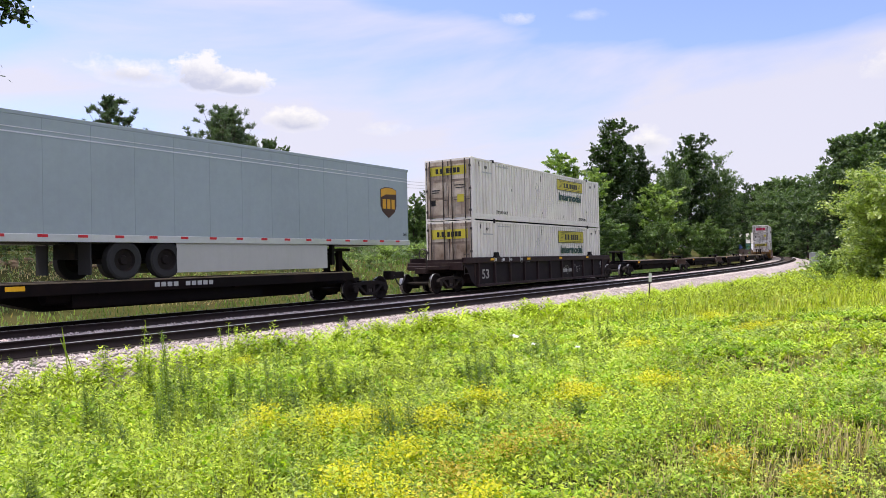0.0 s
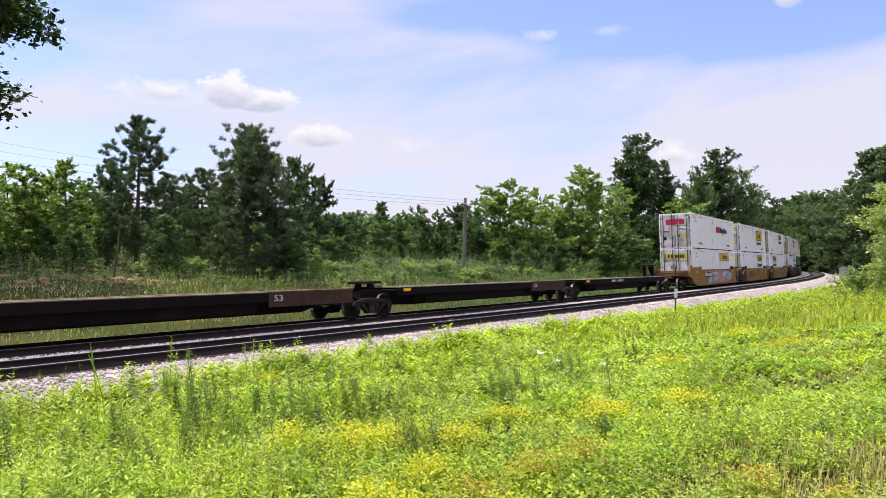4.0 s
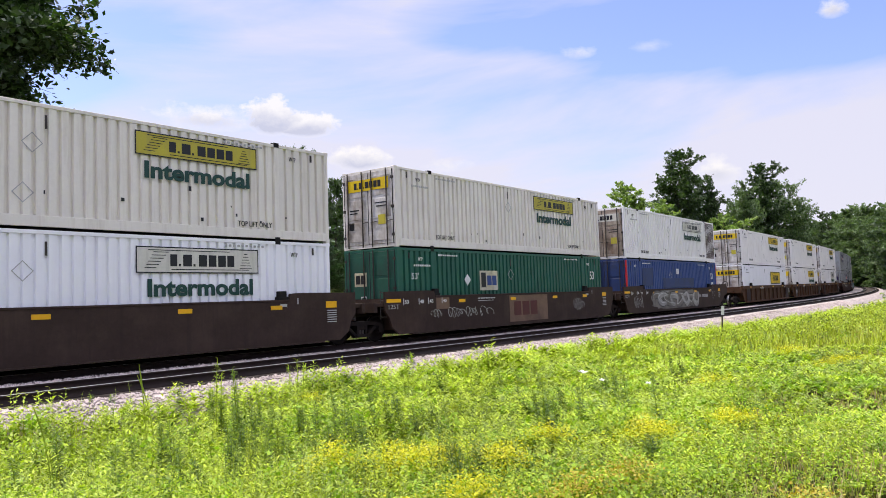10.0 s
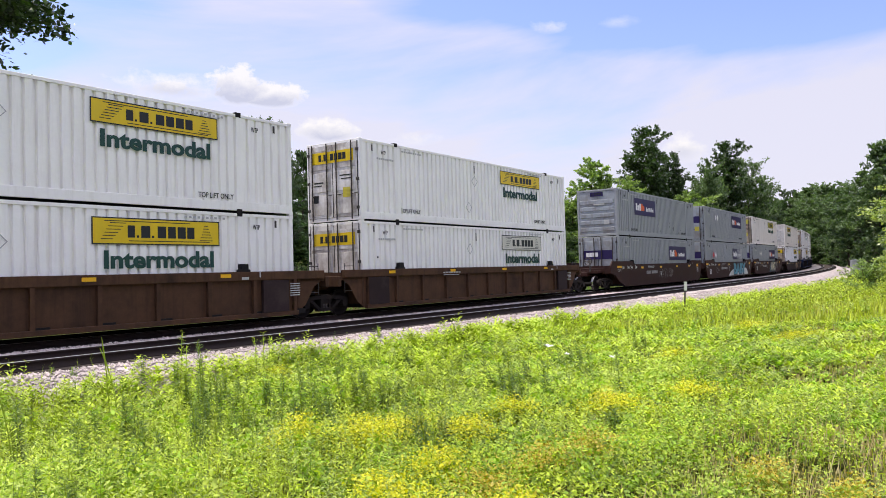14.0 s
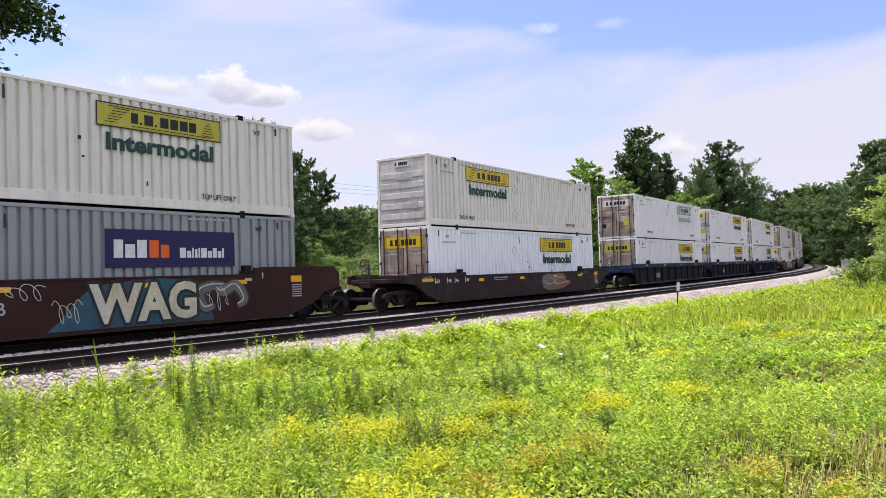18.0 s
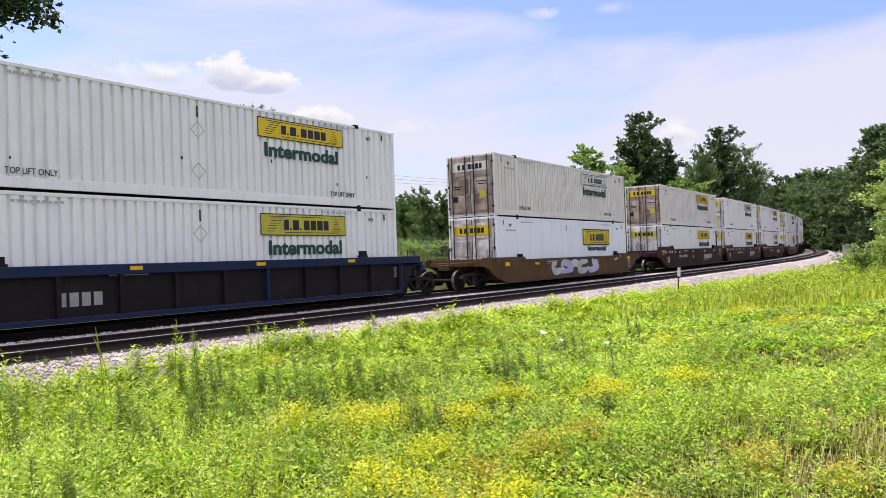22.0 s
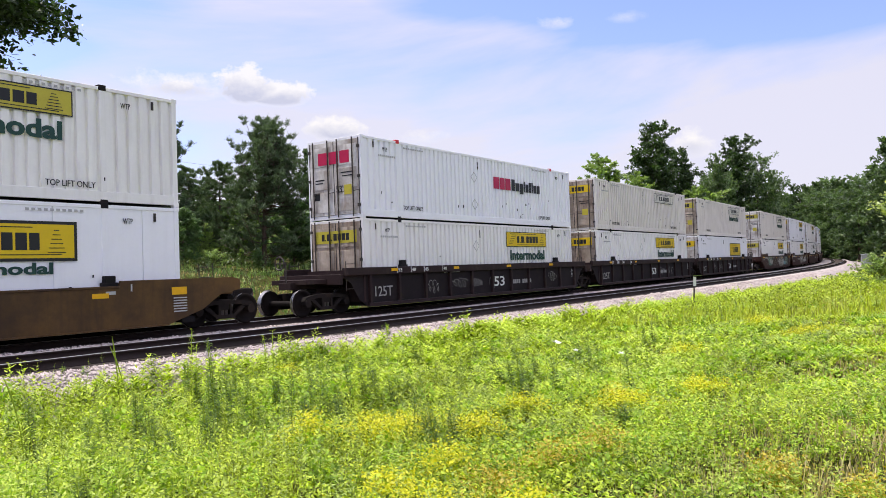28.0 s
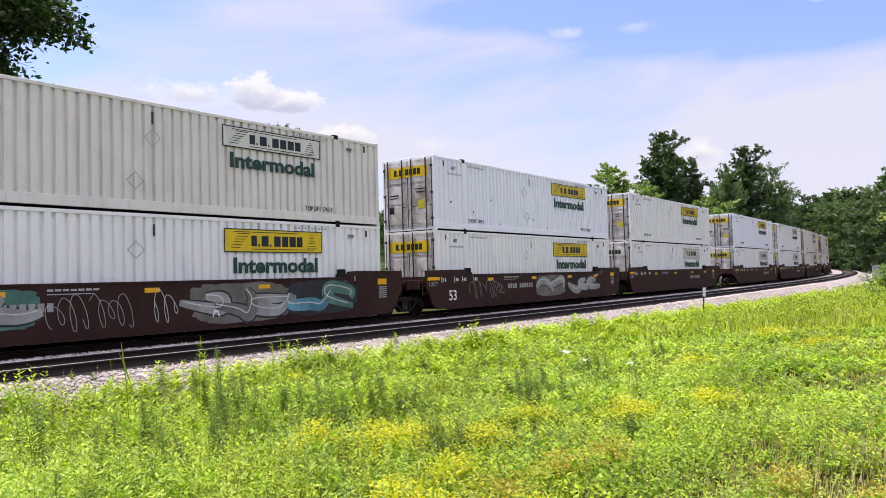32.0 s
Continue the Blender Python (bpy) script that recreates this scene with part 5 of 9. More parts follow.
def build_field():
    rng = np.random.default_rng(9)
    x, y, z, d = field_points(rng, 52000, 3.2, 32.0, 0.75)
    blades(x, y, z, d, 0.24 * tallness(x, y) * np.clip(d / 8, 0.8, 1.2), 0.008 * np.clip(d / 7, 0.8, 3.0), rng, LEAF["grass"], "grass", "bright yellow-green rough grass in full sun")
    x, y, z, d = field_points(rng, 60000, 24.0, 120.0, 0.6, az0=50)
    blades(x, y, z, d, 0.36 * np.ones(len(x)), 0.0016 * d, rng, LEAF["grass"], "tall_grass", "taller bright green grass farther along the railway")
    x, y, z, d = field_points(rng, 70000, 3.2, 34.0, 0.8, az0=58)
    near = np.zeros(len(x))
    for a0, d0, r0 in ((78.2, 6.3, 0.6), (80.4, 5.9, 0.7), (76.0, 6.4, 0.4), (82.4, 8.8, 0.9), (83.0, 12.4, 1.4), (77.4, 31.0, 2.0), (74.0, 15.8, 0.7), (84.5, 5.7, 0.6), (72.0, 5.2, 0.4), (85.5, 7.4, 0.9)):
        c = heading(a0, 0) * d0
        near = np.maximum(near, np.exp(-((x - c.x) ** 2 + (y - c.y) ** 2) / (r0 * r0)))
    keep = rng.random(len(x)) < near * 0.7 + 0.04 + 0.08 * np.clip((np.degrees(np.arctan2(x, y)) - 66) / 16, 0, 1)
    x, y, z, d = x[keep], y[keep], z[keep], d[keep]
    blades(x, y, z, d, 0.13 * rng.uniform(0.4, 1.4, len(x)), 0.010 * np.clip(d / 7, 0.8, 3.0), rng, LEAF["dry"], "dry_grass", "straw-coloured dry grass among the green")
    x, y, z, d = field_points(rng, 13000, 3.2, 36.0, 0.8)
    az_ = np.degrees(np.arctan2(x, y))
    keep = rng.random(len(x)) < np.clip(1.0 - (az_ - 58) / 26, 0.38, 1.0)
    x, y, z, d = x[keep], y[keep], z[keep], d[keep]
    leafy(x, y, z, 0.42 * tallness(x, y) * clumpy(x, y) * rng.uniform(0.5, 1.25, len(x)), 17, 0.08 * np.clip(d / 8, 0.85, 2.2)[:, None], rng, LEAF["weed"], "green_weeds", "dense bright green leafy weeds")
    # pale feathery drifts and dark upright weeds stand in separate groups
    x, y, z, d = field_points(rng, 5200, 3.2, 30.0, 0.8)
    keep = np.sin(x * 0.9 + 2.2) * np.sin(y * 1.1 + 0.4 * x) > 0.0
    x, y, z, d = x[keep], y[keep], z[keep], d[keep]
    leafy(x, y, z, 0.50 * tallness(x, y) * clumpy(x + 3, y) * rng.uniform(0.5, 1.25, len(x)), 26, 0.06 * np.clip(d / 8, 0.85, 2.2)[:, None], rng, LEAF["weedblue"], "grey_green_weeds", "feathery grey-green weeds")
    # low bright leaves in patches
    x, y, z, d = field_points(rng, 14000, 3.2, 26.0, 0.8)
    keep = np.sin(x * 1.15 + 0.7) * np.sin(y * 1.35 + 0.5 * x) > 0.25
    x, y, z, d = x[keep], y[keep], z[keep], d[keep]
    leafy(x, y, z, 0.30 * tallness(x, y) * clumpy(x, y), 12, 0.085 * np.clip(d / 8, 0.85, 2.0)[:, None], rng, LEAF["clover"], "low_leafy_patches", "patches of low bright green leaves")
    # thin upright stalks rise above the rest
    for count, key, name, label, hh in ((1700, "weed", "weed_stalks", "thin upright bright green weed stalks", 0.62), (1100, "weeddark", "dark_weed_stalks", "thin upright dark green weed stalks", 0.60), (900, "grass", "seed_stalks", "thin pale grass stalks gone to seed", 0.5)):
        x, y, z, d = field_points(rng, count, 3.4, 30.0, 0.8)
        keep = rng.random(len(x)) < np.clip(1.0 - (np.degrees(np.arctan2(x, y)) - 50) / 22, 0.22, 1.0)
        x, y, z, d = x[keep], y[keep], z[keep], d[keep]
        leafy(x, y, z, hh * tallness(x, y) * rng.uniform(0.6, 1.3, len(x)), 22, 0.04 * np.clip(d / 8, 0.85, 2.2)[:, None], rng, LEAF[key], name, label, start=0.25)
    # rank growth along the foot of the ballast
    sv = rng.uniform(-6, 60, 3600)
    x, y = line(sv, verge(sv) - 0.35 + np.abs(rng.normal(size=len(sv))) * 0.8)
    d = np.hypot(x, y)
    leafy(x, y, plant_z(x, y), 0.46 * rng.uniform(0.45, 1.25, len(x)) * clumpy(x, y), 16, 0.085 * np.clip(d / 9, 1.0, 2.6)[:, None], rng, LEAF["weed"], "trackside_weeds", "green weeds creeping up the ballast slope")
    # thinner growth all round the viewer
    a, r = rng.uniform(0, 6.283, 18000), rng.uniform(0.5, 14.0, 18000)
    x, y = np.sin(a) * r, np.cos(a) * r
    deg = np.degrees(a) % 360
    out = (deg > 91) | (deg < 14) | (r < 3.4)
    s_, v_ = to_line(x, y)
    out &= v_ > 7
    x, y = x[out], y[out]
    leafy(x, y, plant_z(x, y), 0.26 * rng.uniform(0.5, 1.2, len(x)), 8, 0.09 * np.ones((len(x), 1)), rng, LEAF["weed"], "low_weeds", "low green weeds round the viewpoint")
    x, y, z, d = field_points(rng, 7000, 30.0, 110.0, 0.6, az0=50)
    leafy(x, y, z, 0.55 * rng.uniform(0.5, 1.3, len(x)), 14, 0.0055 * d[:, None], rng, LEAF["weed"], "distant_weeds", "green weeds in the distance along the railway")


def build_far_bank():
    """Grass and dry tufts on the bank behind the train."""
    rng = np.random.default_rng(29)
    n = 40000
    s = rng.uniform(-2, 95, n)
    v = rng.uniform(-17, -3.3, n)
    x, y = line(s, v)
    z = ground_xy(x, y)
    d = np.hypot(x, y)
    dry = (np.sin(x * 0.55) * np.sin(y * 0.8 + x * 0.21) + 0.5 * rng.normal(size=n) > -0.25 + np.clip((s - 18) / 18, 0, 1.5)) & (v < -5.5)
    # one grass in two colours: shade by the pines painted darker, open bank paler
    for pick, key, name, label in ((~dry & (s >= 15), "broad", "bank_grass", "green bank grass with the trees' shade put into its colour"), (~dry & (s < 15), "cedar", "pale_bank_grass", "green bank grass with sunlight put into its paler colour"), (dry, "dry", "bank_dry_grass", "brown dry grass on the bank behind the railway")):
        m = pick.sum()
        blades(x[pick], y[pick], z[pick], d[pick], (0.11 if key == "dry" else 0.2) * rng.uniform(0.4, 1.4, m), 0.0013 * d[pick], rng, LEAF[key], name, label)


def build_undergrowth():
    """Leafy growth under and between the trees behind the railway."""
    rng = np.random.default_rng(39)
    n = 7000
    s, v = rng.uniform(-2, 125, n), -13.0 - 42 * rng.random(n) ** 1.4
    x, y = line(s, v)
    d = np.hypot(x, y)
    leafy(x, y, ground_xy(x, y), rng.uniform(0.35, 1.5, n), 16, 0.0042 * d[:, None], rng, LEAF["vine"], "undergrowth", "dark leafy undergrowth beneath the trees")
    n = 900
    s, v = rng.uniform(0, 40, n), rng.uniform(-15, -8, n)
    x, y = line(s, v)
    leafy(x, y, ground_xy(x, y), rng.uniform(0.2, 0.8, n), 14, 0.12 * np.ones((n, 1)), rng, LEAF["cedar"], "bank_weeds", "straggling weeds on the gravelly bank")


# patches of yellow flowers: compass direction, distance, size
FLOWER_PATCHES = [(50.7, 8.4, 0.44, 0), (53.7, 6.7, 0.30, 0), (57.6, 5.9, 0.30, 1), (48.5, 8.2, 0.28, 0), (43.5, 8.2, 0.20, 0), (67.1, 9.2, 0.27, 0),
                  (65.3, 6.9, 0.25, 1), (61.9, 6.5, 0.2, 1), (66.5, 9.7, 0.13, 1), (72.7, 11.1, 0.26, 0), (77.7, 6.1, 0.15, 1), (79.2, 19.9, 0.6, 0), (76.3, 22.2, 0.45, 0), 
                  (49.4, 5.8, 0.2, 0), (59.7, 9.3, 0.2, 0), (83.1, 5.9, 0.13, 1), (69.4, 4.8, 0.13, 1), (41.8, 15.0, 0.25, 0), (71.3, 16.2, 0.25, 0), (52.5, 5.4, 0.22, 0), (55.8, 5.0, 0.2, 1),
                  (60.0, 5.2, 0.18, 0), (56.5, 8.0, 0.22, 0)]



def build_flowers():
    rng = np.random.default_rng(19)
    for az, d, r, rusty in FLOWER_PATCHES:
        c = heading(az, 0) * d
        n = int(40 + 460 * r)
        a = rng.uniform(0, 6.283)
        p, q = rng.normal(size=n) * r * 0.9, rng.normal(size=n) * r * 0.5
        x, y = c.x + p * math.cos(a) - q * math.sin(a), c.y + p * math.sin(a) + q * math.cos(a)
        z = ground_xy(x, y)
        h = 0.40 * tallness(x, y) * rng.uniform(0.7, 1.1, n) * np.clip(1.15 - 0.25 * np.hypot(p / r, q / r), 0.5, 1.1)
        root = tagged(new("flower_patch"), "patch of orange-brown seed heads among the weeds" if rusty else "patch of small yellow wildflowers on thin green stems", "wildflowers", group="wildflower patches", kind="stuff")
        k = 5 if rusty else 8
        cs = np.repeat(np.stack([x, y, z + h], 1), k, 0) + rng.normal(size=(n * k, 3)) * np.array([0.06, 0.06, 0.055])
        v, f = leaf_cloud(cs, 0.025, rng, up=0.7, aspect=0.8)
        tagged(part("flower_heads", raw_mesh("flower_heads", v, f, LEAF["rusty" if rusty else "yellow"]), None, root), kind="stuff")
        m = 7
        t = rng.random((n, m))
        cs = np.stack([np.repeat(x, m), np.repeat(y, m), (z[:, None] + h[:, None] * t).ravel()], 1) + rng.normal(size=(n * m, 3)) * 0.03
        v, f = leaf_cloud(cs, 0.05, rng, up=0.3, aspect=0.3)
        tagged(part("stems", raw_mesh("stems", v, f, LEAF["weed"]), None, root), kind="stuff")


def tall_weed(az, d, h, bend=0.0, seed=0, dark=False, spike=False, foot=0.0):
    """A single weed that stands clear of the rest."""
    rd = random.Random(seed)
    rng = np.random.default_rng(seed)
    p = heading(az, 0) * d
    z = float(ground_xy(p.x, p.y))
    root = tagged(new("tall_weed"), "nodding grass-like weed with a bent seed head" if spike else "upright leafy weed with narrow leaves", "weed", group="tall weeds")
    root.matrix_basis = Matrix.Translation((p.x, p.y, z))
    bm = bmesh.new()
    pts = [Vector((-bend * (k / 6) ** 2.2 * h * 0.5, 0.02 * k, h * k / 6 - (bend * 0.12 * h * (k / 6) ** 4))) for k in range(7)]
    radii = [0.007, 0.0065, 0.006, 0.0055, 0.007 if spike else 0.005, 0.012 if spike else 0.005, 0.004]
    rings = [[bm.verts.new(p + Vector((math.cos(1.2566 * i), math.sin(1.2566 * i), 0)) * r) for i in range(5)] for p, r in zip(pts, radii)]
    for lo, hi in zip(rings, rings[1:]):
        for i in range(5):
            bm.faces.new((lo[i], lo[(i + 1) % 5], hi[(i + 1) % 5], hi[i]))
    part("stem", mesh_of("stem", bm, LEAF["weed"]), None, root)
    n = 14 if spike else 165
    t = rng.uniform(0.05, 0.5 if spike else 1.0, n)
    c = np.array([tuple(pts[min(5, int(q * 6))].lerp(pts[min(5, int(q * 6)) + 1], q * 6 - int(q * 6))) for q in t])
    a = rng.uniform(0, 6.28, n)
    s = (0.115 if not spike else 0.16) * (1.15 - 0.6 * t)
    dx, dy = np.cos(a), np.sin(a)
    V = np.stack([c, c + np.stack([dx * s * 0.5 - dy * s * 0.085, dy * s * 0.5 + dx * s * 0.085, s * 0.25], 1), c + np.stack([dx * s, dy * s, s * rng.uniform(0, 0.5, n)], 1),
                  c + np.stack([dx * s * 0.5 + dy * s * 0.085, dy * s * 0.5 - dx * s * 0.085, s * 0.25], 1)], 1).reshape(-1, 3)
    part("leaves", raw_mesh("leaves", V, np.arange(4 * n).reshape(n, 4), LEAF["weeddark" if dark else "weed"]), None, root)


def build_tall_weeds():
    rd = random.Random(31)
    for az, d, h, bend in ((30.5, 11.5, 1.42, 0.12), (31.0, 11.6, 1.30, 0.35), (24.6, 9.5, 1.2, 0.3)):
        tall_weed(az, d, h, bend, int(az * 10), spike=True)
    for az, d, h in ((35.2, 11.8, 1.38), (35.6, 11.9, 1.15), (41.1, 13.0, 1.22), (40.6, 13.1, 1.15), (41.5, 13.2, 1.15), (49.6, 16.5, 1.0), (36.2, 10.0, 0.62), (37.0, 9.6, 0.66), (38.2, 9.8, 0.6), (39.0, 9.2, 0.58),
                     (40.4, 9.6, 0.6), (36.6, 9.0, 0.7), (42.6, 9.4, 0.55), (43.5, 9.8, 0.62), (28.2, 5.6, 0.6), (27.4, 5.4, 0.55), (60.5, 10.5, 0.5), (62.3, 10.8, 0.55), (59.3, 11.5, 0.5),
                     (46.0, 10.4, 0.5), (47.8, 11.5, 0.55), (33.0, 8.2, 0.62), (55.0, 12.5, 0.5), (68.2, 22.0, 0.7), (69.6, 24.0, 0.7), (71.0, 25.5, 0.75)):
        tall_weed(az, d, h, rd.uniform(-0.1, 0.1), int(az * 10), dark=d < 11)
    for az, d, h in ((37.0, 11.1, 1.25), (36.4, 11.2, 0.85), (38.6, 11.3, 0.8), (39.4, 11.2, 0.7), (41.8, 10.8, 0.75), (44.3, 10.3, 1.1), (46.7, 13.7, 0.7), (47.7, 13.4, 0.66), (48.6, 12.5, 0.55), (28.6, 7.7, 0.75),
                     (45.4, 10.3, 0.5), (24.9, 10.0, 0.8), (32.0, 10.0, 0.75), (37.6, 11.1, 1.0), (35.8, 11.7, 0.75), (34.7, 13.7, 0.68), (44.9, 16.5, 0.56), (51.1, 11.6, 0.5), (58.0, 12.4, 0.45), (61.0, 12.5, 0.5),
                     (67.7, 8.1, 0.36), (51.9, 16.4, 0.55), (54.2, 7.8, 0.46), (27.8, 14.3, 0.6), (32.8, 14.5, 0.7), (64.4, 15.1, 0.6), (69.3, 17.4, 0.58), (73.6, 25.1, 0.8), (49.4, 19.5, 0.64), (38.0, 10.7, 0.9), (36.9, 10.6, 0.8)):
        for k in range(2):
            tall_weed(az + rd.gauss(0, 0.25), d + rd.gauss(0, 0.12), h * rd.uniform(0.85, 1.05), rd.uniform(-0.1, 0.1), 6000 + int(az * 20) + k, dark=True)
    for caz, cd, count in ((38.6, 9.4, 9), (40.4, 9.9, 7), (44.0, 10.2, 6), (35.0, 8.6, 4), (28.0, 5.8, 5), (60.5, 10.8, 6), (48.5, 11.4, 6), (31.5, 9.4, 3), (66.0, 12.5, 5), (53.0, 8.0, 4)):
        for k in range(count):
            tall_weed(caz + rd.gauss(0, 1.1), cd + rd.gauss(0, 0.6), rd.uniform(0.45, 0.85), rd.uniform(-0.15, 0.15), 3000 + int(caz * 100) + k, dark=rd.random() < 0.75)
    for i in range(50):
        az = rd.uniform(22, 80)
        tall_weed(az, min(40, 10.4 / math.cos(radians(az))) * rd.uniform(0.72, 1.0), rd.uniform(0.4, 0.65), rd.uniform(-0.15, 0.15), 900 + i, dark=rd.random() < 0.3)


plant_trees()
far_wood()
build_field()
build_mounds()
build_far_bank()
build_undergrowth()
build_flowers()
build_tall_weeds()


# ---- containers ----
CL, CW, CH = 16.15, 2.59, 2.896
HALF = CW / 2
POSTS = (2.02, 14.08)


def corrugated(x0, x1, z0, z1, y, material, pitch=0.285, depth=0.075, sign=-1):
    """Pressed steel sheet: upright trapezoid ribs; the outer face lies at y."""
    def make():
        n = max(1, round((x1 - x0) / pitch))
        p = (x1 - x0) / n
        prof = []
        for i in range(n):
            a = x0 + i * p
            prof += [(a, 0.0), (a + p * 0.62, 0.0), (a + p * 0.70, depth), (a + p * 0.92, depth)]
        prof.append((x1, 0.0))
        bm = bmesh.new()
        lo = [bm.verts.new((x, y - sign * d, z0)) for x, d in prof]
        hi = [bm.verts.new((x, y - sign * d, z1)) for x, d in prof]
        for i in range(len(prof) - 1):
            f = (lo[i], lo[i + 1], hi[i + 1], hi[i])
            bm.faces.new(f if sign < 0 else f[::-1])
        return mesh_of("side_panel", bm, material)
    return cached(("corr", x0, x1, z0, z1, y, material.name, pitch), make)


def plated(x0, x1, z0, z1, y, material, sign=-1, pitch=1.21, groove=0.016):
    """Flat riveted plates with narrow seams."""
    def make():
        n = max(1, round((x1 - x0) / pitch))
        p = (x1 - x0) / n
        prof = [(x0, 0.0)]
        for i in range(1, n):
            a = x0 + i * p
            prof += [(a - groove, 0.0), (a - groove * 0.7, groove * 1.8), (a + groove * 0.7, groove * 1.8), (a + groove, 0.0)]
        prof.append((x1, 0.0))
        bm = bmesh.new()
        lo = [bm.verts.new((x, y - sign * d, z0)) for x, d in prof]
        hi = [bm.verts.new((x, y - sign * d, z1)) for x, d in prof]
        for i in range(len(prof) - 1):
            f = (lo[i], lo[i + 1], hi[i + 1], hi[i])
            bm.faces.new(f if sign < 0 else f[::-1])
        return mesh_of("side_panel", bm, material)
    return cached(("plate", x0, x1, z0, z1, y, material.name), make)


def simple(key, rows, material, bevel=0.0):
    def make():
        bm = boxes(*rows)
        if bevel:
            bevelled(bm, bevel)
        return mesh_of(key, bm, material)
    return cached((key, tuple(rows), material.name), make)


def name_blocks(x0, x1, z0, z1, count, gaps=()):
    """Plain blocks in place of a maker's name."""
    w = (x1 - x0) / count
    return [(round(x0 + i * w + w * 0.07, 3), round(x0 + i * w + w * 0.93, 3), z0, z1) for i in range(count) if i not in gaps]


def owner_blocks(x0, x1, z0, z1):
    """Plain blocks in the rhythm of the owner's name: two short groups and one long."""
    w = x1 - x0
    rows = []
    for a, b, lo, hi in ((0.0, 0.10, 0, 1), (0.125, 0.155, 0, 0.2), (0.19, 0.32, 0, 1), (0.345, 0.375, 0, 0.2), (0.43, 0.555, 0, 1), (0.585, 0.705, 0, 1), (0.735, 0.86, 0, 1), (0.885, 1.0, 0, 1)):
        rows.append((round(x0 + w * a, 3), round(x0 + w * b, 3), round(z0 + (z1 - z0) * lo, 3), round(z0 + (z1 - z0) * hi, 3)))
    return rows


def rising_blocks(x0, z0, unit, shapes):
    """Blocks of unequal width and height on one baseline: (width, bottom, top) in units."""
    rows, x = [], x0
    for w, lo, hi in shapes:
        rows.append((round(x, 3), round(x + w * unit, 3), round(z0 + lo * unit, 3), round(z0 + hi * unit, 3)))
        x += (w + 0.13) * unit
    return rows


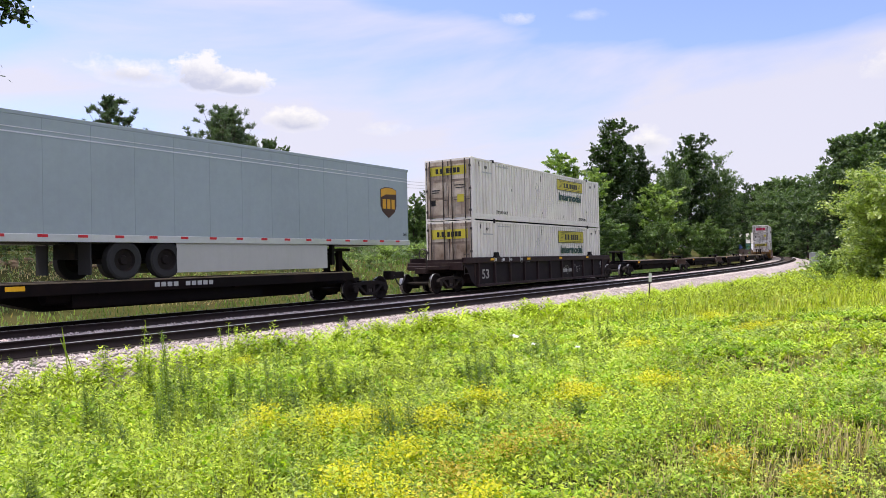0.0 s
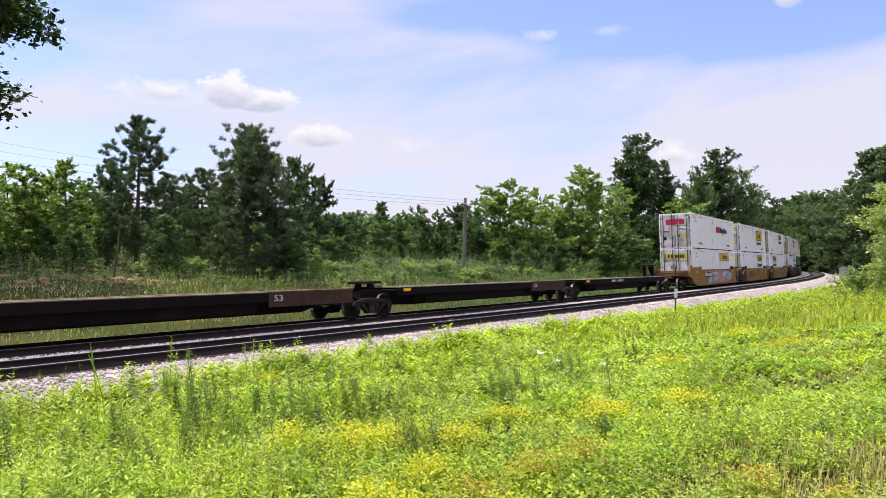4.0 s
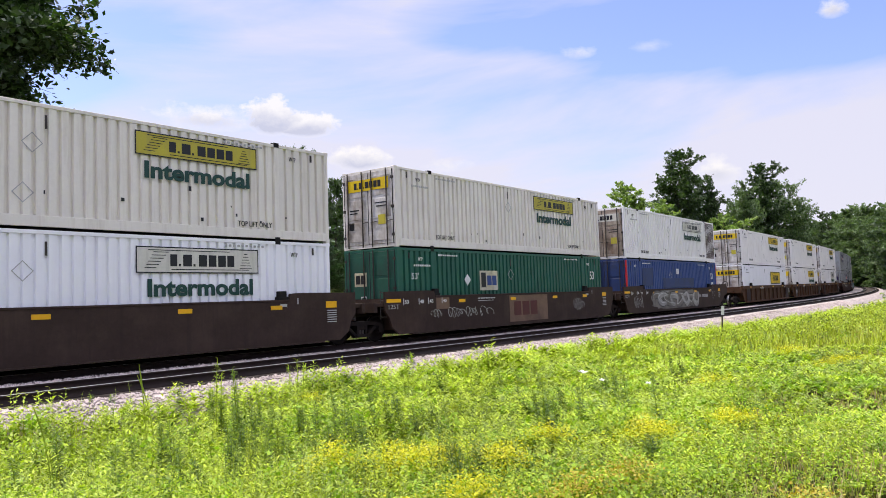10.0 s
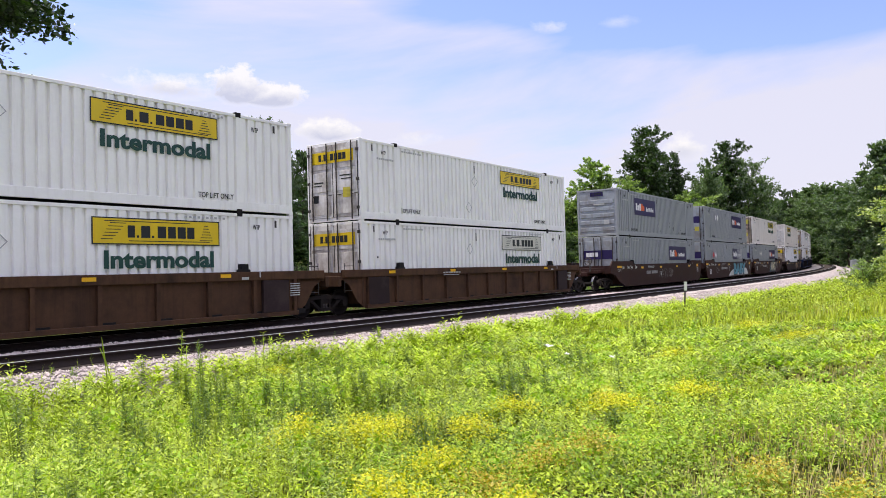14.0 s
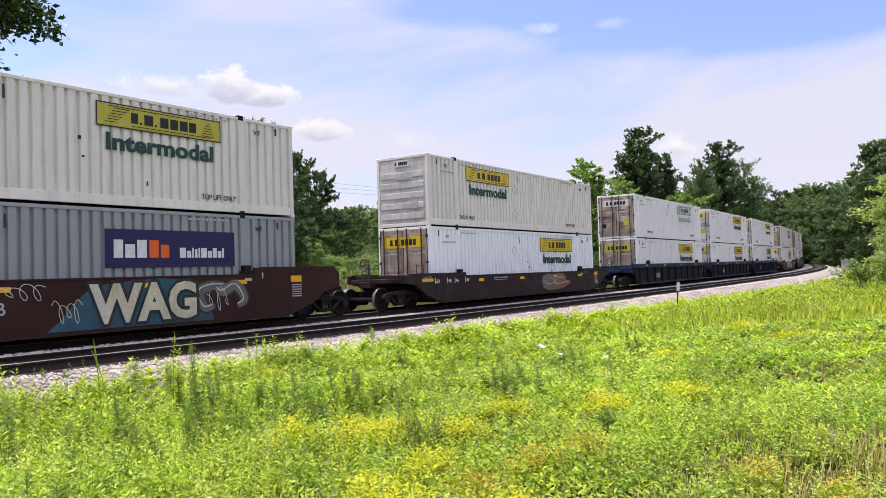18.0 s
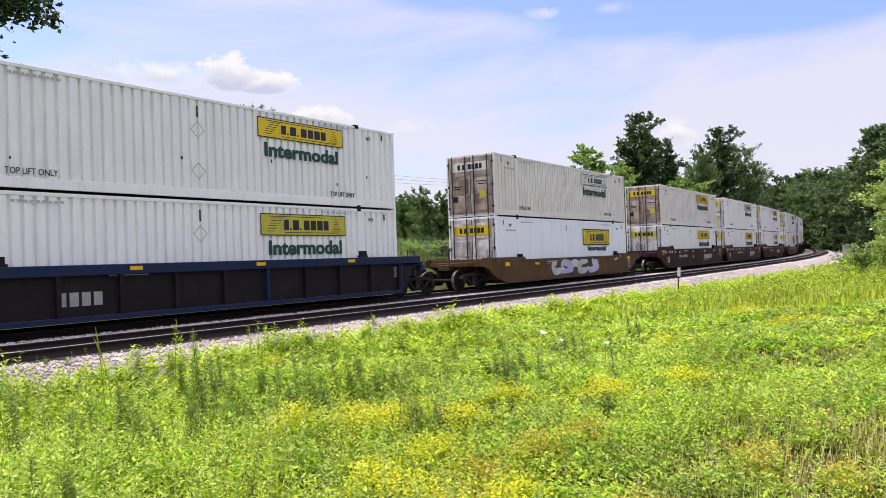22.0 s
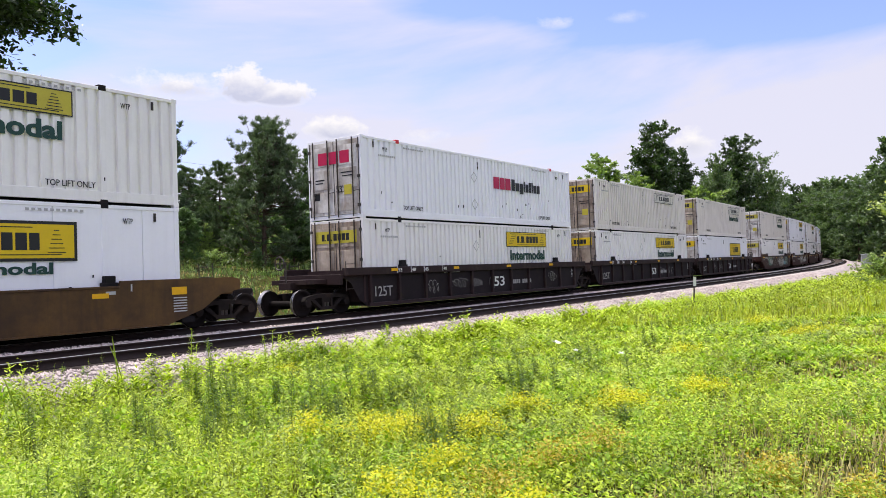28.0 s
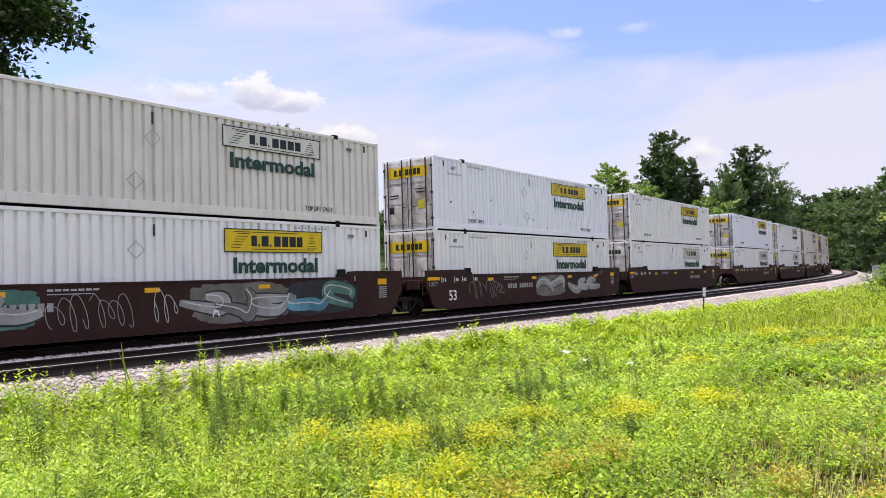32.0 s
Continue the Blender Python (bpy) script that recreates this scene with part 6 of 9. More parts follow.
def side_logo(root, style, base, upper, dx=0.0):
    """The owner's panel and the word under it, towards the trailing end of the side or dx along it."""
    y = -HALF - 0.012
    at_side = lambda z=0.0: Matrix.Translation((dx, y, base + z))
    if style in ("gold", "goldonly", "dull", "pale", "paleonly", "boxed", "boxedtext", "bare"):
        big = style in ("boxed", "boxedtext")
        ground = {"gold": "ygold", "goldonly": "ygold", "dull": "ydull", "pale": "wdull", "paleonly": "wdull", "boxed": "ygold", "boxedtext": "ygold", "bare": "wdull"}[style]
        z0, z1 = (1.46, 2.40) if upper and big else (2.05, 2.60) if upper else ((1.34, 2.30) if style == "boxed" else (1.58, 2.36) if big else (1.95, 2.57))
        x0, x1 = 9.6, 13.3
        panel = part("logo_panel", bars([(x0, x1, z0, z1)], M[ground], 0.006), None, root, "yellow owner's panel with a dark border" if ground != "wdull" else "worn owner's panel with a dark border", at_side())
        t = 0.07 if big else 0.03
        frame_bars = [(x0 - t, x1 + t, z1, z1 + t), (x0 - t, x1 + t, z0 - t, z0), (x0 - t, x0, z0, z1), (x1, x1 + t, z0, z1)]
        part("logo_border", bars(frame_bars, M["ink"], 0.008), None, panel)
        zc, hh = (z0 + z1) / 2, (z1 - z0)
        part("wordmark", bars(owner_blocks(x0 + 0.92, x1 - 0.80, zc - hh * 0.26, zc + hh * 0.24), M["ink"], 0.011), None, panel)
        lines = []
        for k in range(6):
            zz = z0 + hh * (0.16 + 0.13 * k)
            lines.append((x0 + 0.2 + 0.05 * k, x0 + 0.52 + 0.07 * k, zz, zz + 0.018))
            lines.append((x1 - 0.62 + 0.03 * k, x1 - 0.2 - 0.03 * k, zz, zz + 0.018))
        lines += [(x0 + 0.3, x1 - 0.95, z1 - hh * 0.11, z1 - hh * 0.11 + 0.02), (x0 + 0.95, x1 - 0.3, z0 + hh * 0.09, z0 + hh * 0.09 + 0.02)]
        part("emblem", bars(lines, M["ink"], 0.0105), None, panel)
        if style not in ("boxed", "paleonly", "goldonly"):
            ink = M["inkfade"] if style == "bare" else M["inkgreen"]
            if upper:
                part("lettering", word("Intermodal", 3.25 if not big else 2.85, 0.45 if not big else 0.40, ink, 0.034), None, root, "dark lettering reading Intermodal", Matrix.Translation((9.82 + dx, y, 1.43 if not big else 0.89)))
            else:
                part("lettering", word("Intermodal", 3.25 if not big else 2.6, 0.46 if not big else 0.27, ink, 0.034), None, root, "dark lettering reading Intermodal", Matrix.Translation((9.88 + dx if not big else 10.2 + dx, y, 1.31 if not big else 1.21)))
    elif style == "crimson":
        part("wordmark", bars(rising_blocks(8.66, 1.58, 0.52, ((0.9, 0, 1), (0.78, 0, 1), (0.85, 0, 1))), M["red"]), None, root, "crimson wordmark blocks", at_side())
        part("wordmark", bars(rising_blocks(10.22, 1.58, 0.52, ((0.55, 0, 1), (0.62, 0, 0.72), (0.6, -0.22, 0.72), (0.2, 0, 0.95), (0.5, 0, 0.72), (0.36, 0, 0.92), (0.2, 0, 0.95), (0.52, 0, 0.72), (0.52, 0, 0.72))), M["ink"]), None, root, "dark wordmark bars", at_side())
    elif style in ("violet", "violetworn"):
        z0, z1 = (1.40, 2.48) if upper else (1.38, 2.36)
        panel = part("logo_panel", bars([(9.75, 13.75, z0, z1)], M["purple"], 0.006), None, root, "deep violet panel with white and orange blocks", at_side())
        zc = (z0 + z1) / 2
        part("wordmark", bars(rising_blocks(9.98, round(zc - 0.24, 3), 0.46, ((0.55, 0, 1), (0.6, 0, 0.75), (0.6, 0, 1))), M["whiteink"], 0.010), None, panel)
        part("wordmark", bars(rising_blocks(10.98, round(zc - 0.24, 3), 0.46, ((0.6, 0, 1), (0.55, 0, 0.75))), M["orange" if style == "violet" else "whiteink"], 0.010), None, panel)
        part("wordmark", bars(rising_blocks(11.9, round(zc - 0.24, 3), 0.27, ((0.7, 0, 1), (0.5, 0, 0.7), (0.2, 0, 1), (0.3, 0, 0.9), (0.2, 0, 1), (0.7, 0, 1), (0.5, 0, 0.7), (0.5, 0, 1), (0.45, 0, 0.7), (0.2, 0, 1))), M["whiteink"], 0.010), None, panel)
        if style == "violetworn":
            part("worn_patch", bars([(round(11.6 + 0.175 * k, 3), round(11.6 + 0.175 * k + 0.05 + 0.009 * k, 3), z0 + 0.01, z1 - 0.01) for k in range(12)], M["greyink"], 0.012), None, panel)
    elif style == "cream":
        panel = part("logo_panel", bars([(5.05, 6.35, 1.30, 2.10)], M["g_cream"], 0.006), None, root, "pale yellow panel with dark blocks", at_side())
        part("wordmark", bars([(5.15, 5.48, 1.42, 2.02)], M["ink"], 0.010), None, panel)
        part("wordmark", bars(name_blocks(5.55, 6.28, 1.5, 1.9, 2), M["blue"], 0.010), None, panel)
        bm = bmesh.new()
        prism(bm, [(4.2, 1.95), (4.42, 2.18), (4.2, 2.41), (3.98, 2.18)], -0.006, 0)
        part("placard", bm, M["whiteink"], root, "white diamond placard", at_side(-0.45))
    elif style == "bluepatch":
        part("paint_patch", bars([(2.3, 3.9, 1.35, 2.40)], M["door_blue"], 0.006), None, root, "darker blue painted-over patch", at_side())
        part("paint_patch", bars([(5.6, 11.2, 1.20, 1.80)], M["door_blue"], 0.006), None, root, "darker blue painted-over patch", at_side())
        part("placard", bars([(7.9, 8.4, 2.05, 2.4)], M["whiteink"], 0.006), None, root, "white square placard", at_side())


def door_end(root, door, band, upper):
    """Two door leaves at the leading end with four lock rods."""
    y0, y1 = -HALF + 0.12, HALF - 0.12
    for k, (a, b) in enumerate(((y0, -0.012), (0.012, y1))):
        leaf = part("door", simple("door", [(-0.02, 0.03, a, b, 0.16, 2.78)], M[door], 0.006), None, root, "weathered container door")
        for i in range(3):
            part("door_panel", simple("door_panel", [(-0.034, -0.0205, a + 0.08, b - 0.08, 0.28 + 0.82 * i, 0.98 + 0.82 * i)], M[door], 0.006), None, leaf)
        for f in (0.2, 0.82):
            yy = a + (b - a) * f
            part("lock_rod", cached(("rod",), lambda: mesh_of("lock_rod", tube(tube(bmesh.new(), (0, 0, 0.06), (0, 0, 2.84), 0.027, n=6), (0, -0.012, 0.95), (0, -0.30, 0.97), 0.014, n=5), M["rod"])), None, leaf,
                 m=Matrix.Translation((-0.075, yy, 0)))
        for zz in (0.45, 1.45, 2.5):
            yy = a - 0.01 if k == 0 else b + 0.01
            part("hinge", simple("hinge", [(-0.05, 0.0, -0.05, 0.05, -0.05, 0.05)], M["rod"]), None, leaf, m=Matrix.Translation((0, yy, zz)))
    for row in ((-0.026, 0.02, -0.012, 0.012, 0.16, 2.78), (-0.026, 0.02, y0 - 0.025, y0, 0.13, 2.81), (-0.026, 0.02, y1, y1 + 0.025, 0.13, 2.81)):
        part("door_seal", simple("seal", [row], M["seal"]), None, root)
    face = Matrix.Translation((-0.036, 0, 0)) @ LEADFACE
    z0, z1 = (2.13, 2.55) if upper else (2.06, 2.50)
    if band in ("gold", "dull", "pale"):
        p = part("door_band", bars([(-1.02, 1.02, z0, z1)], M[{"gold": "ygold", "dull": "ydull", "pale": "wdull"}[band]], 0.006), None, root, "yellow owner's band across the doors" if band != "pale" else "worn band across the doors", face)
        zc = (z0 + z1) / 2
        part("wordmark", bars(owner_blocks(-0.66, 0.66, zc - 0.12, zc + 0.12), M["ink"], 0.010), None, p)
    elif band == "crimson":
        part("wordmark", bars(name_blocks(-0.78, 0.80, 1.98, 2.42, 3), M["red"]), None, root, "crimson wordmark blocks on the doors", face)
        part("lettering", word("53'", 0.34, 0.24, M["ink"], 0.006), None, root, m=face @ Matrix.Translation((0.12, -0.004, 0.95)))
    elif band == "violet":
        p = part("door_band", bars([(-0.95, 0.95, 1.5, 2.05)], M["purple"], 0.006), None, root, "deep violet panel on the doors", face)
        part("wordmark", bars(name_blocks(-0.8, 0.0, 1.66, 1.92, 4), M["whiteink"], 0.010), None, p)
    elif band == "cream":
        p = part("door_band", bars([(-0.75, -0.15, 1.55, 2.05)], M["g_cream"], 0.006), None, root, "pale yellow panel with dark blocks on the doors", face)
        part("wordmark", bars(name_blocks(-0.70, -0.20, 1.64, 1.96, 2), M["ink"], 0.010), None, p)
        part("lettering", word("53", 0.3, 0.24, M["whiteink"], 0.006), None, root, m=face @ Matrix.Translation((-0.45, -0.004, 0.95)))
    if upper:
        rows = [(-0.9, -0.45, 1.42, 1.47), (-0.9, -0.52, 1.32, 1.36), (0.35, 0.95, 1.62, 1.66), (0.42, 0.9, 1.5, 1.54), (-0.95, -0.7, 0.72, 1.0)]
        part("stencil_mark", bars(rows, M["ink"]), None, root, m=face)
        part("placard", bars([(0.5, 0.85, 0.85, 1.2)], M["ydull"]), None, root, "small yellow placard", face)


def front_end(root, paint, upper):
    """Plain front wall with pressed level ribs, where the doors face backwards."""
    skin = M["door_grey" if paint == "grey" else "door_front"]
    wall = part("front_wall", simple("front_wall", [(0.02, 0.05, -HALF + 0.12, HALF - 0.12, 0.15, 2.79)], skin, 0.006), None, root, "ribbed front wall with road grime")
    for k in range(5):
        part("pressed_rib", simple("pressed_rib", [(-0.012, 0.02, -HALF + 0.2, HALF - 0.2, 0.32, 0.56)], skin, 0.012), None, wall, m=Matrix.Translation((0, 0, 0.42 * k)))
    face = Matrix.Translation((-0.014, 0, 0)) @ LEADFACE
    p = part("owner_plate", bars([(-0.42, 0.42, 2.47, 2.72)], M["purple" if paint == "grey" else "wdull" if upper else "ydull"], 0.006), None, root, "small owner's plate", face)
    part("wordmark", bars(name_blocks(-0.33, 0.33, 2.53, 2.66, 7, (1,)), M["ink"], 0.010), None, p)
    part("placard", bars([(0.45, 0.78, 0.72, 1.0), (-0.2, 0.5, 1.93, 2.0)], M["greyink"], 0.02), None, root, "small grey decals", face)


def container(upper, paint, door, logo, band, smooth=False, seed=0, trailing=None):
    """A 53 foot box with its doors at the leading end. paint, door: keys of M."""
    rd = random.Random(seed)
    colour = {"white": "grimy white", "bright": "clean white", "tan": "yellowed off-white", "grey": "grey", "green": "dark green", "blue": "dark blue"}[paint]
    mark = {"gold": "a yellow owner's panel", "goldonly": "a plain yellow panel", "dull": "a faded yellow panel", "pale": "a worn pale panel", "paleonly": "a worn pale panel", "boxed": "a bordered yellow panel", "boxedtext": "a bordered yellow panel", "bare": "faded lettering",
            "crimson": "crimson wordmark blocks", "violet": "a violet panel", "violetworn": "a worn violet panel", "cream": "a pale yellow panel", "bluepatch": "painted-over patches", "": "no panel"}[logo]
    root = tagged(new("shipping_container"), f"{colour} container with {mark}, {'stacked on another' if upper else 'in a well car'}", "container", group="containers on the train")
    P = M[paint]
    for sgn in (-1, 1):
        yy = sgn * HALF
        for a, b in ((0.14, POSTS[0] - 0.08), (POSTS[0] + 0.08, POSTS[1] - 0.08), (POSTS[1] + 0.08, CL - 0.14)):
            mat_ = M[trailing] if (trailing and a > 14) else P
            fn = plated if smooth else corrugated
            part("side_panel", fn(a, b, 0.30, 2.79, yy - sgn * 0.012, mat_, sign=sgn), None, root)
        part("bottom_rail", simple("bottom_rail", [(0.14, CL - 0.14, min(yy, yy - sgn * 0.09), max(yy, yy - sgn * 0.09), 0.05, 0.302)], P, 0.008), None, root)
        part("top_rail", simple("top_rail", [(0.14, CL - 0.14, min(yy + sgn * 0.004, yy - sgn * 0.09), max(yy + sgn * 0.004, yy - sgn * 0.09), 2.788, 2.88)], P, 0.008), None, root)
        for px in POSTS:
            part("lift_post", simple("lift_post", [(px - 0.083, px + 0.083, min(yy + sgn * 0.005, yy - sgn * 0.08), max(yy + sgn * 0.005, yy - sgn * 0.08), 0.3, 2.79)], P, 0.006), None, root)
            part("lift_casting", simple("lift_casting", [(px - 0.1, px + 0.1, min(yy + sgn * 0.012, yy - sgn * 0.16), max(yy + sgn * 0.012, yy - sgn * 0.16), 2.79, 2.93)], M["redtape" if logo == "crimson" else "black"], 0.01), None, root, "red lifting casting" if logo == "crimson" else "black lifting casting")
            part("lift_casting", simple("lift_casting_low", [(px - 0.1, px + 0.1, min(yy + sgn * 0.008, yy - sgn * 0.16), max(yy + sgn * 0.008, yy - sgn * 0.16), -0.03, 0.10)], M["black"], 0.01), None, root)
        for x0 in (0.0, CL - 0.14):
            part("corner_post", simple("corner_post", [(x0, x0 + 0.14, min(yy + sgn * 0.003, yy - sgn * 0.12), max(yy + sgn * 0.003, yy - sgn * 0.12), 0.1, 2.80)], P, 0.008), None, root)
            for z0 in (0.0, 2.79):
                part("corner_casting", simple("corner_casting", [(x0 - 0.002, x0 + 0.165, min(yy + sgn * 0.006, yy - sgn * 0.15), max(yy + sgn * 0.006, yy - sgn * 0.15), z0, z0 + 0.115)], P, 0.012), None, root)
    part("roof", simple("roof", [(0.02, CL - 0.02, -HALF + 0.02, HALF - 0.02, 2.83, 2.872)], P), None, root)
    part("floor", simple("floor", [(0.05, CL - 0.05, -HALF + 0.05, HALF - 0.05, 0.06, 0.14)], M["black"]), None, root)
    part("end_wall", simple("end_wall", [(CL - 0.06, CL - 0.01, -HALF + 0.11, HALF - 0.11, 0.1, 2.8)], P), None, root)
    part("door_header", simple("door_header", [(-0.004, 0.08, -HALF + 0.12, HALF - 0.12, 2.79, 2.886)], P, 0.006), None, root)
    part("door_sill", simple("door_sill", [(-0.004, 0.08, -HALF + 0.12, HALF - 0.12, 0.02, 0.15)], P, 0.006), None, root)
    if door == "front":
        front_end(root, paint, upper)
        side_logo(root, logo, 0.0, upper, CL - 22.9)
    else:
        door_end(root, door, band, upper)
        side_logo(root, logo, 0.0, upper)
    y = -HALF - 0.010
    pale = paint in ("green", "blue")
    ink = M["whiteink"] if pale else M["ink"]
    if upper:
        part("lettering", word("TOP LIFT ONLY", 1.2, 0.15, ink, 0.004), None, root, "small stencilled lettering", Matrix.Translation((12.66, y, 0.36)))
        part("lettering", word("TOP LIFT ONLY", 1.2, 0.15, ink, 0.004), None, root, "small stencilled lettering", Matrix.Translation((2.25, y, 0.36)))
    elif pale:
        if paint == "green":
            part("lettering", word("53'", 0.42, 0.24, ink, 0.004), None, root, "white stencilled figure", Matrix.Translation((0.75, y, 1.75)))
        part("lettering", word("53", 0.46, 0.42, ink, 0.012), None, root, "white stencilled figure", Matrix.Translation((14.85, y, 1.72)))
    part("lettering", word("WTP", 0.26, 0.14, ink, 0.004), None, root, m=Matrix.Translation((1.15, y, 2.42)))
    part("lettering", word("WTP", 0.26, 0.14, ink, 0.004), None, root, m=Matrix.Translation((14.55, y, 2.42)))
    small = [(2.35 + 0.14 * i, 2.45 + 0.14 * i, 2.63, 2.69) for i in range(9)] + [(12.2 + 0.14 * i, 12.28 + 0.14 * i, 2.67, 2.73) for i in range(10)]
    small += [(0.9 + 0.11 * i, 0.98 + 0.11 * i, 2.22, 2.29) for i in range(9)] if paint != "blue" else []
    part("number_mark", bars([tuple(round(q, 3) for q in r) for r in small], ink if pale else M["greyink"]), None, root, m=Matrix.Translation((0, y, 0)))
    if smooth and not logo.startswith("boxed"):
        # no hollow here: a flat near-black slab stands for the shade in the recess
        part("end_recess", simple("end_recess", [(15.5, 15.95, 0.0, 0.008, 0.42, 2.62)], M["seal"]), None, root, "flat dark panel painted as a recess's shade at the end frame", Matrix.Translation((0, -HALF + 0.002, 0)))
    if upper or not smooth:
        for k in range(rd.choice((1, 2))):
            px, pz = rd.choice((7.4, 7.1, 6.9)), 1.95 - 1.15 * k
            bm = bmesh.new()
            o = [(px, pz - 0.24), (px + 0.24, pz), (px, pz + 0.24), (px - 0.24, pz)]
            i_ = [(px, pz - 0.21), (px + 0.21, pz), (px, pz + 0.21), (px - 0.21, pz)]
            for j in range(4):
                prism(bm, [o[j], o[(j + 1) % 4], i_[(j + 1) % 4], i_[j]], -0.006, 0.0)
            part("placard_outline", bm, M["greyink"], root, "faded diamond placard outline", Matrix.Translation((0, y, 0)))
    part("vent", simple("vent", [(7.38, 7.43, -0.004, 0.006, 2.3, 2.62), (0.62, 0.68, -0.004, 0.006, 2.5, 2.72), (15.4, 15.47, -0.004, 0.006, 2.5, 2.72)], M["rod"]), None, root, m=Matrix.Translation((0, y, 0)))
    if rd.random() < 0.55 and not pale:
        spots = [(round(rd.uniform(0.6, 15), 2), round(rd.uniform(0.33, 0.8) if rd.random() < 0.75 else rd.uniform(0.8, 1.6), 2)) for _ in range(rd.randint(5, 14))]
        part("scuffs", bars([(a, round(a + rd.uniform(0.03, 0.09), 3), b, round(b + rd.uniform(0.04, 0.13), 3)) for a, b in spots], M["ink"], 0.003), None, root, "dark scuff marks", Matrix.Translation((0, y, 0)))
    return root


# ---- trucks and cars ----
def wheel_mesh():
    bm = lathe(bmesh.new(), [(-0.07, 0.0), (-0.07, 0.12), (-0.045, 0.16), (-0.03, 0.33), (-0.065, 0.37), (-0.065, 0.42), (0.05, 0.425), (0.052, 0.45), (0.08, 0.45), (0.08, 0.36), (0.03, 0.33), (0.045, 0.16), (0.08, 0.12), (0.08, 0.0)], 28)
    me = bpy.data.meshes.new("wheel")
    for f in bm.faces:
        r = [math.hypot(v.co.x, v.co.z) for v in f.verts]
        f.smooth = True
        if min(r) > 0.4:
            f.material_index = 1
    bm.to_mesh(me)
    bm.free()
    me.materials.append(M["wheel"])
    me.materials.append(M["tread"])
    return me


def side_frame_mesh():
    bm = bmesh.new()
    for outline in ([(-1.05, 0.50), (-0.95, 0.62), (-0.45, 0.70), (0.45, 0.70), (0.95, 0.62), (1.05, 0.50), (0.80, 0.50), (0.45, 0.58), (-0.45, 0.58), (-0.80, 0.50)],
                    [(-0.72, 0.50), (-0.30, 0.20), (-0.18, 0.20), (-0.55, 0.53)], [(0.72, 0.50), (0.55, 0.53), (0.18, 0.20), (0.30, 0.20)],
                    [(-0.34, 0.18), (0.34, 0.18), (0.34, 0.29), (-0.34, 0.29)], [(-0.24, 0.29), (-0.15, 0.29), (-0.15, 0.58), (-0.24, 0.58)], [(0.15, 0.29), (0.24, 0.29), (0.24, 0.58), (0.15, 0.58)]):
        prism(bm, outline, -0.09, 0.09)
    for x in (-0.89, 0.89):
        tube(bm, (x, -0.13, 0.425), (x, 0.1, 0.425), 0.13, 0.13, 12)
    return mesh_of("side_frame", bm, M["cast"])


def add_truck(car, x):
    """A two-axle truck under a car: bolster, side frames, wheels, axles."""
    tr = part("truck", cached(("bolster",), lambda: mesh_of("truck", bevelled(boxes((-0.2, 0.2, -1.05, 1.05, 0.42, 0.72), (-0.28, 0.28, -0.3, 0.3, 0.6, 0.84)), 0.015), M["cast"])), None, car, "black cast steel truck", Matrix.Translation((x, 0, 0)))
    for sy in (-1, 1):
        part("side_frame", cached(("sideframe",), side_frame_mesh), None, tr, m=Matrix.Translation((0, sy * 0.98, 0)))
        part("springs", cached(("springs",), lambda: mesh_of("springs", tube(tube(bmesh.new(), (-0.07, 0, 0.29), (-0.07, 0, 0.5), 0.06, n=8), (0.07, 0, 0.29), (0.07, 0, 0.5), 0.06, n=8), M["rod"])), None, tr, m=Matrix.Translation((0, sy * 0.98, 0)))
        for ax in (-0.89, 0.89):
            part("wheel", cached(("wheel",), wheel_mesh), None, tr, "steel wheel with a bright worn tread", Matrix.Translation((ax, sy * 0.755, 0.425)) @ Matrix.Rotation(0 if sy > 0 else math.pi, 4, "Z"))
    for ax in (-0.89, 0.89):
        part("axle", cached(("axle",), lambda: mesh_of("axle", tube(bmesh.new(), (0, -0.75, 0), (0, 0.75, 0), 0.085, n=10), M["cast"])), None, tr, m=Matrix.Translation((ax, 0, 0.425)))
    return tr


def curve_points(ctrl, n=5):
    """A smooth line through control points in x, z."""
    out = []
    for i in range(len(ctrl) - 1):
        p0, p1, p2, p3 = ctrl[max(0, i - 1)], ctrl[i], ctrl[i + 1], ctrl[min(len(ctrl) - 1, i + 2)]
        for k in range(n):
            t = k / n
            out.append(tuple(0.5 * (2 * b + (c - a) * t + (2 * a - 5 * b + 4 * c - d) * t * t + (3 * b - a - 3 * c + d) * t ** 3) for a, b, c, d in zip(p0, p1, p2, p3)))
    return out + [tuple(ctrl[-1])]


def ribbon(bm, pts, width, y, lo=-9.0, hi=9.0, pointed=False):
    """A band of paint along a line in x, z; it steps out by a hair as it goes, so that it may cross itself."""
    prev = None
    n = len(pts)
    for i, (x, z) in enumerate(pts):
        a, b = pts[max(0, i - 1)], pts[min(n - 1, i + 1)]
        dx, dz = b[0] - a[0], b[1] - a[1]
        ln = math.hypot(dx, dz) or 1.0
        w = width * 0.5 * ((0.35 + 0.65 * math.sin(math.pi * (i + 0.6) / (n + 0.2))) if pointed else 1.0)
        yy = y - 0.00008 * i
        cur = [bm.verts.new((x - s_ * dz / ln * w, yy, max(lo, min(hi, z + s_ * dx / ln * w)))) for s_ in (-1, 1)]
        if prev:
            bm.faces.new((prev[0], cur[0], cur[1], prev[1]))
        prev = cur


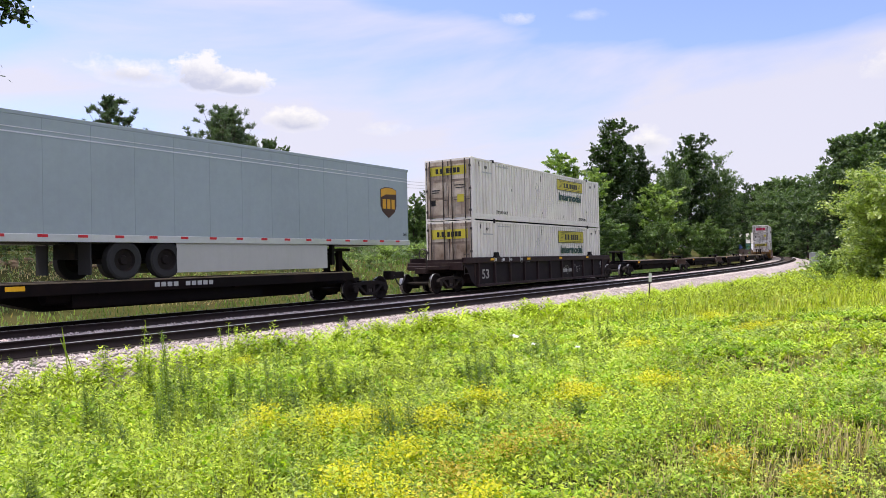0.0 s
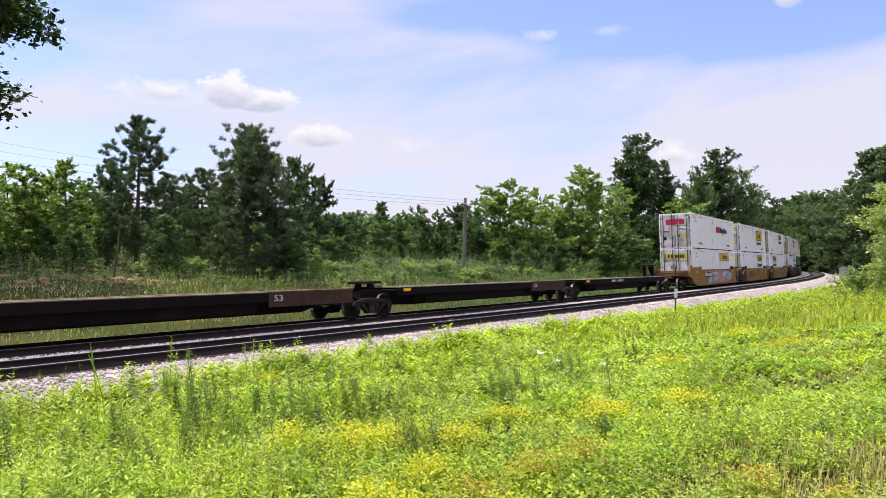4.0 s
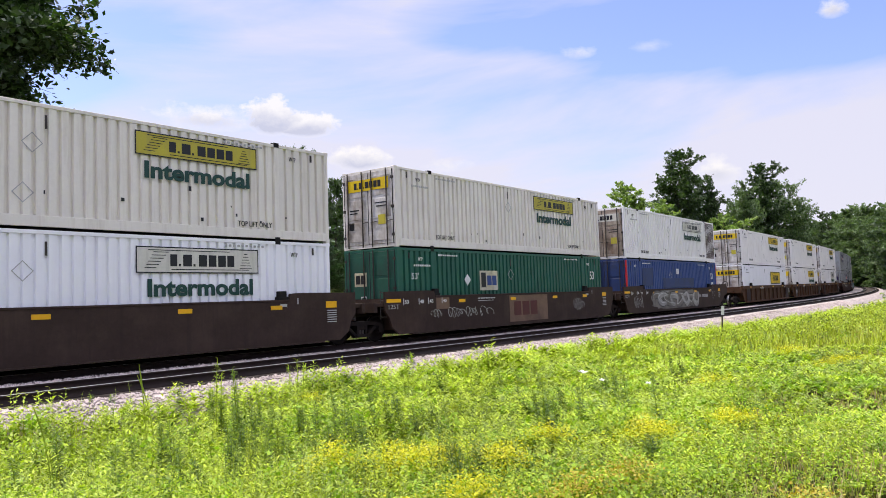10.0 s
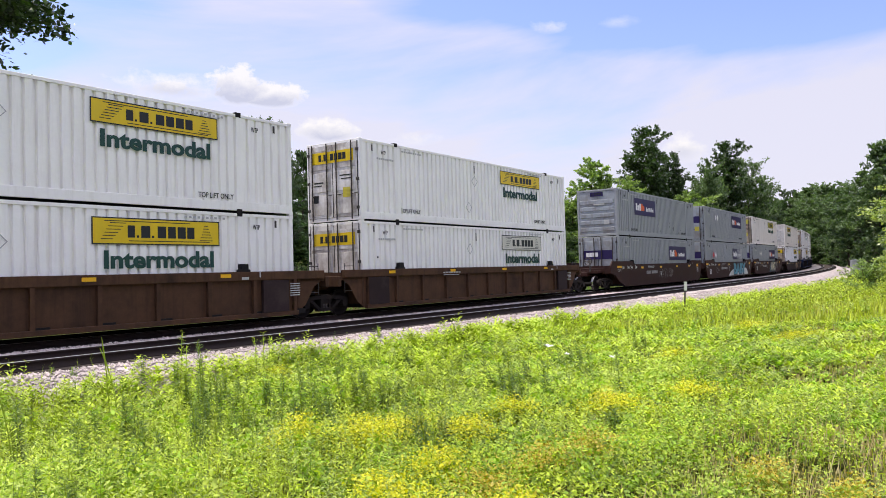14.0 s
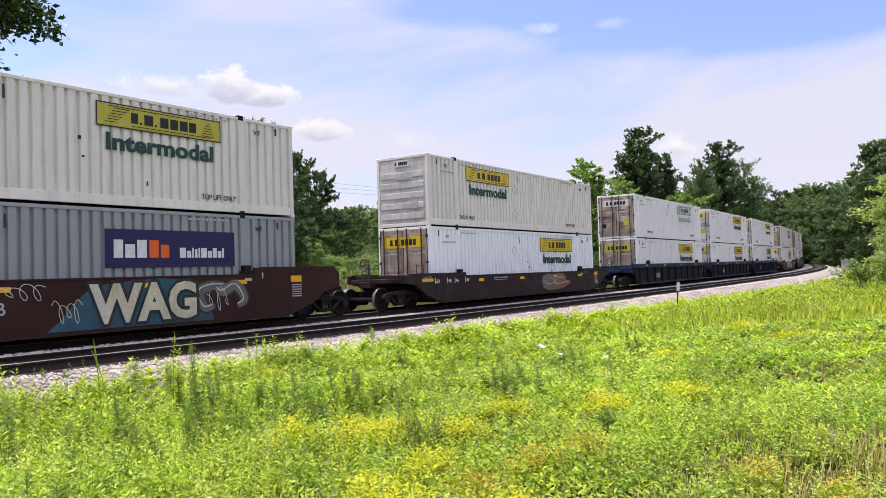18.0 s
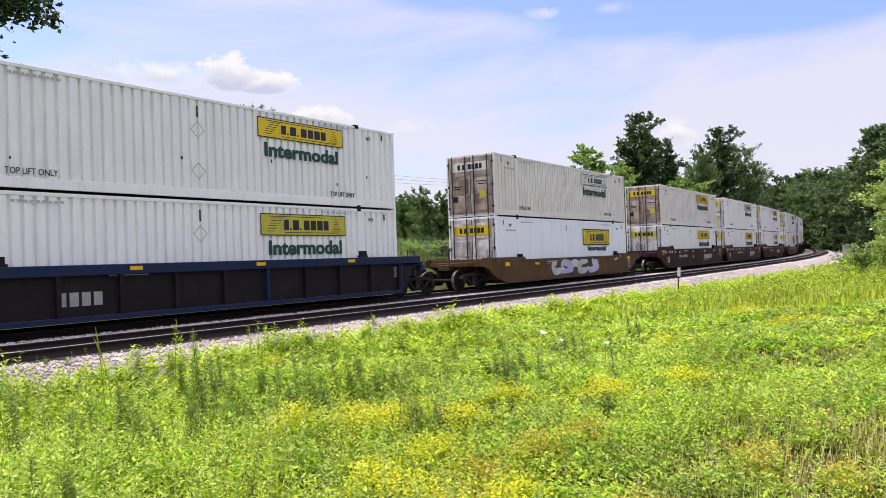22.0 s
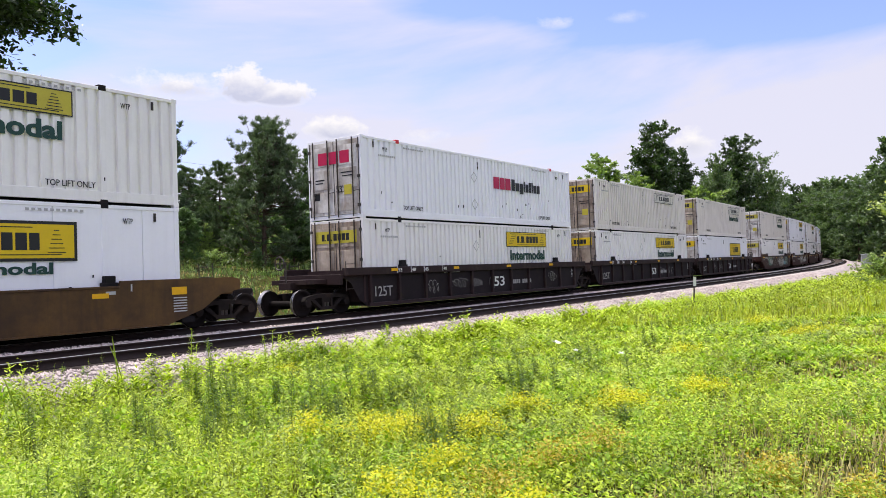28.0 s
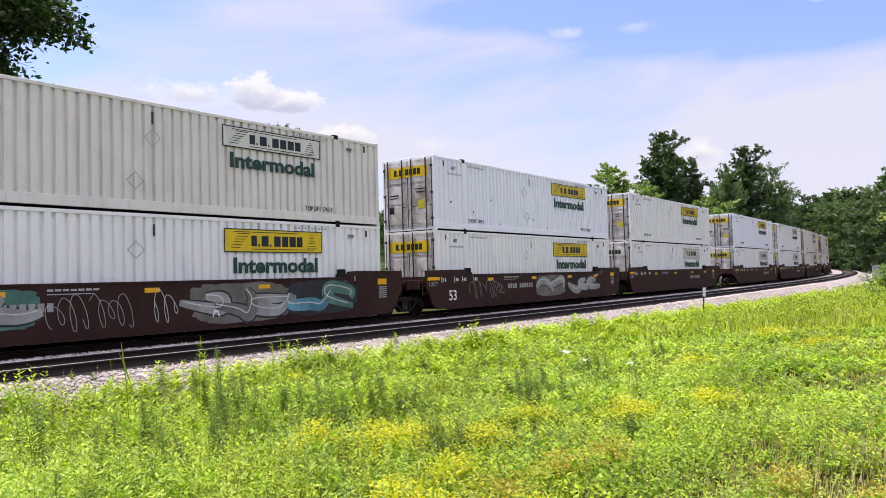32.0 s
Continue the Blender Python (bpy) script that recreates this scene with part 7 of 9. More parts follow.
def spray(car, x0, x1, z0, z1, palette, seed, y=-1.504):
    """Spray-painted forms on a car side: a ragged back cloud, then fat curved strokes with an outline and a pale edge light."""
    rd = random.Random(seed)
    n = max(2, int((x1 - x0) / 0.98))
    w = (x1 - x0) / n
    zc, hh = (z0 + z1) / 2, (z1 - z0)
    if palette[0] != "brown":
        ring = []
        for i in range(40):
            a = 2 * math.pi * i / 40
            k = rd.uniform(0.93, 1.06)
            ring.append((round((x0 + x1) / 2 + math.copysign(abs(math.cos(a)) ** 0.5, math.cos(a)) * (x1 - x0) * 0.53 * k, 3), round(max(0.24, min(1.44, zc + math.copysign(abs(math.sin(a)) ** 0.5, math.sin(a)) * hh * 0.5 * k)), 3)))
        bm = bmesh.new()
        prism(bm, ring, -0.002, 0.0)
        part("painted_cloud", bm, M[palette[0]], car, "ragged spray-painted cloud", Matrix.Translation((0, y, 0)))
    fat = min(0.40, w * 0.40)
    light = bmesh.new()
    for i in range(n):
        # swirls and barbs that run over one another, none of them a letter
        xa, za, tall = x0 + w * i, z0 + fat * 0.5, hh - fat
        turn, way = rd.uniform(0, 6.283), rd.choice((-1, 1))
        ctrl = []
        for k in range(5):
            a = turn + way * k * rd.uniform(0.9, 1.5)
            r_ = rd.uniform(0.3, 0.62) if k < 4 else 0.78
            ctrl.append((xa + w * (0.5 + r_ * 1.15 * math.cos(a)), za + tall * max(0.0, min(1.0, 0.5 + r_ * 0.95 * math.sin(a)))))
        pts = curve_points(ctrl)
        for key, width, depth, label in ((palette[1], fat + 0.12, -0.004, "spray-painted dark outline"), (palette[2 + i % (len(palette) - 2)], fat, -0.009, "fat spray-painted strokes")):
            bm = bmesh.new()
            ribbon(bm, pts, width, depth - 0.0012 * (i % 2), 0.23, 1.46, pointed=True)
            part("painted_form", bm, M[key], car, label, Matrix.Translation((0, y, 0)))
        ribbon(light, [(x - fat * 0.16, z + fat * 0.14) for x, z in pts[1:-1]], 0.035, -0.0145, 0.23, 1.46)
    part("painted_light_mark", light, M["g_pale"], car, "thin pale edge lights of the spray paint", Matrix.Translation((0, y, 0)))


def tag_lines(car, x0, x1, z0, z1, key, seed, y=-1.512):
    """A signature in loose cursive loops."""
    rd = random.Random(seed)
    bm = bmesh.new()
    x = x0
    while x < x1 - 0.3:
        run = min(x1 - x, rd.uniform(0.7, 1.3))
        loops, phase, zc, amp = rd.uniform(2.2, 4.5), rd.uniform(0, 6.283), (z0 + z1) / 2, (z1 - z0) / 2
        ctrl = []
        for i in range(22):
            f = i / 21
            a = phase + 6.283 * loops * f
            ctrl.append((x + run * f + run * 0.16 * math.sin(a), zc + amp * (0.35 + 0.65 * abs(math.sin(3.1 * f + phase))) * math.cos(a + 0.5)))
        ribbon(bm, curve_points(ctrl, 3), 0.016, 0.0)
        x += run + rd.uniform(0.05, 0.35)
    part("painted_scrawl", bm, M[key], car, "thin spray-painted strokes", Matrix.Translation((0, y, 0)))


def well_end(car, x, direction, paint, kind):
    """Platform, bulkhead, ladder, hand brake and coupler shank over one end of a well car. x: container end, direction: -1 leading, +1 trailing."""
    d = direction
    X = lambda a: x + d * a
    sx = lambda a, b: (min(X(a), X(b)), max(X(a), X(b)))
    part("bulkhead", simple("bulkhead", [(*sx(0.06, 0.16), -1.40, 1.40, 0.35, 1.20 if kind == "low" else 1.45)], M[paint]), None, car)
    part("end_platform", simple("end_platform", [(*sx(0.16, 1.35), -1.38, 1.38, 1.18, 1.30), (*sx(1.35, 2.3), -0.85, 0.85, 1.02, 1.18), (*sx(0.16, 2.5), -0.28, 0.28, 0.86, 1.10)], M["goldworn" if paint == "gold" else paint], 0.012), None, car)
    part("cross_beam", simple("cross_beam", [(*sx(1.25, 1.4), -1.45, 1.45, 0.98, 1.32)], M["goldworn" if paint == "gold" else paint], 0.01), None, car)
    for sy in (-1, 1):
        bm = bmesh.new()
        for a in (0.55, 1.0):
            tube(bm, (X(a), sy * 1.36, 0.75), (X(a), sy * 1.36, 1.75), 0.016, n=5)
        for k in range(4):
            tube(bm, (X(0.55), sy * 1.36, 0.82 + 0.28 * k), (X(1.0), sy * 1.36, 0.82 + 0.28 * k), 0.014, n=5)
        part("ladder", mesh_of("ladder", bm, M["rod"]), None, car, "steel grab ladder")


def lead_gear(car):
    bm = lathe(bmesh.new(), [(-0.02, 0.20), (0.0, 0.235), (0.02, 0.20), (0.0, 0.18), (-0.02, 0.20)], 16, "x")
    for k in range(3):
        a = 2 * math.pi * k / 3
        tube(bm, (0, 0, 0), (0, math.cos(a) * 0.19, math.sin(a) * 0.19), 0.014, n=5)
    tube(bm, (0, 0, 0), (0.25, 0, 0), 0.02, n=6)
    tube(bm, (0.25, 0, 0.05), (0.25, 0, -0.6), 0.035, n=6)
    part("hand_brake", mesh_of("hand_brake", bm, M["rod"]), None, car, "hand brake wheel on a post", Matrix.Translation((-1.75, -0.75, 1.72)))
    bm = boxes((-3.1, -2.3, -0.14, 0.14, 0.72, 1.0), (-3.35, -3.05, -0.2, 0.2, 0.68, 1.04))
    part("coupler", mesh_of("coupler", bevelled(bm, 0.03), M["cast"]), None, car, "steel knuckle coupler")
    bm = bmesh.new()
    for k in range(7):
        a, b = k / 7, (k + 1) / 7
        tube(bm, (-2.5 - a * 0.8, -0.35, 0.85 - 0.42 * math.sin(math.pi * a)), (-2.5 - b * 0.8, -0.35, 0.85 - 0.42 * math.sin(math.pi * b)), 0.028, n=6)
    part("air_hose", mesh_of("air_hose", bm, M["seal"]), None, car, "black rubber air hose")


PAINT_WORDS = {"gold": "mustard-brown", "goldworn": "grimy mustard-brown", "brown": "dark rust-brown", "ribbrown": "weathered brown", "maroon": "dark maroon", "drab": "faded drab-brown", "dark": "sooty black-brown", "blueblack": "dark blue"}


def well_car(kind, paint, first, last, seed=0, figure=None, dark_post=False, number_x=10.35):
    """One unit of a double-stack well car; x = 0 at its leading truck."""
    rd = random.Random(seed)
    car = tagged(new("well_car"), f"{PAINT_WORDS[paint]} {'ribbed' if kind == 'rib' else 'low-sided' if kind == 'low' else 'smooth-sided'} steel well car carrying two stacked containers", "rail car", group="well cars of the train")
    O = 1.615
    P = M[paint]
    low = kind == "low"
    drop = 0.27 if low else 0.0
    if low:
        kind = "smooth"
    for sy in (-1, 1):
        yo = sy * 1.5
        if kind == "smooth":
            # outer ends of a set rise over the truck; ends between units are short and upright
            tail = [(15.7, 0.20), (16.7, 0.52), (17.3, 0.90), (17.95, 1.02), (17.95, 1.45), (17.7, 1.70)] if last else [(16.35, 0.20), (16.72, 0.45), (16.86, 0.80), (17.05, 1.02), (17.05, 1.68)]
            nose = [(-1.55, 1.70), (-1.8, 1.45), (-1.8, 1.02), (-1.15, 0.90), (-0.55, 0.52), (0.45, 0.20)] if first else [(-0.9, 1.68), (-0.9, 1.02), (-0.71, 0.80), (-0.57, 0.45), (-0.2, 0.20)]
            outline = tail + [(14.75, 1.70), (14.35, 1.68), (14.3, 1.48), (1.85, 1.48), (1.8, 1.68), (1.4, 1.70)] + nose
            if low:
                outline = [(a + (0.5 if 1.3 < a < 2.0 else 0.0), min(b, 1.36) if b > 1.5 else b - drop if b == 1.48 else min(b, 1.30)) for a, b in outline]
            key = ("wellside", paint, sy, first, last, low)
            side = part("side_sill", cached(key, lambda: mesh_of("side_sill", prism(bmesh.new(), outline, min(yo, yo - sy * 0.09), max(yo, yo - sy * 0.09)), P)), None, car, m=Matrix.Translation((O, 0, 0)))
            part("sill_flange", simple("sill_flange", [(0.5, 15.65, min(yo + sy * 0.03, yo - sy * 0.2), max(yo + sy * 0.03, yo - sy * 0.2), 0.165, 0.205)], P), None, side)
            part("top_chord", simple("top_chord", [(1.85, 14.3, min(yo + sy * 0.02, yo - sy * 0.12), max(yo + sy * 0.02, yo - sy * 0.12), 1.45 - drop, 1.505 - drop)], P, 0.008), None, side)
            for end_, a, b, lo in ((not first, -0.895, 1.45, -0.2), (not last, 15.33, 17.045, 16.35)):
                if end_ and paint == "gold":
                    o2 = [(1.45, 0.23), (1.45, 1.67), (-0.89, 1.67), (-0.89, 1.03), (-0.70, 0.82), (-0.55, 0.47), (-0.17, 0.23)] if a < 0 else [(15.33, 0.23), (16.32, 0.23), (16.70, 0.47), (16.85, 0.82), (17.04, 1.03), (17.04, 1.67), (15.33, 1.67)]
                    part("data_panel", mesh_of("data_panel", prism(bmesh.new(), o2, min(yo, yo + sy * 0.003), max(yo, yo + sy * 0.003)), M["endblack"]), None, side, "black painted end panel with data marks")
        else:
            outline = [(0.0, 0.20), (16.15, 0.20), (16.55, 0.45), (16.95, 1.02), (17.3, 1.22), (17.3, 1.52), (-1.15, 1.52), (-1.15, 1.22), (-0.8, 1.02), (-0.4, 0.45)]
            key = ("ribside", paint, sy)
            side = part("side_panel", cached(key, lambda: mesh_of("side_panel", prism(bmesh.new(), outline, min(sy * 1.34, sy * 1.38), max(sy * 1.34, sy * 1.38)), M["panelblack"] if paint in ("blueblack", "dark") else P)), None, car, m=Matrix.Translation((O, 0, 0)))
            part("top_chord", simple("top_chord", [(-1.15, 17.3, min(yo, yo - sy * 0.17), max(yo, yo - sy * 0.17), 1.27, 1.53)], P, 0.015), None, side)
            part("bottom_chord", simple("bottom_chord", [(0.0, 16.15, min(yo, yo - sy * 0.14), max(yo, yo - sy * 0.14), 0.17, 0.30)], P, 0.012), None, side)
            for k in range(11):
                xx = 0.12 + k * 1.591
                part("rib", simple("rib", [(-0.055, 0.055, min(yo - sy * 0.012, sy * 1.38), max(yo - sy * 0.012, sy * 1.38), 0.30, 1.27)], M["panelblack"] if paint == "blueblack" and k != 6 else P), None, side, m=Matrix.Translation((xx, 0, 0)))
            if dark_post:
                for a, b in ((14.75, 15.75), (0.1, 1.2)):
                    part("data_panel", simple("data_panel", [(a, b, min(yo, sy * 1.39), max(yo, sy * 1.39), 0.31, 1.26)], M["dark"]), None, side, "black painted data panel")
        for px in (2.0, 14.1):
            part("stacking_guide", simple("guide", [(-0.14, 0.14, min(yo - sy * 0.03, yo - sy * 0.2), max(yo - sy * 0.03, yo - sy * 0.2), 1.46, 1.76), (-0.2, 0.2, min(yo - sy * 0.02, yo - sy * 0.2), max(yo - sy * 0.02, yo - sy * 0.2), 1.42, 1.60)], M["black"], 0.02), None, car, "black container guide", Matrix.Translation((O + px, 0, -drop)))
    part("floor_grid", simple("floor_grid", [(O + 0.1 + 1.6 * k, O + 0.5 + 1.6 * k, -1.42, 1.42, 0.2, 0.352) for k in range(11)], M["black"]), None, car)
    well_end(car, O, -1, paint, "low" if low else kind)
    well_end(car, O + CL, 1, paint, "low" if low else kind)
    add_truck(car, 0.0)
    if last:
        add_truck(car, 19.38)
    if first:
        lead_gear(car)
    # markings on the viewer's side
    y = -1.504 if kind == "smooth" else -1.384
    tape = [(O + a, O + a + 0.42, 1.22, 1.34) for a in ((3.3, 7.0, 10.6, 13.6) if kind == "smooth" else ())]
    tape += [(O + a, O + a + 0.36, 1.37, 1.47) for a in ((1.2, 5.1, 9.2, 13.2) if kind == "rib" else ())]
    yt = -1.508
    if kind == "smooth":
        tape += [(O - 0.85, O - 0.1, 1.30, 1.42) if paint in ("brown", "maroon", "dark", "drab") else (O + 0.35, O + 0.75, 1.22, 1.40), (O + 15.75, O + 16.2, 1.22, 1.42)]
    for x0, x1, z0, z1 in tape:
        part("reflector", bars([(0.0, round(x1 - x0, 2), 0.0, round(z1 - z0, 2))], M["reflector"], 0.004), None, car, "yellow reflective strip", Matrix.Translation((x0, yt, z0 - drop)))
    ink = M["whiteink"] if paint in ("maroon", "brown", "dark", "blueblack") else M["greyink"]
    num = [(O + number_x + 0.20 * i, O + number_x + 0.14 + 0.20 * i, 0.86, 1.06) for i in range(11) if i != 4] if number_x else []
    if kind == "smooth":
        if paint == "gold" and num:
            part("number_panel", bars([(round(O + number_x - 0.15, 3), round(O + number_x + 2.6, 3), 0.88, 1.26)], M["dark"], 0.003), None, car, "black panel with white number bars", Matrix.Translation((0, y, 0)))
            num = [(a, b, c + 0.09, d + 0.12) for a, b, c, d in num]
        if num:
            part("number_mark", bars([tuple(round(q, 3) for q in r) for r in num], M["whiteink" if paint == "gold" else "chalk"], 0.006), None, car, "plain bars of the car number", Matrix.Translation((0, y, 0)))
    else:
        big = paint == "blueblack"
        num = [(O + 3.3 + 0.30 * i, O + 3.52 + 0.30 * i, 0.55, 0.88) for i in range(4)] if big else [(O + 9.9 + 0.17 * i, O + 10.03 + 0.17 * i, 0.62, 0.80) for i in range(10) if i != 4]
        if paint != "ribbrown":
            part("number_mark", bars([tuple(round(q, 3) for q in r) for r in num], M["chalk"], 0.006), None, car, m=Matrix.Translation((0, y, 0)))
    if figure:
        text, fx, fz, fw, fh = figure
        part("lettering", word(text, fw, fh, M["chalk"] if kind == "rib" and fx < 3.0 and text == "53" else ink, 0.01), None, car, "pale stencilled figures", Matrix.Translation((O + fx, (-1.503 if dark_post else y) - 0.003, fz)))
    if paint == "gold" and not first:
        part("lettering", word("125T", 0.72, 0.26, M["whiteink"], 0.004), None, car, "white stencilled figures", Matrix.Translation((O - 0.6, y - 0.006, 0.98)))
    if paint == "gold" and not last:
        part("lettering", word("53", 0.2, 0.12, M["whiteink"], 0.004), None, car, "white stencilled figures", Matrix.Translation((O + 16.22, y - 0.006, 1.44)))
        part("lettering", word("48", 0.2, 0.12, M["whiteink"], 0.004), None, car, "white stencilled figures", Matrix.Translation((O + 15.5, y - 0.006, 1.44)))
        part("index_mark", bars([(O + 15.78, O + 15.82, 1.36, 1.58), (O + 16.45, O + 16.49, 1.36, 1.58), (O + 16.62, O + 16.78, 1.38, 1.56)], M["whiteink"], 0.005), None, car, m=Matrix.Translation((0, y - 0.004, 0)))
        part("hand_post", cached(("handpost",), lambda: mesh_of("hand_post", tube(tube(bmesh.new(), (0, 0, 1.1), (0, 0, 2.55), 0.03, n=8), (0.75, 0, 1.1), (0.75, 0, 2.5), 0.03, n=8), M["rod"])), None, car, "pair of upright steel posts", Matrix.Translation((O + 16.95, -0.9, 0)))
    if paint in ("brown", "maroon", "dark", "drab"):
        yg, zg = (y - 0.003, 1.24 - drop) if kind == "smooth" else (-1.503, 1.34)
        spots = [O + a for a in ((0.1, 0.95, 1.5, 2.3) if kind == "smooth" else (1.6, 2.4, 3.2, 4.4))]
        for gx, text in zip(spots, ("53", "48", "45", "40")):
            part("lettering", word(text, 0.21, 0.13, M["whiteink"], 0.004), None, car, m=Matrix.Translation((gx, yg, zg)))
        part("index_mark", bars([(round(gx - 0.07, 3), round(gx - 0.04, 3), -0.04, 0.19) for gx in spots], M["whiteink"], 0.004), None, car, m=Matrix.Translation((0, yg, zg)))
        if not (figure and (figure[0] == "125T" or (kind == "rib" and figure[1] < 3.0))):
            big = kind == "rib"
            part("lettering", word("125T", 0.95 if big else 0.55, 0.36 if big else 0.15, M["chalk"], 0.004), None, car, "pale stencilled figures", Matrix.Translation((O + (0.42 if big else -0.75), -1.39 if big else y - 0.003, 0.5 if big else 1.08)))
    data = [(O + 15.8, O + 16.2, 1.12 - 0.07 * i, 1.15 - 0.07 * i) for i in range(6)]
    data += [(O + 14.6, O + 14.64, 1.36, 1.54), (O + 13.95, O + 14.2, 1.3, 1.38)] + [(O + 4.6 + 0.18 * i, O + 4.74 + 0.18 * i, 1.32, 1.37) for i in range(7)] + [(O + 4.6, O + 5.7, 1.24, 1.26)]
    part("data_mark", bars([tuple(round(q, 3) for q in r) for r in data], M["greyink"], 0.005), None, car, m=Matrix.Translation((0, y - (0.119 if kind == "rib" and dark_post else 0), -drop)))
    return car


def spine_unit(pitch, seed, hitch=True, ochre=True, last=False, raised=False, folded=False):
    """One empty unit of an articulated spine car; x = 0 at its leading truck."""
    car = tagged(new("spine_car"), "empty rusty black spine car unit with a folded trailer hitch", "rail car", group="spine cars of the train")
    a, b = 0.9, pitch - 0.9
    o = [(0.2, 0.98), (pitch - 0.2, 0.98), (pitch - 0.2, 0.72), (b - 1.0, 0.62), (b - 2.0, 0.36), (a + 2.0, 0.36), (a + 1.0, 0.62), (0.2, 0.72)]
    part("centre_sill", mesh_of("centre_sill", prism(bmesh.new(), o, -0.38, 0.38), M["spine"]), None, car)
    for sy in (-1, 1):
        yo = sy * 1.30
        part("side_beam", simple("side_beam", [(1.3, pitch - 1.35, min(yo, yo - sy * 0.12), max(yo, yo - sy * 0.12), 0.78, 1.06)], M["spine"], 0.012), None, car)
        part("side_skirt", simple("side_skirt", [(3.2, pitch - 5.5, min(sy * 0.42, sy * 1.1), max(sy * 0.42, sy * 1.1), 0.45, 0.80)], M["spine"]), None, car)
        part("deck_strip", simple("deck_strip", [(1.3, pitch - 1.35, min(yo, yo - sy * 0.75), max(yo, yo - sy * 0.75), 1.062, 1.095)], M["deck"], 0.008), None, car, "worn ochre steel deck")
        if ochre:
            part("end_panel", simple("end_panel", [(pitch - 5.2, pitch - 1.4, min(yo + sy * 0.02, yo - sy * 0.05), max(yo + sy * 0.02, yo - sy * 0.05), 0.62, 1.1)], M["spinebrown"], 0.01), None, car, "faded ochre side panel")
    part("cross_frame", simple("cross_frame", [(1.6 + k * 2.2, 1.8 + k * 2.2, -1.25, 1.25, 0.75, 0.95) for k in range(int((pitch - 3) / 2.2))], M["spine"]), None, car)
    part("reservoir", cached(("reservoir",), lambda: mesh_of("reservoir", tube(bmesh.new(), (0, 0, 0), (1.5, 0, 0), 0.19, n=14), M["spine"])), None, car, "cylindrical air reservoir", Matrix.Translation((2.6, -0.85, 0.72)))
    if hitch:
        top = 1.95 if raised else 1.34 if folded else 1.8
        bm = boxes((-0.15, 0.15, -0.42, 0.42, 1.0, 1.12), (-0.12, 0.12, -0.38, -0.22, 1.1, top - 0.1), (-0.12, 0.12, 0.22, 0.38, 1.1, top - 0.1))
        prism(bm, [(0.9, 1.1), (1.05, 1.1), (0.2, top - 0.15), (0.05, top - 0.15)], -0.1, 0.1)
        h = part("hitch", mesh_of("hitch", bevelled(bm, 0.015), M["spine"]), None, car, "black trailer hitch stand", Matrix.Translation((pitch - 0.9 if raised else 0.75, 0, 0)))
        part("hitch_plate", simple("hitch_plate", [(-0.45, 0.5, -0.45, 0.45, top - 0.1, top)], M["black"], 0.02), None, h)
    if ochre:
        x0 = pitch - 3.9
        part("wordmark", bars([(round(x0 + 0.36 * i, 3), round(x0 + 0.36 * i + 0.24, 3), 0.74, 1.0) for i in range(3)], M["brown"], 0.004), None, car, m=Matrix.Translation((0, -1.322, 0)))
        part("lettering", word("53", 0.36, 0.19, M["greyink"], 0.006), None, car, "white stencilled figure", Matrix.Translation((pitch - 5.0, -1.324, 0.80)))
    if not ochre:
        part("number_mark", bars([(round(5.4 + 0.2 * i, 3), round(5.55 + 0.2 * i, 3), 0.88, 1.0) for i in range(10) if i != 4], M["greyink"], 0.004), None, car, m=Matrix.Translation((0, -1.302, 0)))
    for a_ in (1.5,):
        part("reflector", bars([(0.0, 0.45, 0.0, 0.11)], M["reflector"], 0.004), None, car, "yellow reflective strip", Matrix.Translation((a_, -1.304, 0.92)))
    add_truck(car, 0.0)
    if last:
        add_truck(car, pitch)
    return car


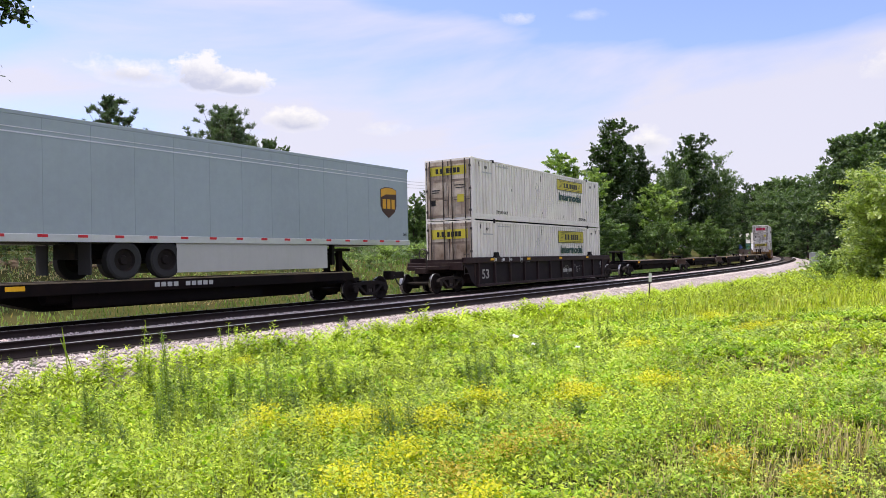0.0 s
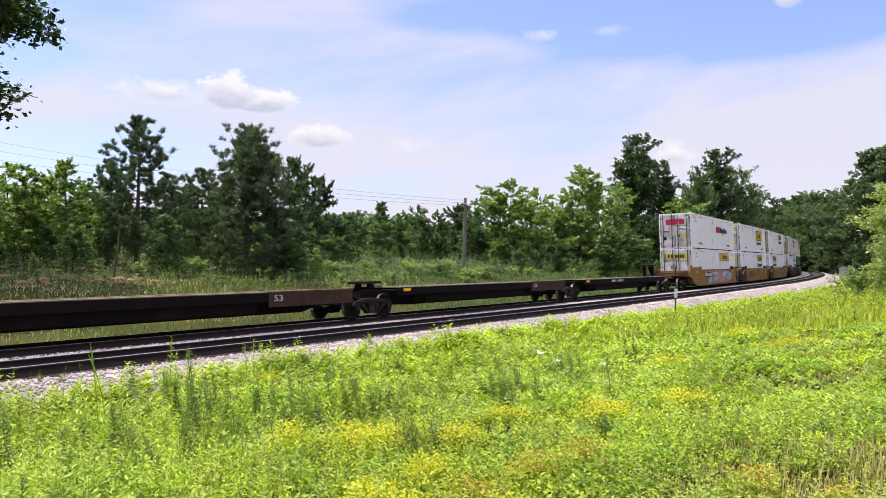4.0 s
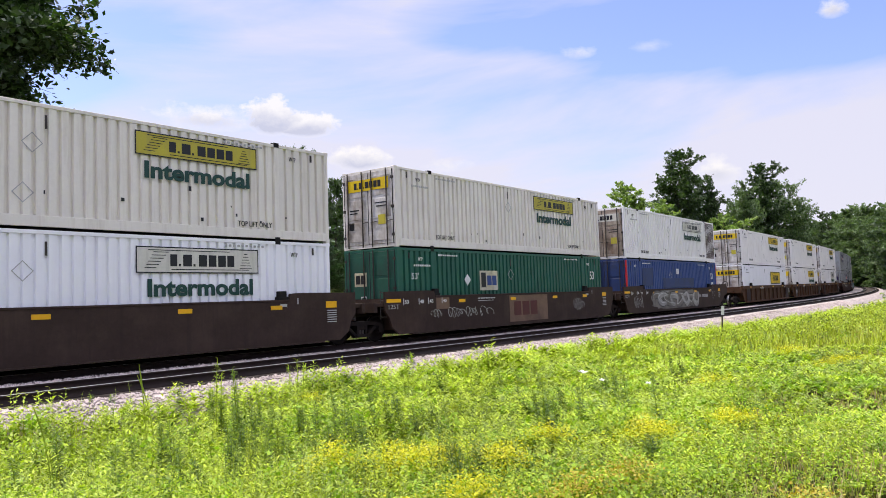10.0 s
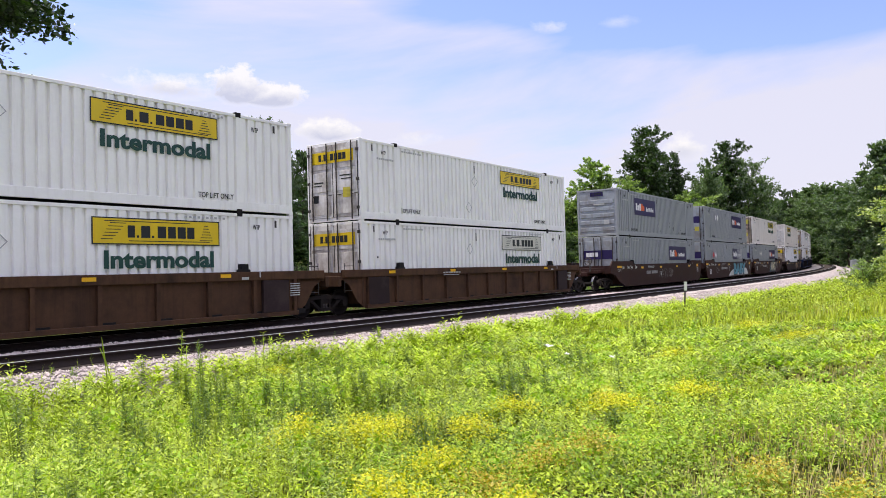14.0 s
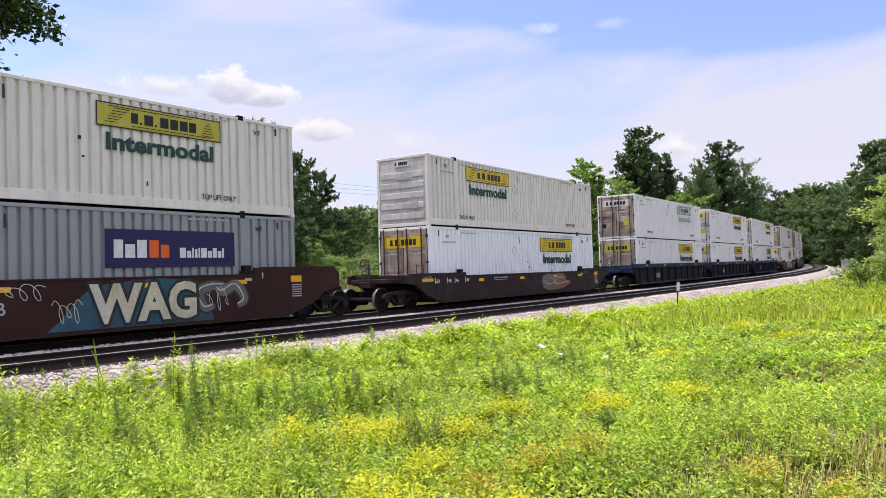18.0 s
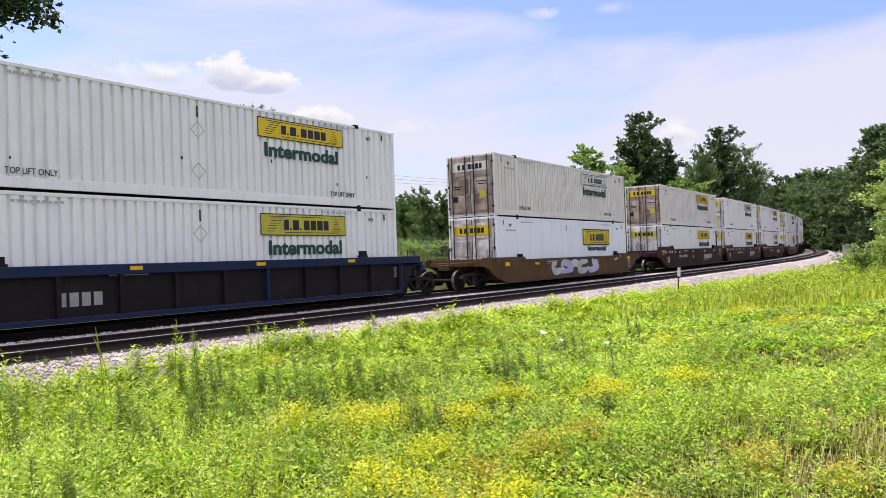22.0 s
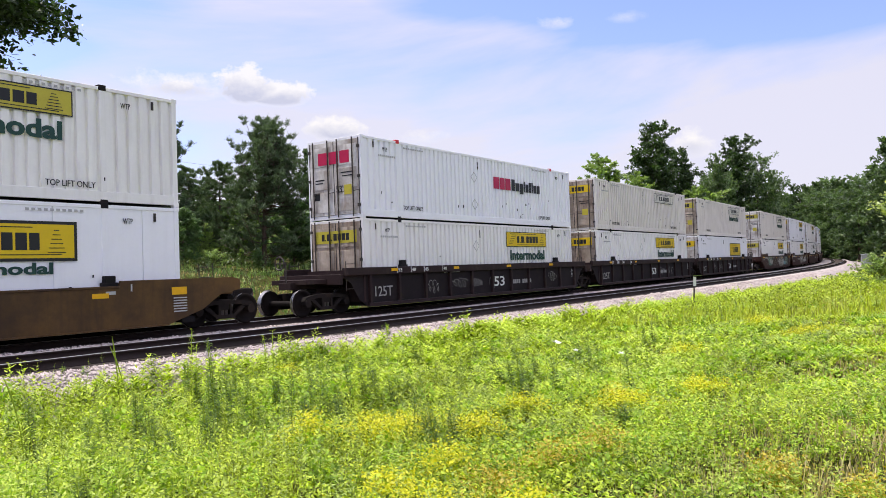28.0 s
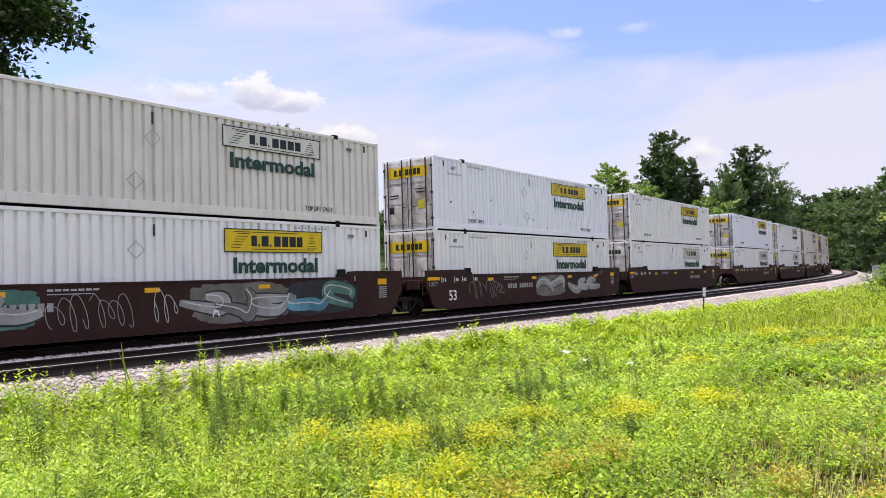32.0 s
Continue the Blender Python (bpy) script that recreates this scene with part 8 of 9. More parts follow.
def trailer():
    """A grey highway van trailer; x = 0 at its rear doors, nose at 16.15."""
    t = tagged(new("semi_trailer"), "grey road trailer with a brown shield on a spine car", "trailer")
    L_, z0, z1 = 16.15, 1.12, 3.98
    for sy in (-1, 1):
        yo = sy * 1.3
        part("side_wall", plated(0.12, L_ - 0.12, z0, z1 - 0.1, yo, M["trailer"], sign=sy, pitch=1.22, groove=0.003), None, t)
        part("top_rail", simple("tr_top", [(0, L_, min(yo + sy * 0.006, yo - sy * 0.06), max(yo + sy * 0.006, yo - sy * 0.06), z1 - 0.1, z1)], M["trailer"], 0.01), None, t)
        part("trim_strip", simple("tr_trim", [(0.1, L_ - 0.1, min(yo + sy * 0.01, yo), max(yo + sy * 0.01, yo), z1 - 0.52, z1 - 0.49), (0.1, L_ - 0.1, min(yo + sy * 0.01, yo), max(yo + sy * 0.01, yo), z1 - 0.40, z1 - 0.38)], M["alu"]), None, t)
        part("bottom_rail", simple("tr_bot", [(0, L_, min(yo + sy * 0.012, yo - sy * 0.08), max(yo + sy * 0.012, yo - sy * 0.08), z0 - 0.16, z0 + 0.03)], M["alu"], 0.008), None, t, "bright aluminium bottom rail")
        part("warning_tape", cached(("tape_r", sy), lambda: mesh_of("warning_tape", boxes(*[(0.2 + 1.0 * k, 0.45 + 1.0 * k, min(yo + sy * 0.016, yo), max(yo + sy * 0.016, yo), z0 - 0.05, z0 + 0.02) for k in range(16)]), M["redtape"])), None, t, "red reflective tape")
        part("side_skirt", simple("tr_skirt", [(5.1, 11.3, min(yo - sy * 0.04, yo - sy * 0.07), max(yo - sy * 0.04, yo - sy * 0.07), z0 - 0.98, z0 - 0.16)], M["skirt"], 0.01), None, t, "pale aerodynamic side skirt")
        for ax in (3.5, 4.78):
            def tyre():
                bm = lathe(bmesh.new(), [(-0.13, 0.30), (-0.14, 0.45), (-0.11, 0.505), (0.11, 0.505), (0.14, 0.45), (0.13, 0.30)], 26)
                return mesh_of("tyre", bm, M["tyre"])

            def rim():
                return mesh_of("rim", lathe(bmesh.new(), [(-0.10, 0.0), (-0.10, 0.1), (-0.04, 0.13), (-0.05, 0.27), (-0.13, 0.31), (0.1, 0.31), (0.1, 0.0)], 22), M["cast"])
            w = part("wheel", cached(("tyre",), tyre), None, t, "black road tyre", Matrix.Translation((ax, sy * 1.12, 0.505)) @ Matrix.Rotation(0 if sy < 0 else math.pi, 4, "Z"))
            part("rim", cached(("rim",), rim), None, w)
        part("mud_flap", simple("tr_flap", [(2.55, 2.58, min(yo - sy * 0.05, yo - sy * 0.6), max(yo - sy * 0.05, yo - sy * 0.6), 0.15, 0.95)], M["tyre"]), None, t)
    part("bogie", simple("tr_bogie", [(2.6, 6.0, -0.5, 0.5, 0.55, 0.95), (3.4, 3.6, -1.0, 1.0, 0.42, 0.58), (4.68, 4.88, -1.0, 1.0, 0.42, 0.58)], M["black"]), None, t)
    part("roof", simple("tr_roof", [(0.02, L_ - 0.02, -1.28, 1.28, z1 - 0.04, z1 - 0.01)], M["trailer"]), None, t)
    part("floor", simple("tr_floor", [(0.05, L_ - 0.05, -1.25, 1.25, z0 - 0.12, z0 + 0.01)], M["black"]), None, t)
    for ya in (-1.26, 0.01):
        part("rear_door", simple("tr_door", [(0.0, 0.06, ya, ya + 1.25, z0, z1 - 0.1)], M["trailer"], 0.01), None, t)
    part("nose", simple("tr_nose", [(L_ - 0.1, L_, -1.27, 1.27, z0, z1 - 0.08)], M["trailer"], 0.04), None, t)
    part("landing_gear", simple("tr_gear", [(12.0, 12.14, -0.85, -0.71, 0.25, z0 - 0.1), (12.0, 12.14, 0.71, 0.85, 0.25, z0 - 0.1), (12.02, 12.1, -0.8, 0.8, 0.6, 0.68)], M["black"]), None, t, "folded landing legs")
    bm = bmesh.new()
    sh = [(0.0, 0.45), (0.12, 0.22), (0.5, 0.0), (0.88, 0.22), (1.0, 0.45), (1.0, 1.04), (0.72, 1.12), (0.5, 1.13), (0.28, 1.12), (0.0, 1.04)]
    prism(bm, [(14.3 + 1.0 * a, 2.0 + 1.05 * b) for a, b in sh], -0.008, 0)
    s = part("shield_mark", bm, M["shieldbrown"], t, "dark brown shield with golden blocks", Matrix.Translation((0, -1.306, 0)))
    bm = bmesh.new()
    prism(bm, [(14.33, 2.78), (14.62, 2.9), (15.27, 2.93), (15.27, 3.08), (15.02, 3.15), (14.6, 3.15), (14.33, 3.07)], -0.012, -0.006)
    for a in (14.42, 14.7, 14.98):
        box(bm, a, a + 0.2, -0.012, -0.006, 2.35, 2.72)
    part("shield_inset", bm, M["shieldgold"], s)
    part("lettering", word("53", 0.2, 0.13, M["ink"], 0.004), None, t, m=Matrix.Translation((15.72, -1.31, 1.32)))
    return t


# ---- the train ----
def travel(t):
    """Metres that the train has moved by t seconds."""
    return 20.5595 * t + 0.003472 * t * t - 0.000474312 * t ** 3


def car_pose(s0, s1):
    """A car's frame from the places of its two trucks: x along the line, z leaning with the cant."""
    ax, ay = line(s0)
    bx, by = line(s1)
    u = Vector((bx - ax, by - ay, 0)).normalized()
    n = Vector((u.y, -u.x, 0))
    nn = n * math.cos(CANT) + Vector((0, 0, math.sin(CANT)))
    up = u.cross(-nn)
    m = Matrix((u, -nn, up)).transposed().to_4x4()
    m.translation = (ax, ay, 0)
    return m


MOVING = []
REST = 0.36
HIGH = REST + CH + 0.012


def ride(thing, s0, s1, offset):
    """Note a thing that rides with the car whose trucks stand at s0 and s1 at the start."""
    MOVING.append((thing, s0, s1, Matrix.Translation(offset)))


# each stack: upper (paint, door, logo, band), lower (paint, door, logo, band, flat-sided), car (kind, paint), extras
W, B, T_, G_ = "white", "bright", "tan", "grey"
SETS = [
    (29.5, [((T_, "door_dirty", "dull", "dull"), (T_, "door_dirty", "dull", "dull", False), ("rib", "dark"), ("53", 0.55, 0.53, 0.66, 0.44))]),
    (143.64, [((W, "door_white", "crimson", "crimson"), (W, "door_white", "goldonly", "dull", False), ("smooth", "gold"), None),
              ((W, "door_white", "boxedtext", "dull"), (B, "door_white", "gold", "dull", False), ("smooth", "gold"), None),
              ((W, "door_dirty", "gold", "dull"), (B, "front", "gold", "dull", False), ("smooth", "gold"), ("53", 7.6, 0.82, 0.36, 0.3))]),
    (23.45, [((T_, "door_dirty", "dull", "pale"), (B, "door_white", "pale", "pale", False), ("smooth", "drab"), None),
             ((T_, "door_white", "dull", "gold"), ("green", "door_green", "cream", "cream", False), ("smooth", "drab"), None),
             ((W, "door_dirty", "pale", "pale"), ("blue", "door_blue", "bluepatch", "", False), ("smooth", "drab"), None)]),
    (23.45, [((W, "door_white", "gold", "gold"), (B, "door_white", "boxed", "gold", True), ("rib", "ribbrown"), None),
             ((W, "door_white", "gold", "gold"), (W, "door_white", "gold", "gold", False), ("rib", "ribbrown"), ("125T", 0.25, 0.6, 0.75, 0.36)),
             ((W, "door_white", "gold", "gold"), (W, "door_white", "pale", "gold", False), ("rib", "ribbrown"), None)]),
    (23.45, [((G_, "front", "violet", "violet"), (G_, "door_grey", "violet", "violet", False), ("smooth", "brown"), None),
             ((G_, "door_grey", "violet", "violet"), (G_, "door_grey", "violetworn", "violet", False), ("smooth", "brown"), ("53", 0.3, 0.55, 0.5, 0.4)),
             ((T_, "door_dirty", "dull", "dull"), (G_, "door_grey", "violet", "violet", False), ("smooth", "brown"), ("53", 0.3, 0.55, 0.5, 0.4))]),
    (23.45, [((T_, "front", "gold", "pale"), (B, "door_dirty", "gold", "gold", False), ("low", "dark"), None)]),
    (23.45, [((W, "door_dirty", "bare", "pale"), (W, "door_dirty", "gold", "dull", False), ("rib", "blueblack"), None),
             ((W, "door_white", "gold", "gold"), (W, "door_white", "gold", "gold", False), ("rib", "blueblack"), None),
             ((W, "door_white", "gold", "gold"), (W, "door_white", "dull", "dull", False), ("rib", "blueblack"), None)]),
    (23.45, [((T_, "door_dirty", "pale", "pale"), (B, "door_white", "boxedtext", "gold", True), ("low", "goldworn"), None)]),
    (23.45, [((T_, "door_dirty", "gold", "gold"), (W, "door_white", "gold", "dull", True), ("smooth", "maroon"), ("53", 0.4, 0.55, 0.5, 0.42)),
             ((W, "door_white", "pale", "gold"), (W, "door_white", "gold", "gold", True), ("smooth", "maroon"), ("53", 0.4, 0.55, 0.5, 0.42)),
             ((W, "door_white", "gold", "gold"), (W, "door_white", "pale", "dull", False), ("smooth", "maroon"), None)]),
    (23.45, [((W, "door_white", "dull", "dull"), (B, "door_white", "boxedtext", "gold", True), ("low", "goldworn"), None)]),
    (23.45, [((B, "door_white", "crimson", "crimson"), (W, "door_dirty", "gold", "dull", False), ("rib", "dark"), ("53", 8.3, 0.56, 0.85, 0.42)),
             ((T_, "door_dirty", "paleonly", "gold"), (W, "door_dirty", "gold", "gold", False), ("rib", "dark"), ("53", 8.3, 0.56, 0.85, 0.42)),
             ((T_, "door_dirty", "pale", "dull"), (B, "door_white", "boxed", "gold", True), ("rib", "dark"), ("53", 8.3, 0.56, 0.85, 0.42))]),
    (23.45, [((T_, "door_white", "pale", "dull"), (W, "door_white", "gold", "dull", False), ("smooth", "brown"), ("A", 9.0, 0.5, 0.24, 0.4)),
             ((B, "door_white", "gold", "gold"), (W, "door_white", "gold", "gold", False), ("smooth", "brown"), ("53", 0.5, 0.5, 0.5, 0.4)),
             ((W, "door_white", "gold", "gold"), (W, "door_white", "pale", "pale", False), ("smooth", "brown"), None)]),
    (23.45, [((B, "door_white", "gold", "gold"), (W, "door_white", "pale", "dull", False), ("smooth", "brown"), None),
             ((W, "door_white", "pale", "dull"), (W, "door_white", "pale", "dull", False), ("smooth", "brown"), None),
             ((T_, "door_dirty", "pale", "dull"), (T_, "door_dirty", "pale", "dull", False), ("smooth", "brown"), None)]),
    (23.45, [((T_, "door_dirty", "dull", "dull"), (W, "door_white", "gold", "dull", False), ("smooth", "brown"), None)]),
]

# graffiti by (set, unit): (x0, x1, z0, z1, palette, seed)
SPRAY = {
    (1, 0): [(4.3, 5.3, 0.3, 0.85, ("g_sky", "g_sky", "g_sky"), 22), (5.3, 11.9, 0.30, 1.42, ("g_pink", "g_black", "g_pink", "g_lilac", "g_pink"), 1), (11.9, 13.2, 0.5, 1.2, ("g_sky", "g_sky", "g_sky"), 21)],
    (2, 2): [(3.3, 11.4, 0.30, 1.42, ("g_drab", "g_black", "g_drab", "g_grey"), 3)],
    (4, 2): [(12.4, 13.9, 0.4, 1.35, ("brown", "g_black", "g_drab"), 6)],
    (5, 0): [(9.4, 12.0, 0.34, 1.16, ("g_drab", "g_rust", "g_drab", "g_rust"), 7)],
    (7, 0): [(5.0, 10.8, 0.28, 1.18, ("brown", "g_violet", "g_pale", "g_lilac", "g_pale"), 8)],
    (9, 0): [(8.4, 11.2, 0.30, 1.16, ("g_grey", "g_pale", "g_black", "g_deep"), 9)],
    (11, 0): [(2.2, 4.4, 0.5, 1.4, ("g_green", "g_black", "g_green", "g_grey"), 10), (8.4, 11.6, 0.30, 1.42, ("g_drab", "g_black", "g_grey", "g_drab"), 11), (11.7, 14.6, 0.36, 1.42, ("g_black", "g_black", "g_teal", "g_green"), 12)],
    (11, 1): [(7.5, 10.2, 0.4, 1.4, ("g_drab", "g_black", "g_grey"), 13), (11.0, 14.0, 0.4, 1.4, ("brown", "g_black", "g_grey"), 14)],
}

# loose scrawls by (set, unit): (x0, x1, z0, z1, paint, ribbed side)
SCRAWL = {
    (0, 0): [(10.1, 10.8, 0.5, 1.0, "chalk", True), (11.7, 12.7, 0.55, 1.0, "chalk", True)],
    (2, 1): [(1.6, 2.2, 0.7, 1.0, "g_pale", False), (2.6, 5.6, 0.65, 1.05, "g_pale", False), (12.6, 13.6, 0.6, 1.2, "g_pale", False)],
    (2, 2): [(0.4, 1.7, 0.45, 1.15, "g_pale", False), (14.2, 15.0, 0.7, 1.3, "chalk", False)],
    (4, 0): [(6.8, 9.8, 0.5, 1.2, "chalk", False)],
    (4, 1): [(2.6, 3.6, 0.6, 1.05, "chalk", False), (4.1, 4.9, 1.0, 1.35, "chalk", False), (6.6, 8.0, 0.95, 1.35, "g_pale", False)],
    (4, 2): [(2.3, 4.0, 0.85, 1.3, "chalk", False), (7.2, 8.4, 1.0, 1.4, "g_pale", False), (8.4, 9.0, 0.4, 1.0, "g_cream", False), (12.6, 13.3, 0.5, 1.2, "g_pale", False)],
    (10, 0): [(3.5, 4.6, 0.45, 1.0, "chalk", True), (5.0, 6.2, 0.6, 1.0, "chalk", True), (6.6, 7.7, 0.6, 0.95, "chalk", True), (8.0, 8.7, 0.5, 1.0, "chalk", True), (13.4, 14.1, 0.6, 1.1, "chalk", True)],
    (10, 1): [(9.9, 11.0, 0.5, 1.0, "chalk", True), (11.6, 12.7, 0.5, 1.0, "chalk", True)],
    (10, 2): [(3.6, 4.4, 0.6, 1.0, "chalk", True), (5.1, 6.2, 0.6, 1.0, "chalk", True)],
    (11, 0): [(1.0, 2.0, 0.5, 1.3, "chalk", False), (4.6, 6.6, 0.35, 1.25, "chalk", False), (7.2, 8.2, 0.4, 1.3, "g_pale", False)],
    (11, 1): [(2.0, 4.6, 0.5, 1.3, "chalk", False)],
}

# where the car number stands along each smooth side; no number where it is painted over
NUMBER_AT = {(1, 0): 3.25, (1, 1): 0.0, (2, 0): 3.4, (2, 1): 0.0, (2, 2): 11.2, (4, 0): 4.3, (4, 1): 4.35, (4, 2): 4.3, (5, 0): 0.0, (7, 0): 0.0, (8, 0): 3.4, (8, 1): 4.3, (8, 2): 4.3, (9, 0): 4.0, (11, 0): 2.6, (11, 1): 4.9}

# filled diamond placards by (set, unit, upper): (x, z, paint)
PLACARDS = {(4, 1, True): [(3.75, 2.05, "whiteink"), (4.45, 2.05, "whiteink")], (4, 1, False): [(2.62, 1.75, "redtape"), (3.35, 1.75, "whiteink")], (4, 2, False): [(3.85, 1.95, "wdull"), (4.55, 1.95, "wdull")],
            (8, 0, True): [(7.2, 2.1, "wdull"), (7.3, 0.75, "wdull")], (6, 0, False): [(7.3, 1.9, "bright")]}


def placards(box_, rows):
    """Filled diamond placards on a container's side."""
    for x, z, key in rows:
        bm = bmesh.new()
        prism(bm, [(x, z - 0.27), (x + 0.27, z), (x, z + 0.27), (x - 0.27, z)], -0.006, 0.0)
        part("placard", bm, M[key], box_, "diamond placard", Matrix.Translation((0, -HALF - 0.012, 0)))


def build_train():
    lead = tagged(spine_unit(14.95, 1, raised=True, ochre=False, last=True), "rusty black spine car unit carrying a road trailer")
    ride(lead, 7.2, 22.15, (0, 0, 0))
    ride(trailer(), 7.2, 22.15, (1.05, 0, 1.10))
    for k in range(5):
        q = 52.0 + 17.06 * k
        ride(spine_unit(17.06, 10 + k, ochre=k < 4, raised=k == 4, last=k == 4, folded=0 < k < 4), q, q + 17.06, (0, 0, 0))
    q, n = 0.0, 0
    for i, (gap, units) in enumerate(SETS):
        q = gap if i < 2 else q + gap
        for j, (up, low, (kind, paint), figure) in enumerate(units):
            if j:
                q += 19.38
            n += 1
            car = well_car(kind, paint, j == 0, j == len(units) - 1, n, figure, dark_post=paint == "ribbrown", number_x=NUMBER_AT.get((i, j), 10.35))
            s0, s1 = q - 1.615, q + 17.765
            ride(car, s0, s1, (0, 0, 0))
            for k, job in enumerate(SPRAY.get((i, j), ())):
                spray(car, 1.615 + job[0], 1.615 + job[1], *job[2:])
            for k, (a, b, c, d, key, ribbed) in enumerate(SCRAWL.get((i, j), ())):
                tag_lines(car, 1.615 + a, 1.615 + b, c, d, key, 40 + n * 7 + k, -1.385 if ribbed else -1.512)
            if (i, j) in ((4, 1), (4, 2)):
                text, x0_, wide, fill, cloud = ("WAG", 9.1, 3.25, "g_cream", "g_deep") if j == 2 else ("BABY", 8.9, 5.2, "g_teal", "g_pale")
                xa, xb = 1.615 + x0_, 1.615 + x0_ + wide
                base_ = [(xa - 1.9, 0.26), (xb + 1.0, 0.26), (xb + 0.9, 0.5), (xb + 0.45, 0.78), (xb + 0.2, 0.9)] if j == 1 else [(xa - 0.9, 0.26), (xb + 0.5, 0.26), (xb + 0.4, 0.5), (xb + 0.3, 0.8), (xb + 0.2, 1.1)]
                crest = [(xa + 0.2, 0.86), (xa - 0.1, 0.86), (xa - 0.5, 0.74), (xa - 1.0, 0.66), (xa - 1.5, 0.42)] if j == 1 else [(xb - 0.3, 1.38), (xb - 1.2, 1.45), (xa + 1.4, 1.42), (xa + 0.2, 1.3), (xa - 0.25, 0.9), (xa - 0.6, 0.5)]
                bm = bmesh.new()
                prism(bm, base_ + crest, -0.004, 0.0)
                part("painted_cloud", bm, M[cloud], car, "spray-painted cloud behind the letters", Matrix.Translation((0, -1.501, 0)))
                for fat, key, off in ((0.10, "g_black", 0.010), (0.04, fill, 0.018)):
                    thin = 0.07 > fat
                    part("painted_letters", word(text, wide - (0.2 if thin else 0), 1.16 - (0.16 if thin else 0), M[key], fat), None, car, "fat spray-painted letters", Matrix.Translation((xa + (0.1 if thin else 0), -1.503 - off, 0.36 if thin else 0.28)))
            if (i, j) in ((1, 1), (2, 1)):
                wx = 3.2 if i == 1 else 7.25
                if i == 2:
                    part("paint_patch", bars([(round(1.615 + 6.9, 3), round(1.615 + 10.1, 3), 0.30, 1.42)], M["tanpatch"], 0.004), None, car, "faded tan paint patch", Matrix.Translation((0, -1.501, 0)))
                    part("paint_patch", bars([(round(1.615 + 1.9, 3), round(1.615 + 2.7, 3), 1.0, 1.42)], M["tanpatch"], 0.004), None, car, "faded tan paint patch", Matrix.Translation((0, -1.501, 0)))
                part("wordmark", bars([(round(1.615 + wx + 0.68 * a, 3), round(1.615 + wx + 0.68 * a + 0.56, 3), 0.56, 1.16) for a in range(3)], M["darkred"], 0.006), None, car, "plain dark red wordmark blocks", Matrix.Translation((0, -1.504, 0)))
            if (i, j) == (1, 1):
                part("lettering", word("53", 0.46, 0.36, M["ink"], 0.006), None, car, "dark stencilled figure", Matrix.Translation((1.615 + 7.05, -1.507, 0.62)))
                part("lettering", word("C", 0.16, 0.22, M["ink"], 0.006), None, car, "dark stencilled letter", Matrix.Translation((1.615 + 8.2, -1.507, 0.62)))
            if paint == "maroon":
                bm = bmesh.new()
                for a in range(4):
                    xa = 1.615 + 10.5 + 0.62 * a
                    prism(bm, [(xa, 0.66), (xa + 0.52, 0.66), (xa + 0.64, 1.0), (xa + 0.12, 1.0)], -0.006, 0.0)
                prism(bm, [(1.615 + 10.2, 0.52), (1.615 + 12.4, 0.58), (1.615 + 12.4, 0.61), (1.615 + 10.5, 0.58)], -0.006, 0.0)
                part("wordmark", bm, M["greyink"], car, "plain slanted wordmark bars", Matrix.Translation((0, -1.504, 0)))
            if paint in ("maroon", "brown") and i in (4, 8):
                part("lettering", word("BC"[(n + 1) % 2], 0.2, 0.28, M["greyink"], 0.006), None, car, "pale stencilled letter", Matrix.Translation((1.615 + 7.1, -1.507, 0.72)))
            lo = container(False, low[0], low[1], low[2], low[3], low[4], 100 + n)
            placards(lo, PLACARDS.get((i, j, False), ()))
            ride(lo, s0, s1, (1.615, 0, REST))
            hi = container(True, up[0], up[1], up[2], up[3], False, 200 + n, trailing="rustdark" if (i, j) == (2, 2) else None)
            if (i, j) == (2, 2):
                part("rib_stripe", bars([(round(14.27 + 0.245 * a, 3), round(14.33 + 0.245 * a, 3), 0.34, 2.76) for a in range(8)], M["white"], 0.006), None, hi, "worn white rib edges on the rusted end", Matrix.Translation((0, -HALF, 0)))
                part("end_edge", simple("end_edge", [(CL - 0.06, CL + 0.004, -HALF - 0.008, -HALF + 0.05, 0.1, 2.8)], M["red"], 0.004), None, lo, "red painted rear edge")
                part("end_edge", simple("lead_edge", [(-0.004, 0.16, -HALF - 0.006, -HALF + 0.05, 0.1, 2.8)], M["redtape"], 0.004), None, lo, "red painted corner post")
                part("placard", bars([(14.95, 15.35, 1.22, 1.5)], M["whiteink"], 0.006), None, lo, "white square placard", Matrix.Translation((0, -HALF - 0.012, 0)))
            placards(hi, PLACARDS.get((i, j, True), ()))
            ride(hi, s0, s1, (1.615, 0, HIGH))


build_train()


# ---- small fixed things ----
def at_dir(az, d):
    p = heading(az, 0) * d
    return p.x, p.y, float(ground_xy(p.x, p.y))


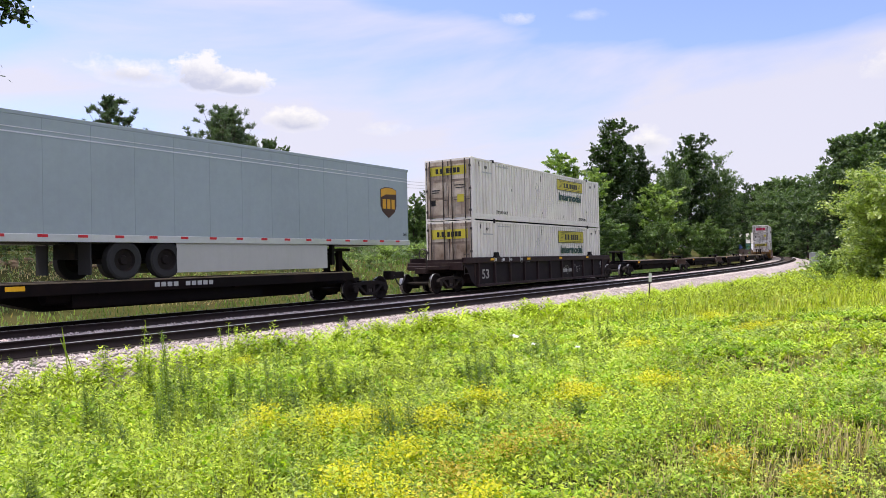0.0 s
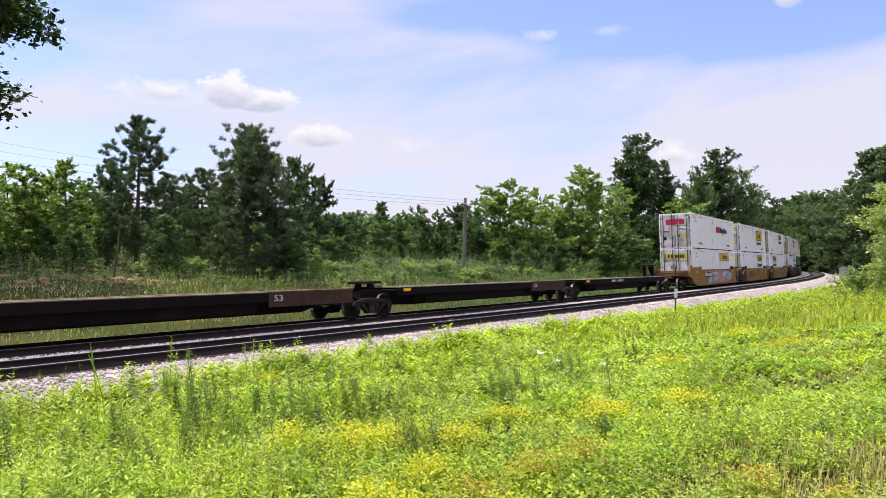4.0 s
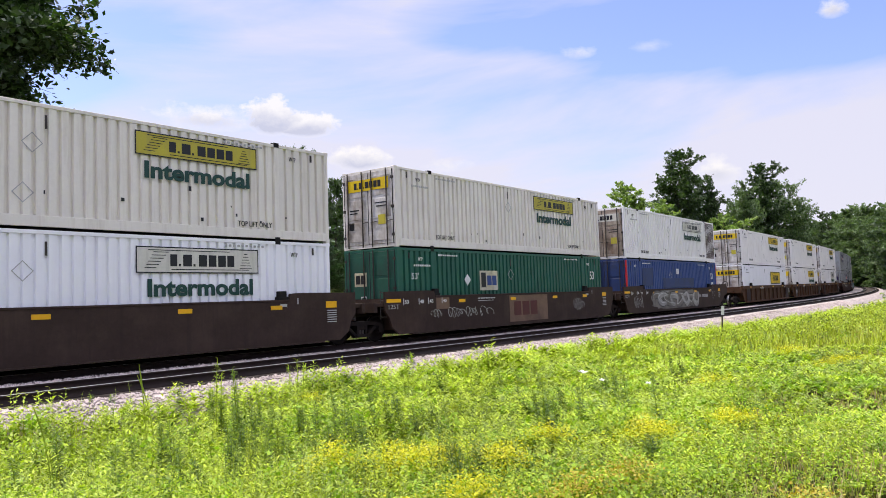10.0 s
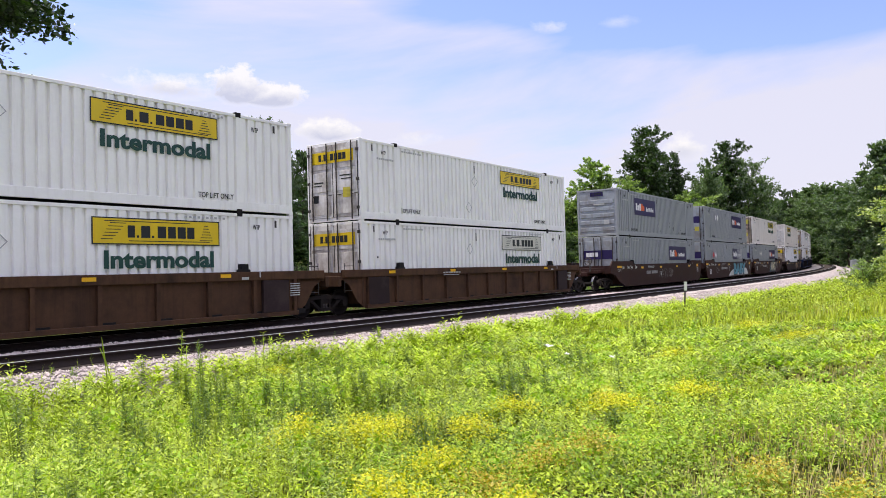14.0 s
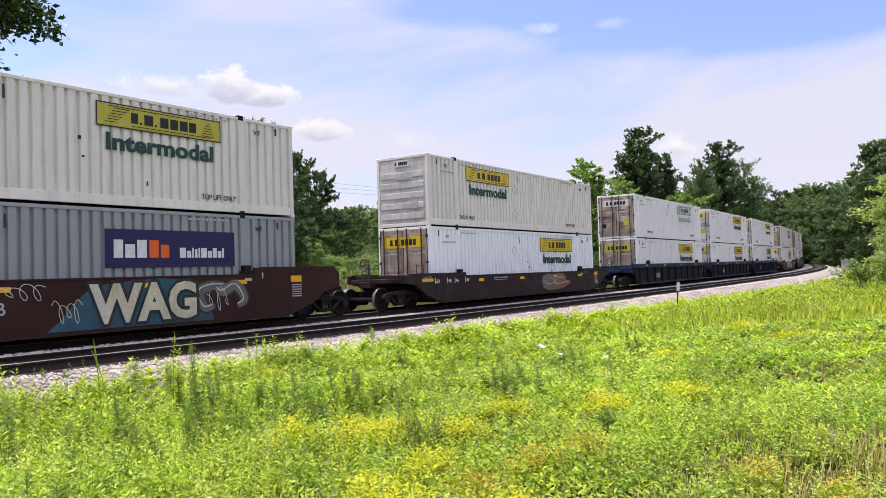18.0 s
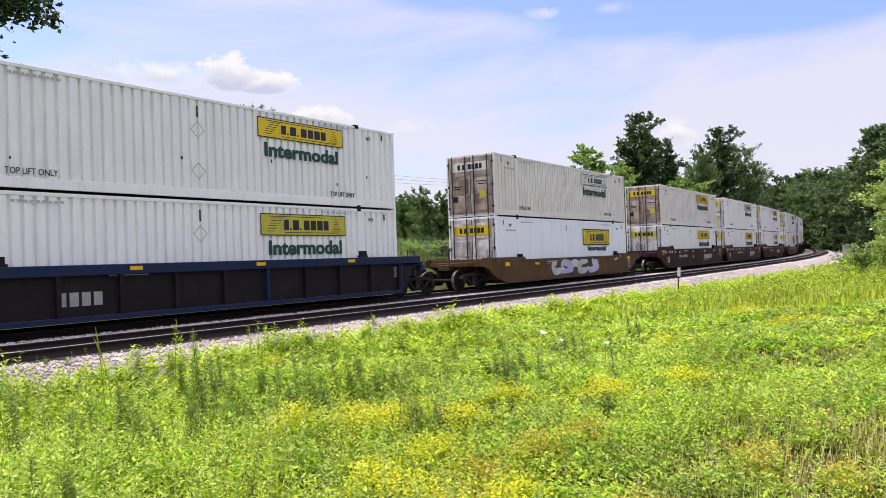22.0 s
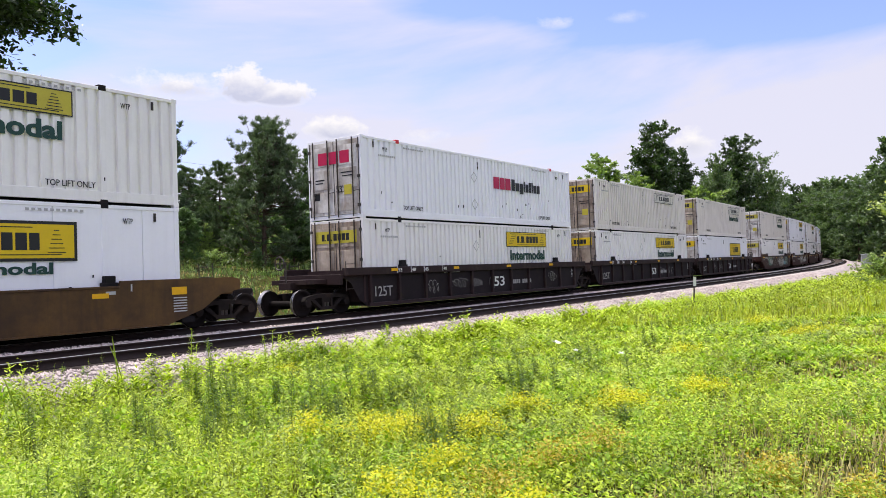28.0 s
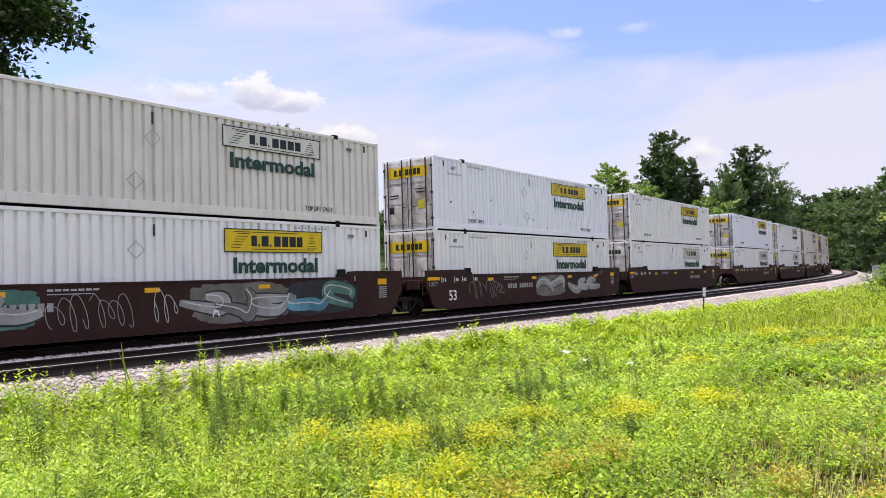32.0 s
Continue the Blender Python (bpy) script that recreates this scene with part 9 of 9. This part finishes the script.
def build_small():
    x, y, z = at_dir(72.05, 35.5)
    post = tagged(new("marker_post"), "short dark steel post with a small pale plate", "marker post")
    post.matrix_basis = Matrix.Translation((x, y, z)) @ Matrix.Rotation(radians(-30), 4, "Z")
    part("post", mesh_of("post", bevelled(boxes((-0.03, 0.03, -0.02, 0.02, -0.2, 1.25)), 0.006), M["rod"]), None, post)
    part("plate", mesh_of("plate", bevelled(boxes((-0.085, 0.085, -0.04, -0.022, 1.05, 1.45)), 0.006), M["signwhite"]), None, post, "pale weathered plate")
    x, y, z = at_dir(56.45, 64.0)
    pole = tagged(new("utility_pole"), "weathered wooden utility pole with a crossarm and wires", "utility pole")
    pole.matrix_basis = Matrix.Translation((x, y, z)) @ Matrix.Rotation(radians(20), 4, "Z") @ Matrix.Rotation(radians(1.0), 4, "Y")
    top = EYE.z + 64.0 * math.tan(radians(4.45)) - z
    part("pole", mesh_of("pole", tube(bmesh.new(), (0, 0, -0.3), (0, 0, top), 0.17, 0.11, 12), M["pole"]), None, pole)
    part("crossarm", mesh_of("crossarm", bevelled(boxes((-1.5, 1.5, -0.16, -0.06, top - 0.75, top - 0.6)), 0.01), M["pole"]), None, pole)
    for a in (-1.35, -0.5, 0.5, 1.35):
        part("insulator", cached(("insul",), lambda: mesh_of("insulator", lathe(bmesh.new(), [(0, 0.0), (0, 0.05), (0.06, 0.06), (0.14, 0.035), (0.16, 0.0)], 10, "z"), M["galv"])), None, pole, m=Matrix.Translation((a, -0.11, top - 0.6)))
    base = Vector((x, y, z + top - 0.45))
    for k, off in enumerate((-0.9, 0.0, 0.9)):
        bm = bmesh.new()
        end = heading(12.0, 0) * 95.0 + Vector((0, 0, 15.5 + off))
        pts = [base.lerp(end, i / 16) + Vector((0, 0, off * 0.25 - 2.6 * 4 * (i / 16) * (1 - i / 16) * 0.5)) for i in range(17)]
        for p, q in zip(pts, pts[1:]):
            tube(bm, p, q, 0.014, n=4, caps=False)
        tagged(new("overhead_wire", mesh_of("overhead_wire", bm, M["wire"])), "thin overhead wire strung from the pole", "wire", group="overhead wires")
    x, y, z = at_dir(31.35, 40.0)
    st = tagged(new("dead_snag"), "thin leaning dead tree stem on the bank", "tree stem")
    st.matrix_basis = Matrix.Translation((x, y, z))
    bm = tube(tube(bmesh.new(), (-0.1, 0, -0.1), (0.16, 0, 2.3), 0.05, 0.035, 7), (0.16, 0, 2.3), (0.2, 0, 2.75), 0.035, 0.02, 7)
    tube(bm, (0.16, 0, 2.25), (-0.12, 0, 2.5), 0.02, 0.01, 5)
    part("stem", mesh_of("stem", bm, M["bark"]), None, st)
    x, y, z = at_dir(82.95, 112.0)
    cab = tagged(new("signal_cabinet"), "grey steel trackside signal cabinet with a pitched lid", "equipment cabinet")
    cab.matrix_basis = Matrix.Translation((x, y, z)) @ Matrix.Rotation(radians(-72), 4, "Z")
    part("body", mesh_of("body", bevelled(boxes((-0.6, 0.6, -0.4, 0.4, 0.15, 1.95)), 0.02), M["galv"]), None, cab)
    part("door", mesh_of("door", bevelled(boxes((-0.54, 0.54, -0.425, -0.40, 0.25, 1.85)), 0.008), M["galv"]), None, cab)
    part("lid", mesh_of("lid", prism(bmesh.new(), [(-0.68, 1.95), (0.68, 1.95), (0.68, 2.0), (0, 2.14), (-0.68, 2.0)], -0.48, 0.48), M["galv"]), None, cab)
    part("plinth", mesh_of("plinth", boxes((-0.55, 0.55, -0.35, 0.35, -0.3, 0.15)), M["galv"]), None, cab)
    # white flower heads above the weeds
    rd = random.Random(3)
    for az, d, h in ((62.2, 13.2, 0.72), (63.6, 12.6, 0.6), (66.9, 12.0, 0.55)):
        x, y, z = at_dir(az, d)
        fl = tagged(new("white_flower"), "single white ragged flower on a thin stem", "wildflower", group="white flowers")
        fl.matrix_basis = Matrix.Translation((x, y, z))
        part("stem", mesh_of("stem", tube(bmesh.new(), (0, 0, 0), (0.02, 0, h), 0.006, n=5), LEAF["weed"]), None, fl)
        bm = bmesh.new()
        for k in range(9):
            a = k * 0.7
            c = Vector((0.02, 0, h))
            t = Vector((math.cos(a), math.sin(a), rd.uniform(0.0, 0.7))) * (0.1 if az < 63 else 0.05)
            s = Vector((-math.sin(a), math.cos(a), 0)) * (0.035 if az < 63 else 0.018)
            bm.faces.new([bm.verts.new(p) for p in (c, c + t * 0.6 + s, c + t, c + t * 0.6 - s)])
        part("petals", mesh_of("petals", bm, M["petal"]), None, fl)
    # bare gravelly patch on the far bank and rocks
    rng = np.random.default_rng(12)
    for k in range(46):
        az, d = rng.uniform(22, 34), rng.uniform(31.0, 34.0)
        d = d / math.cos(radians(az))
        x, y, z = at_dir(az, d)
        me = cached(("rock", k % 5), lambda: rock_mesh(k % 5))
        ob = tagged(new("rock", me), "brown weathered rock lying on the bank", "rock", group="rocks on the bank")
        s = rng.uniform(0.12, 0.34)
        ob.matrix_basis = Matrix.Translation((x, y, z + s * 0.15)) @ Matrix.Rotation(rng.uniform(0, 6), 4, "Z") @ Matrix.Diagonal((s, s * 0.8, s * 0.55, 1))


def rock_mesh(k):
    bm = bmesh.new()
    bmesh.ops.create_icosphere(bm, subdivisions=2, radius=1.0)
    for v in bm.verts:
        v.co *= 1 + 0.32 * noise.noise(v.co * 1.4 + Vector((k * 7.1, 0, 0)))
    return mesh_of("rock", bm, M["bank"])


build_small()


# ---- movement ----
def motions():
    times = [0.5 * i for i in range(65)]
    for thing, s0, s1, offset in MOVING:
        walk(thing, [(t, car_pose(s0 - travel(t), s1 - travel(t)) @ offset) for t in times])


motions()
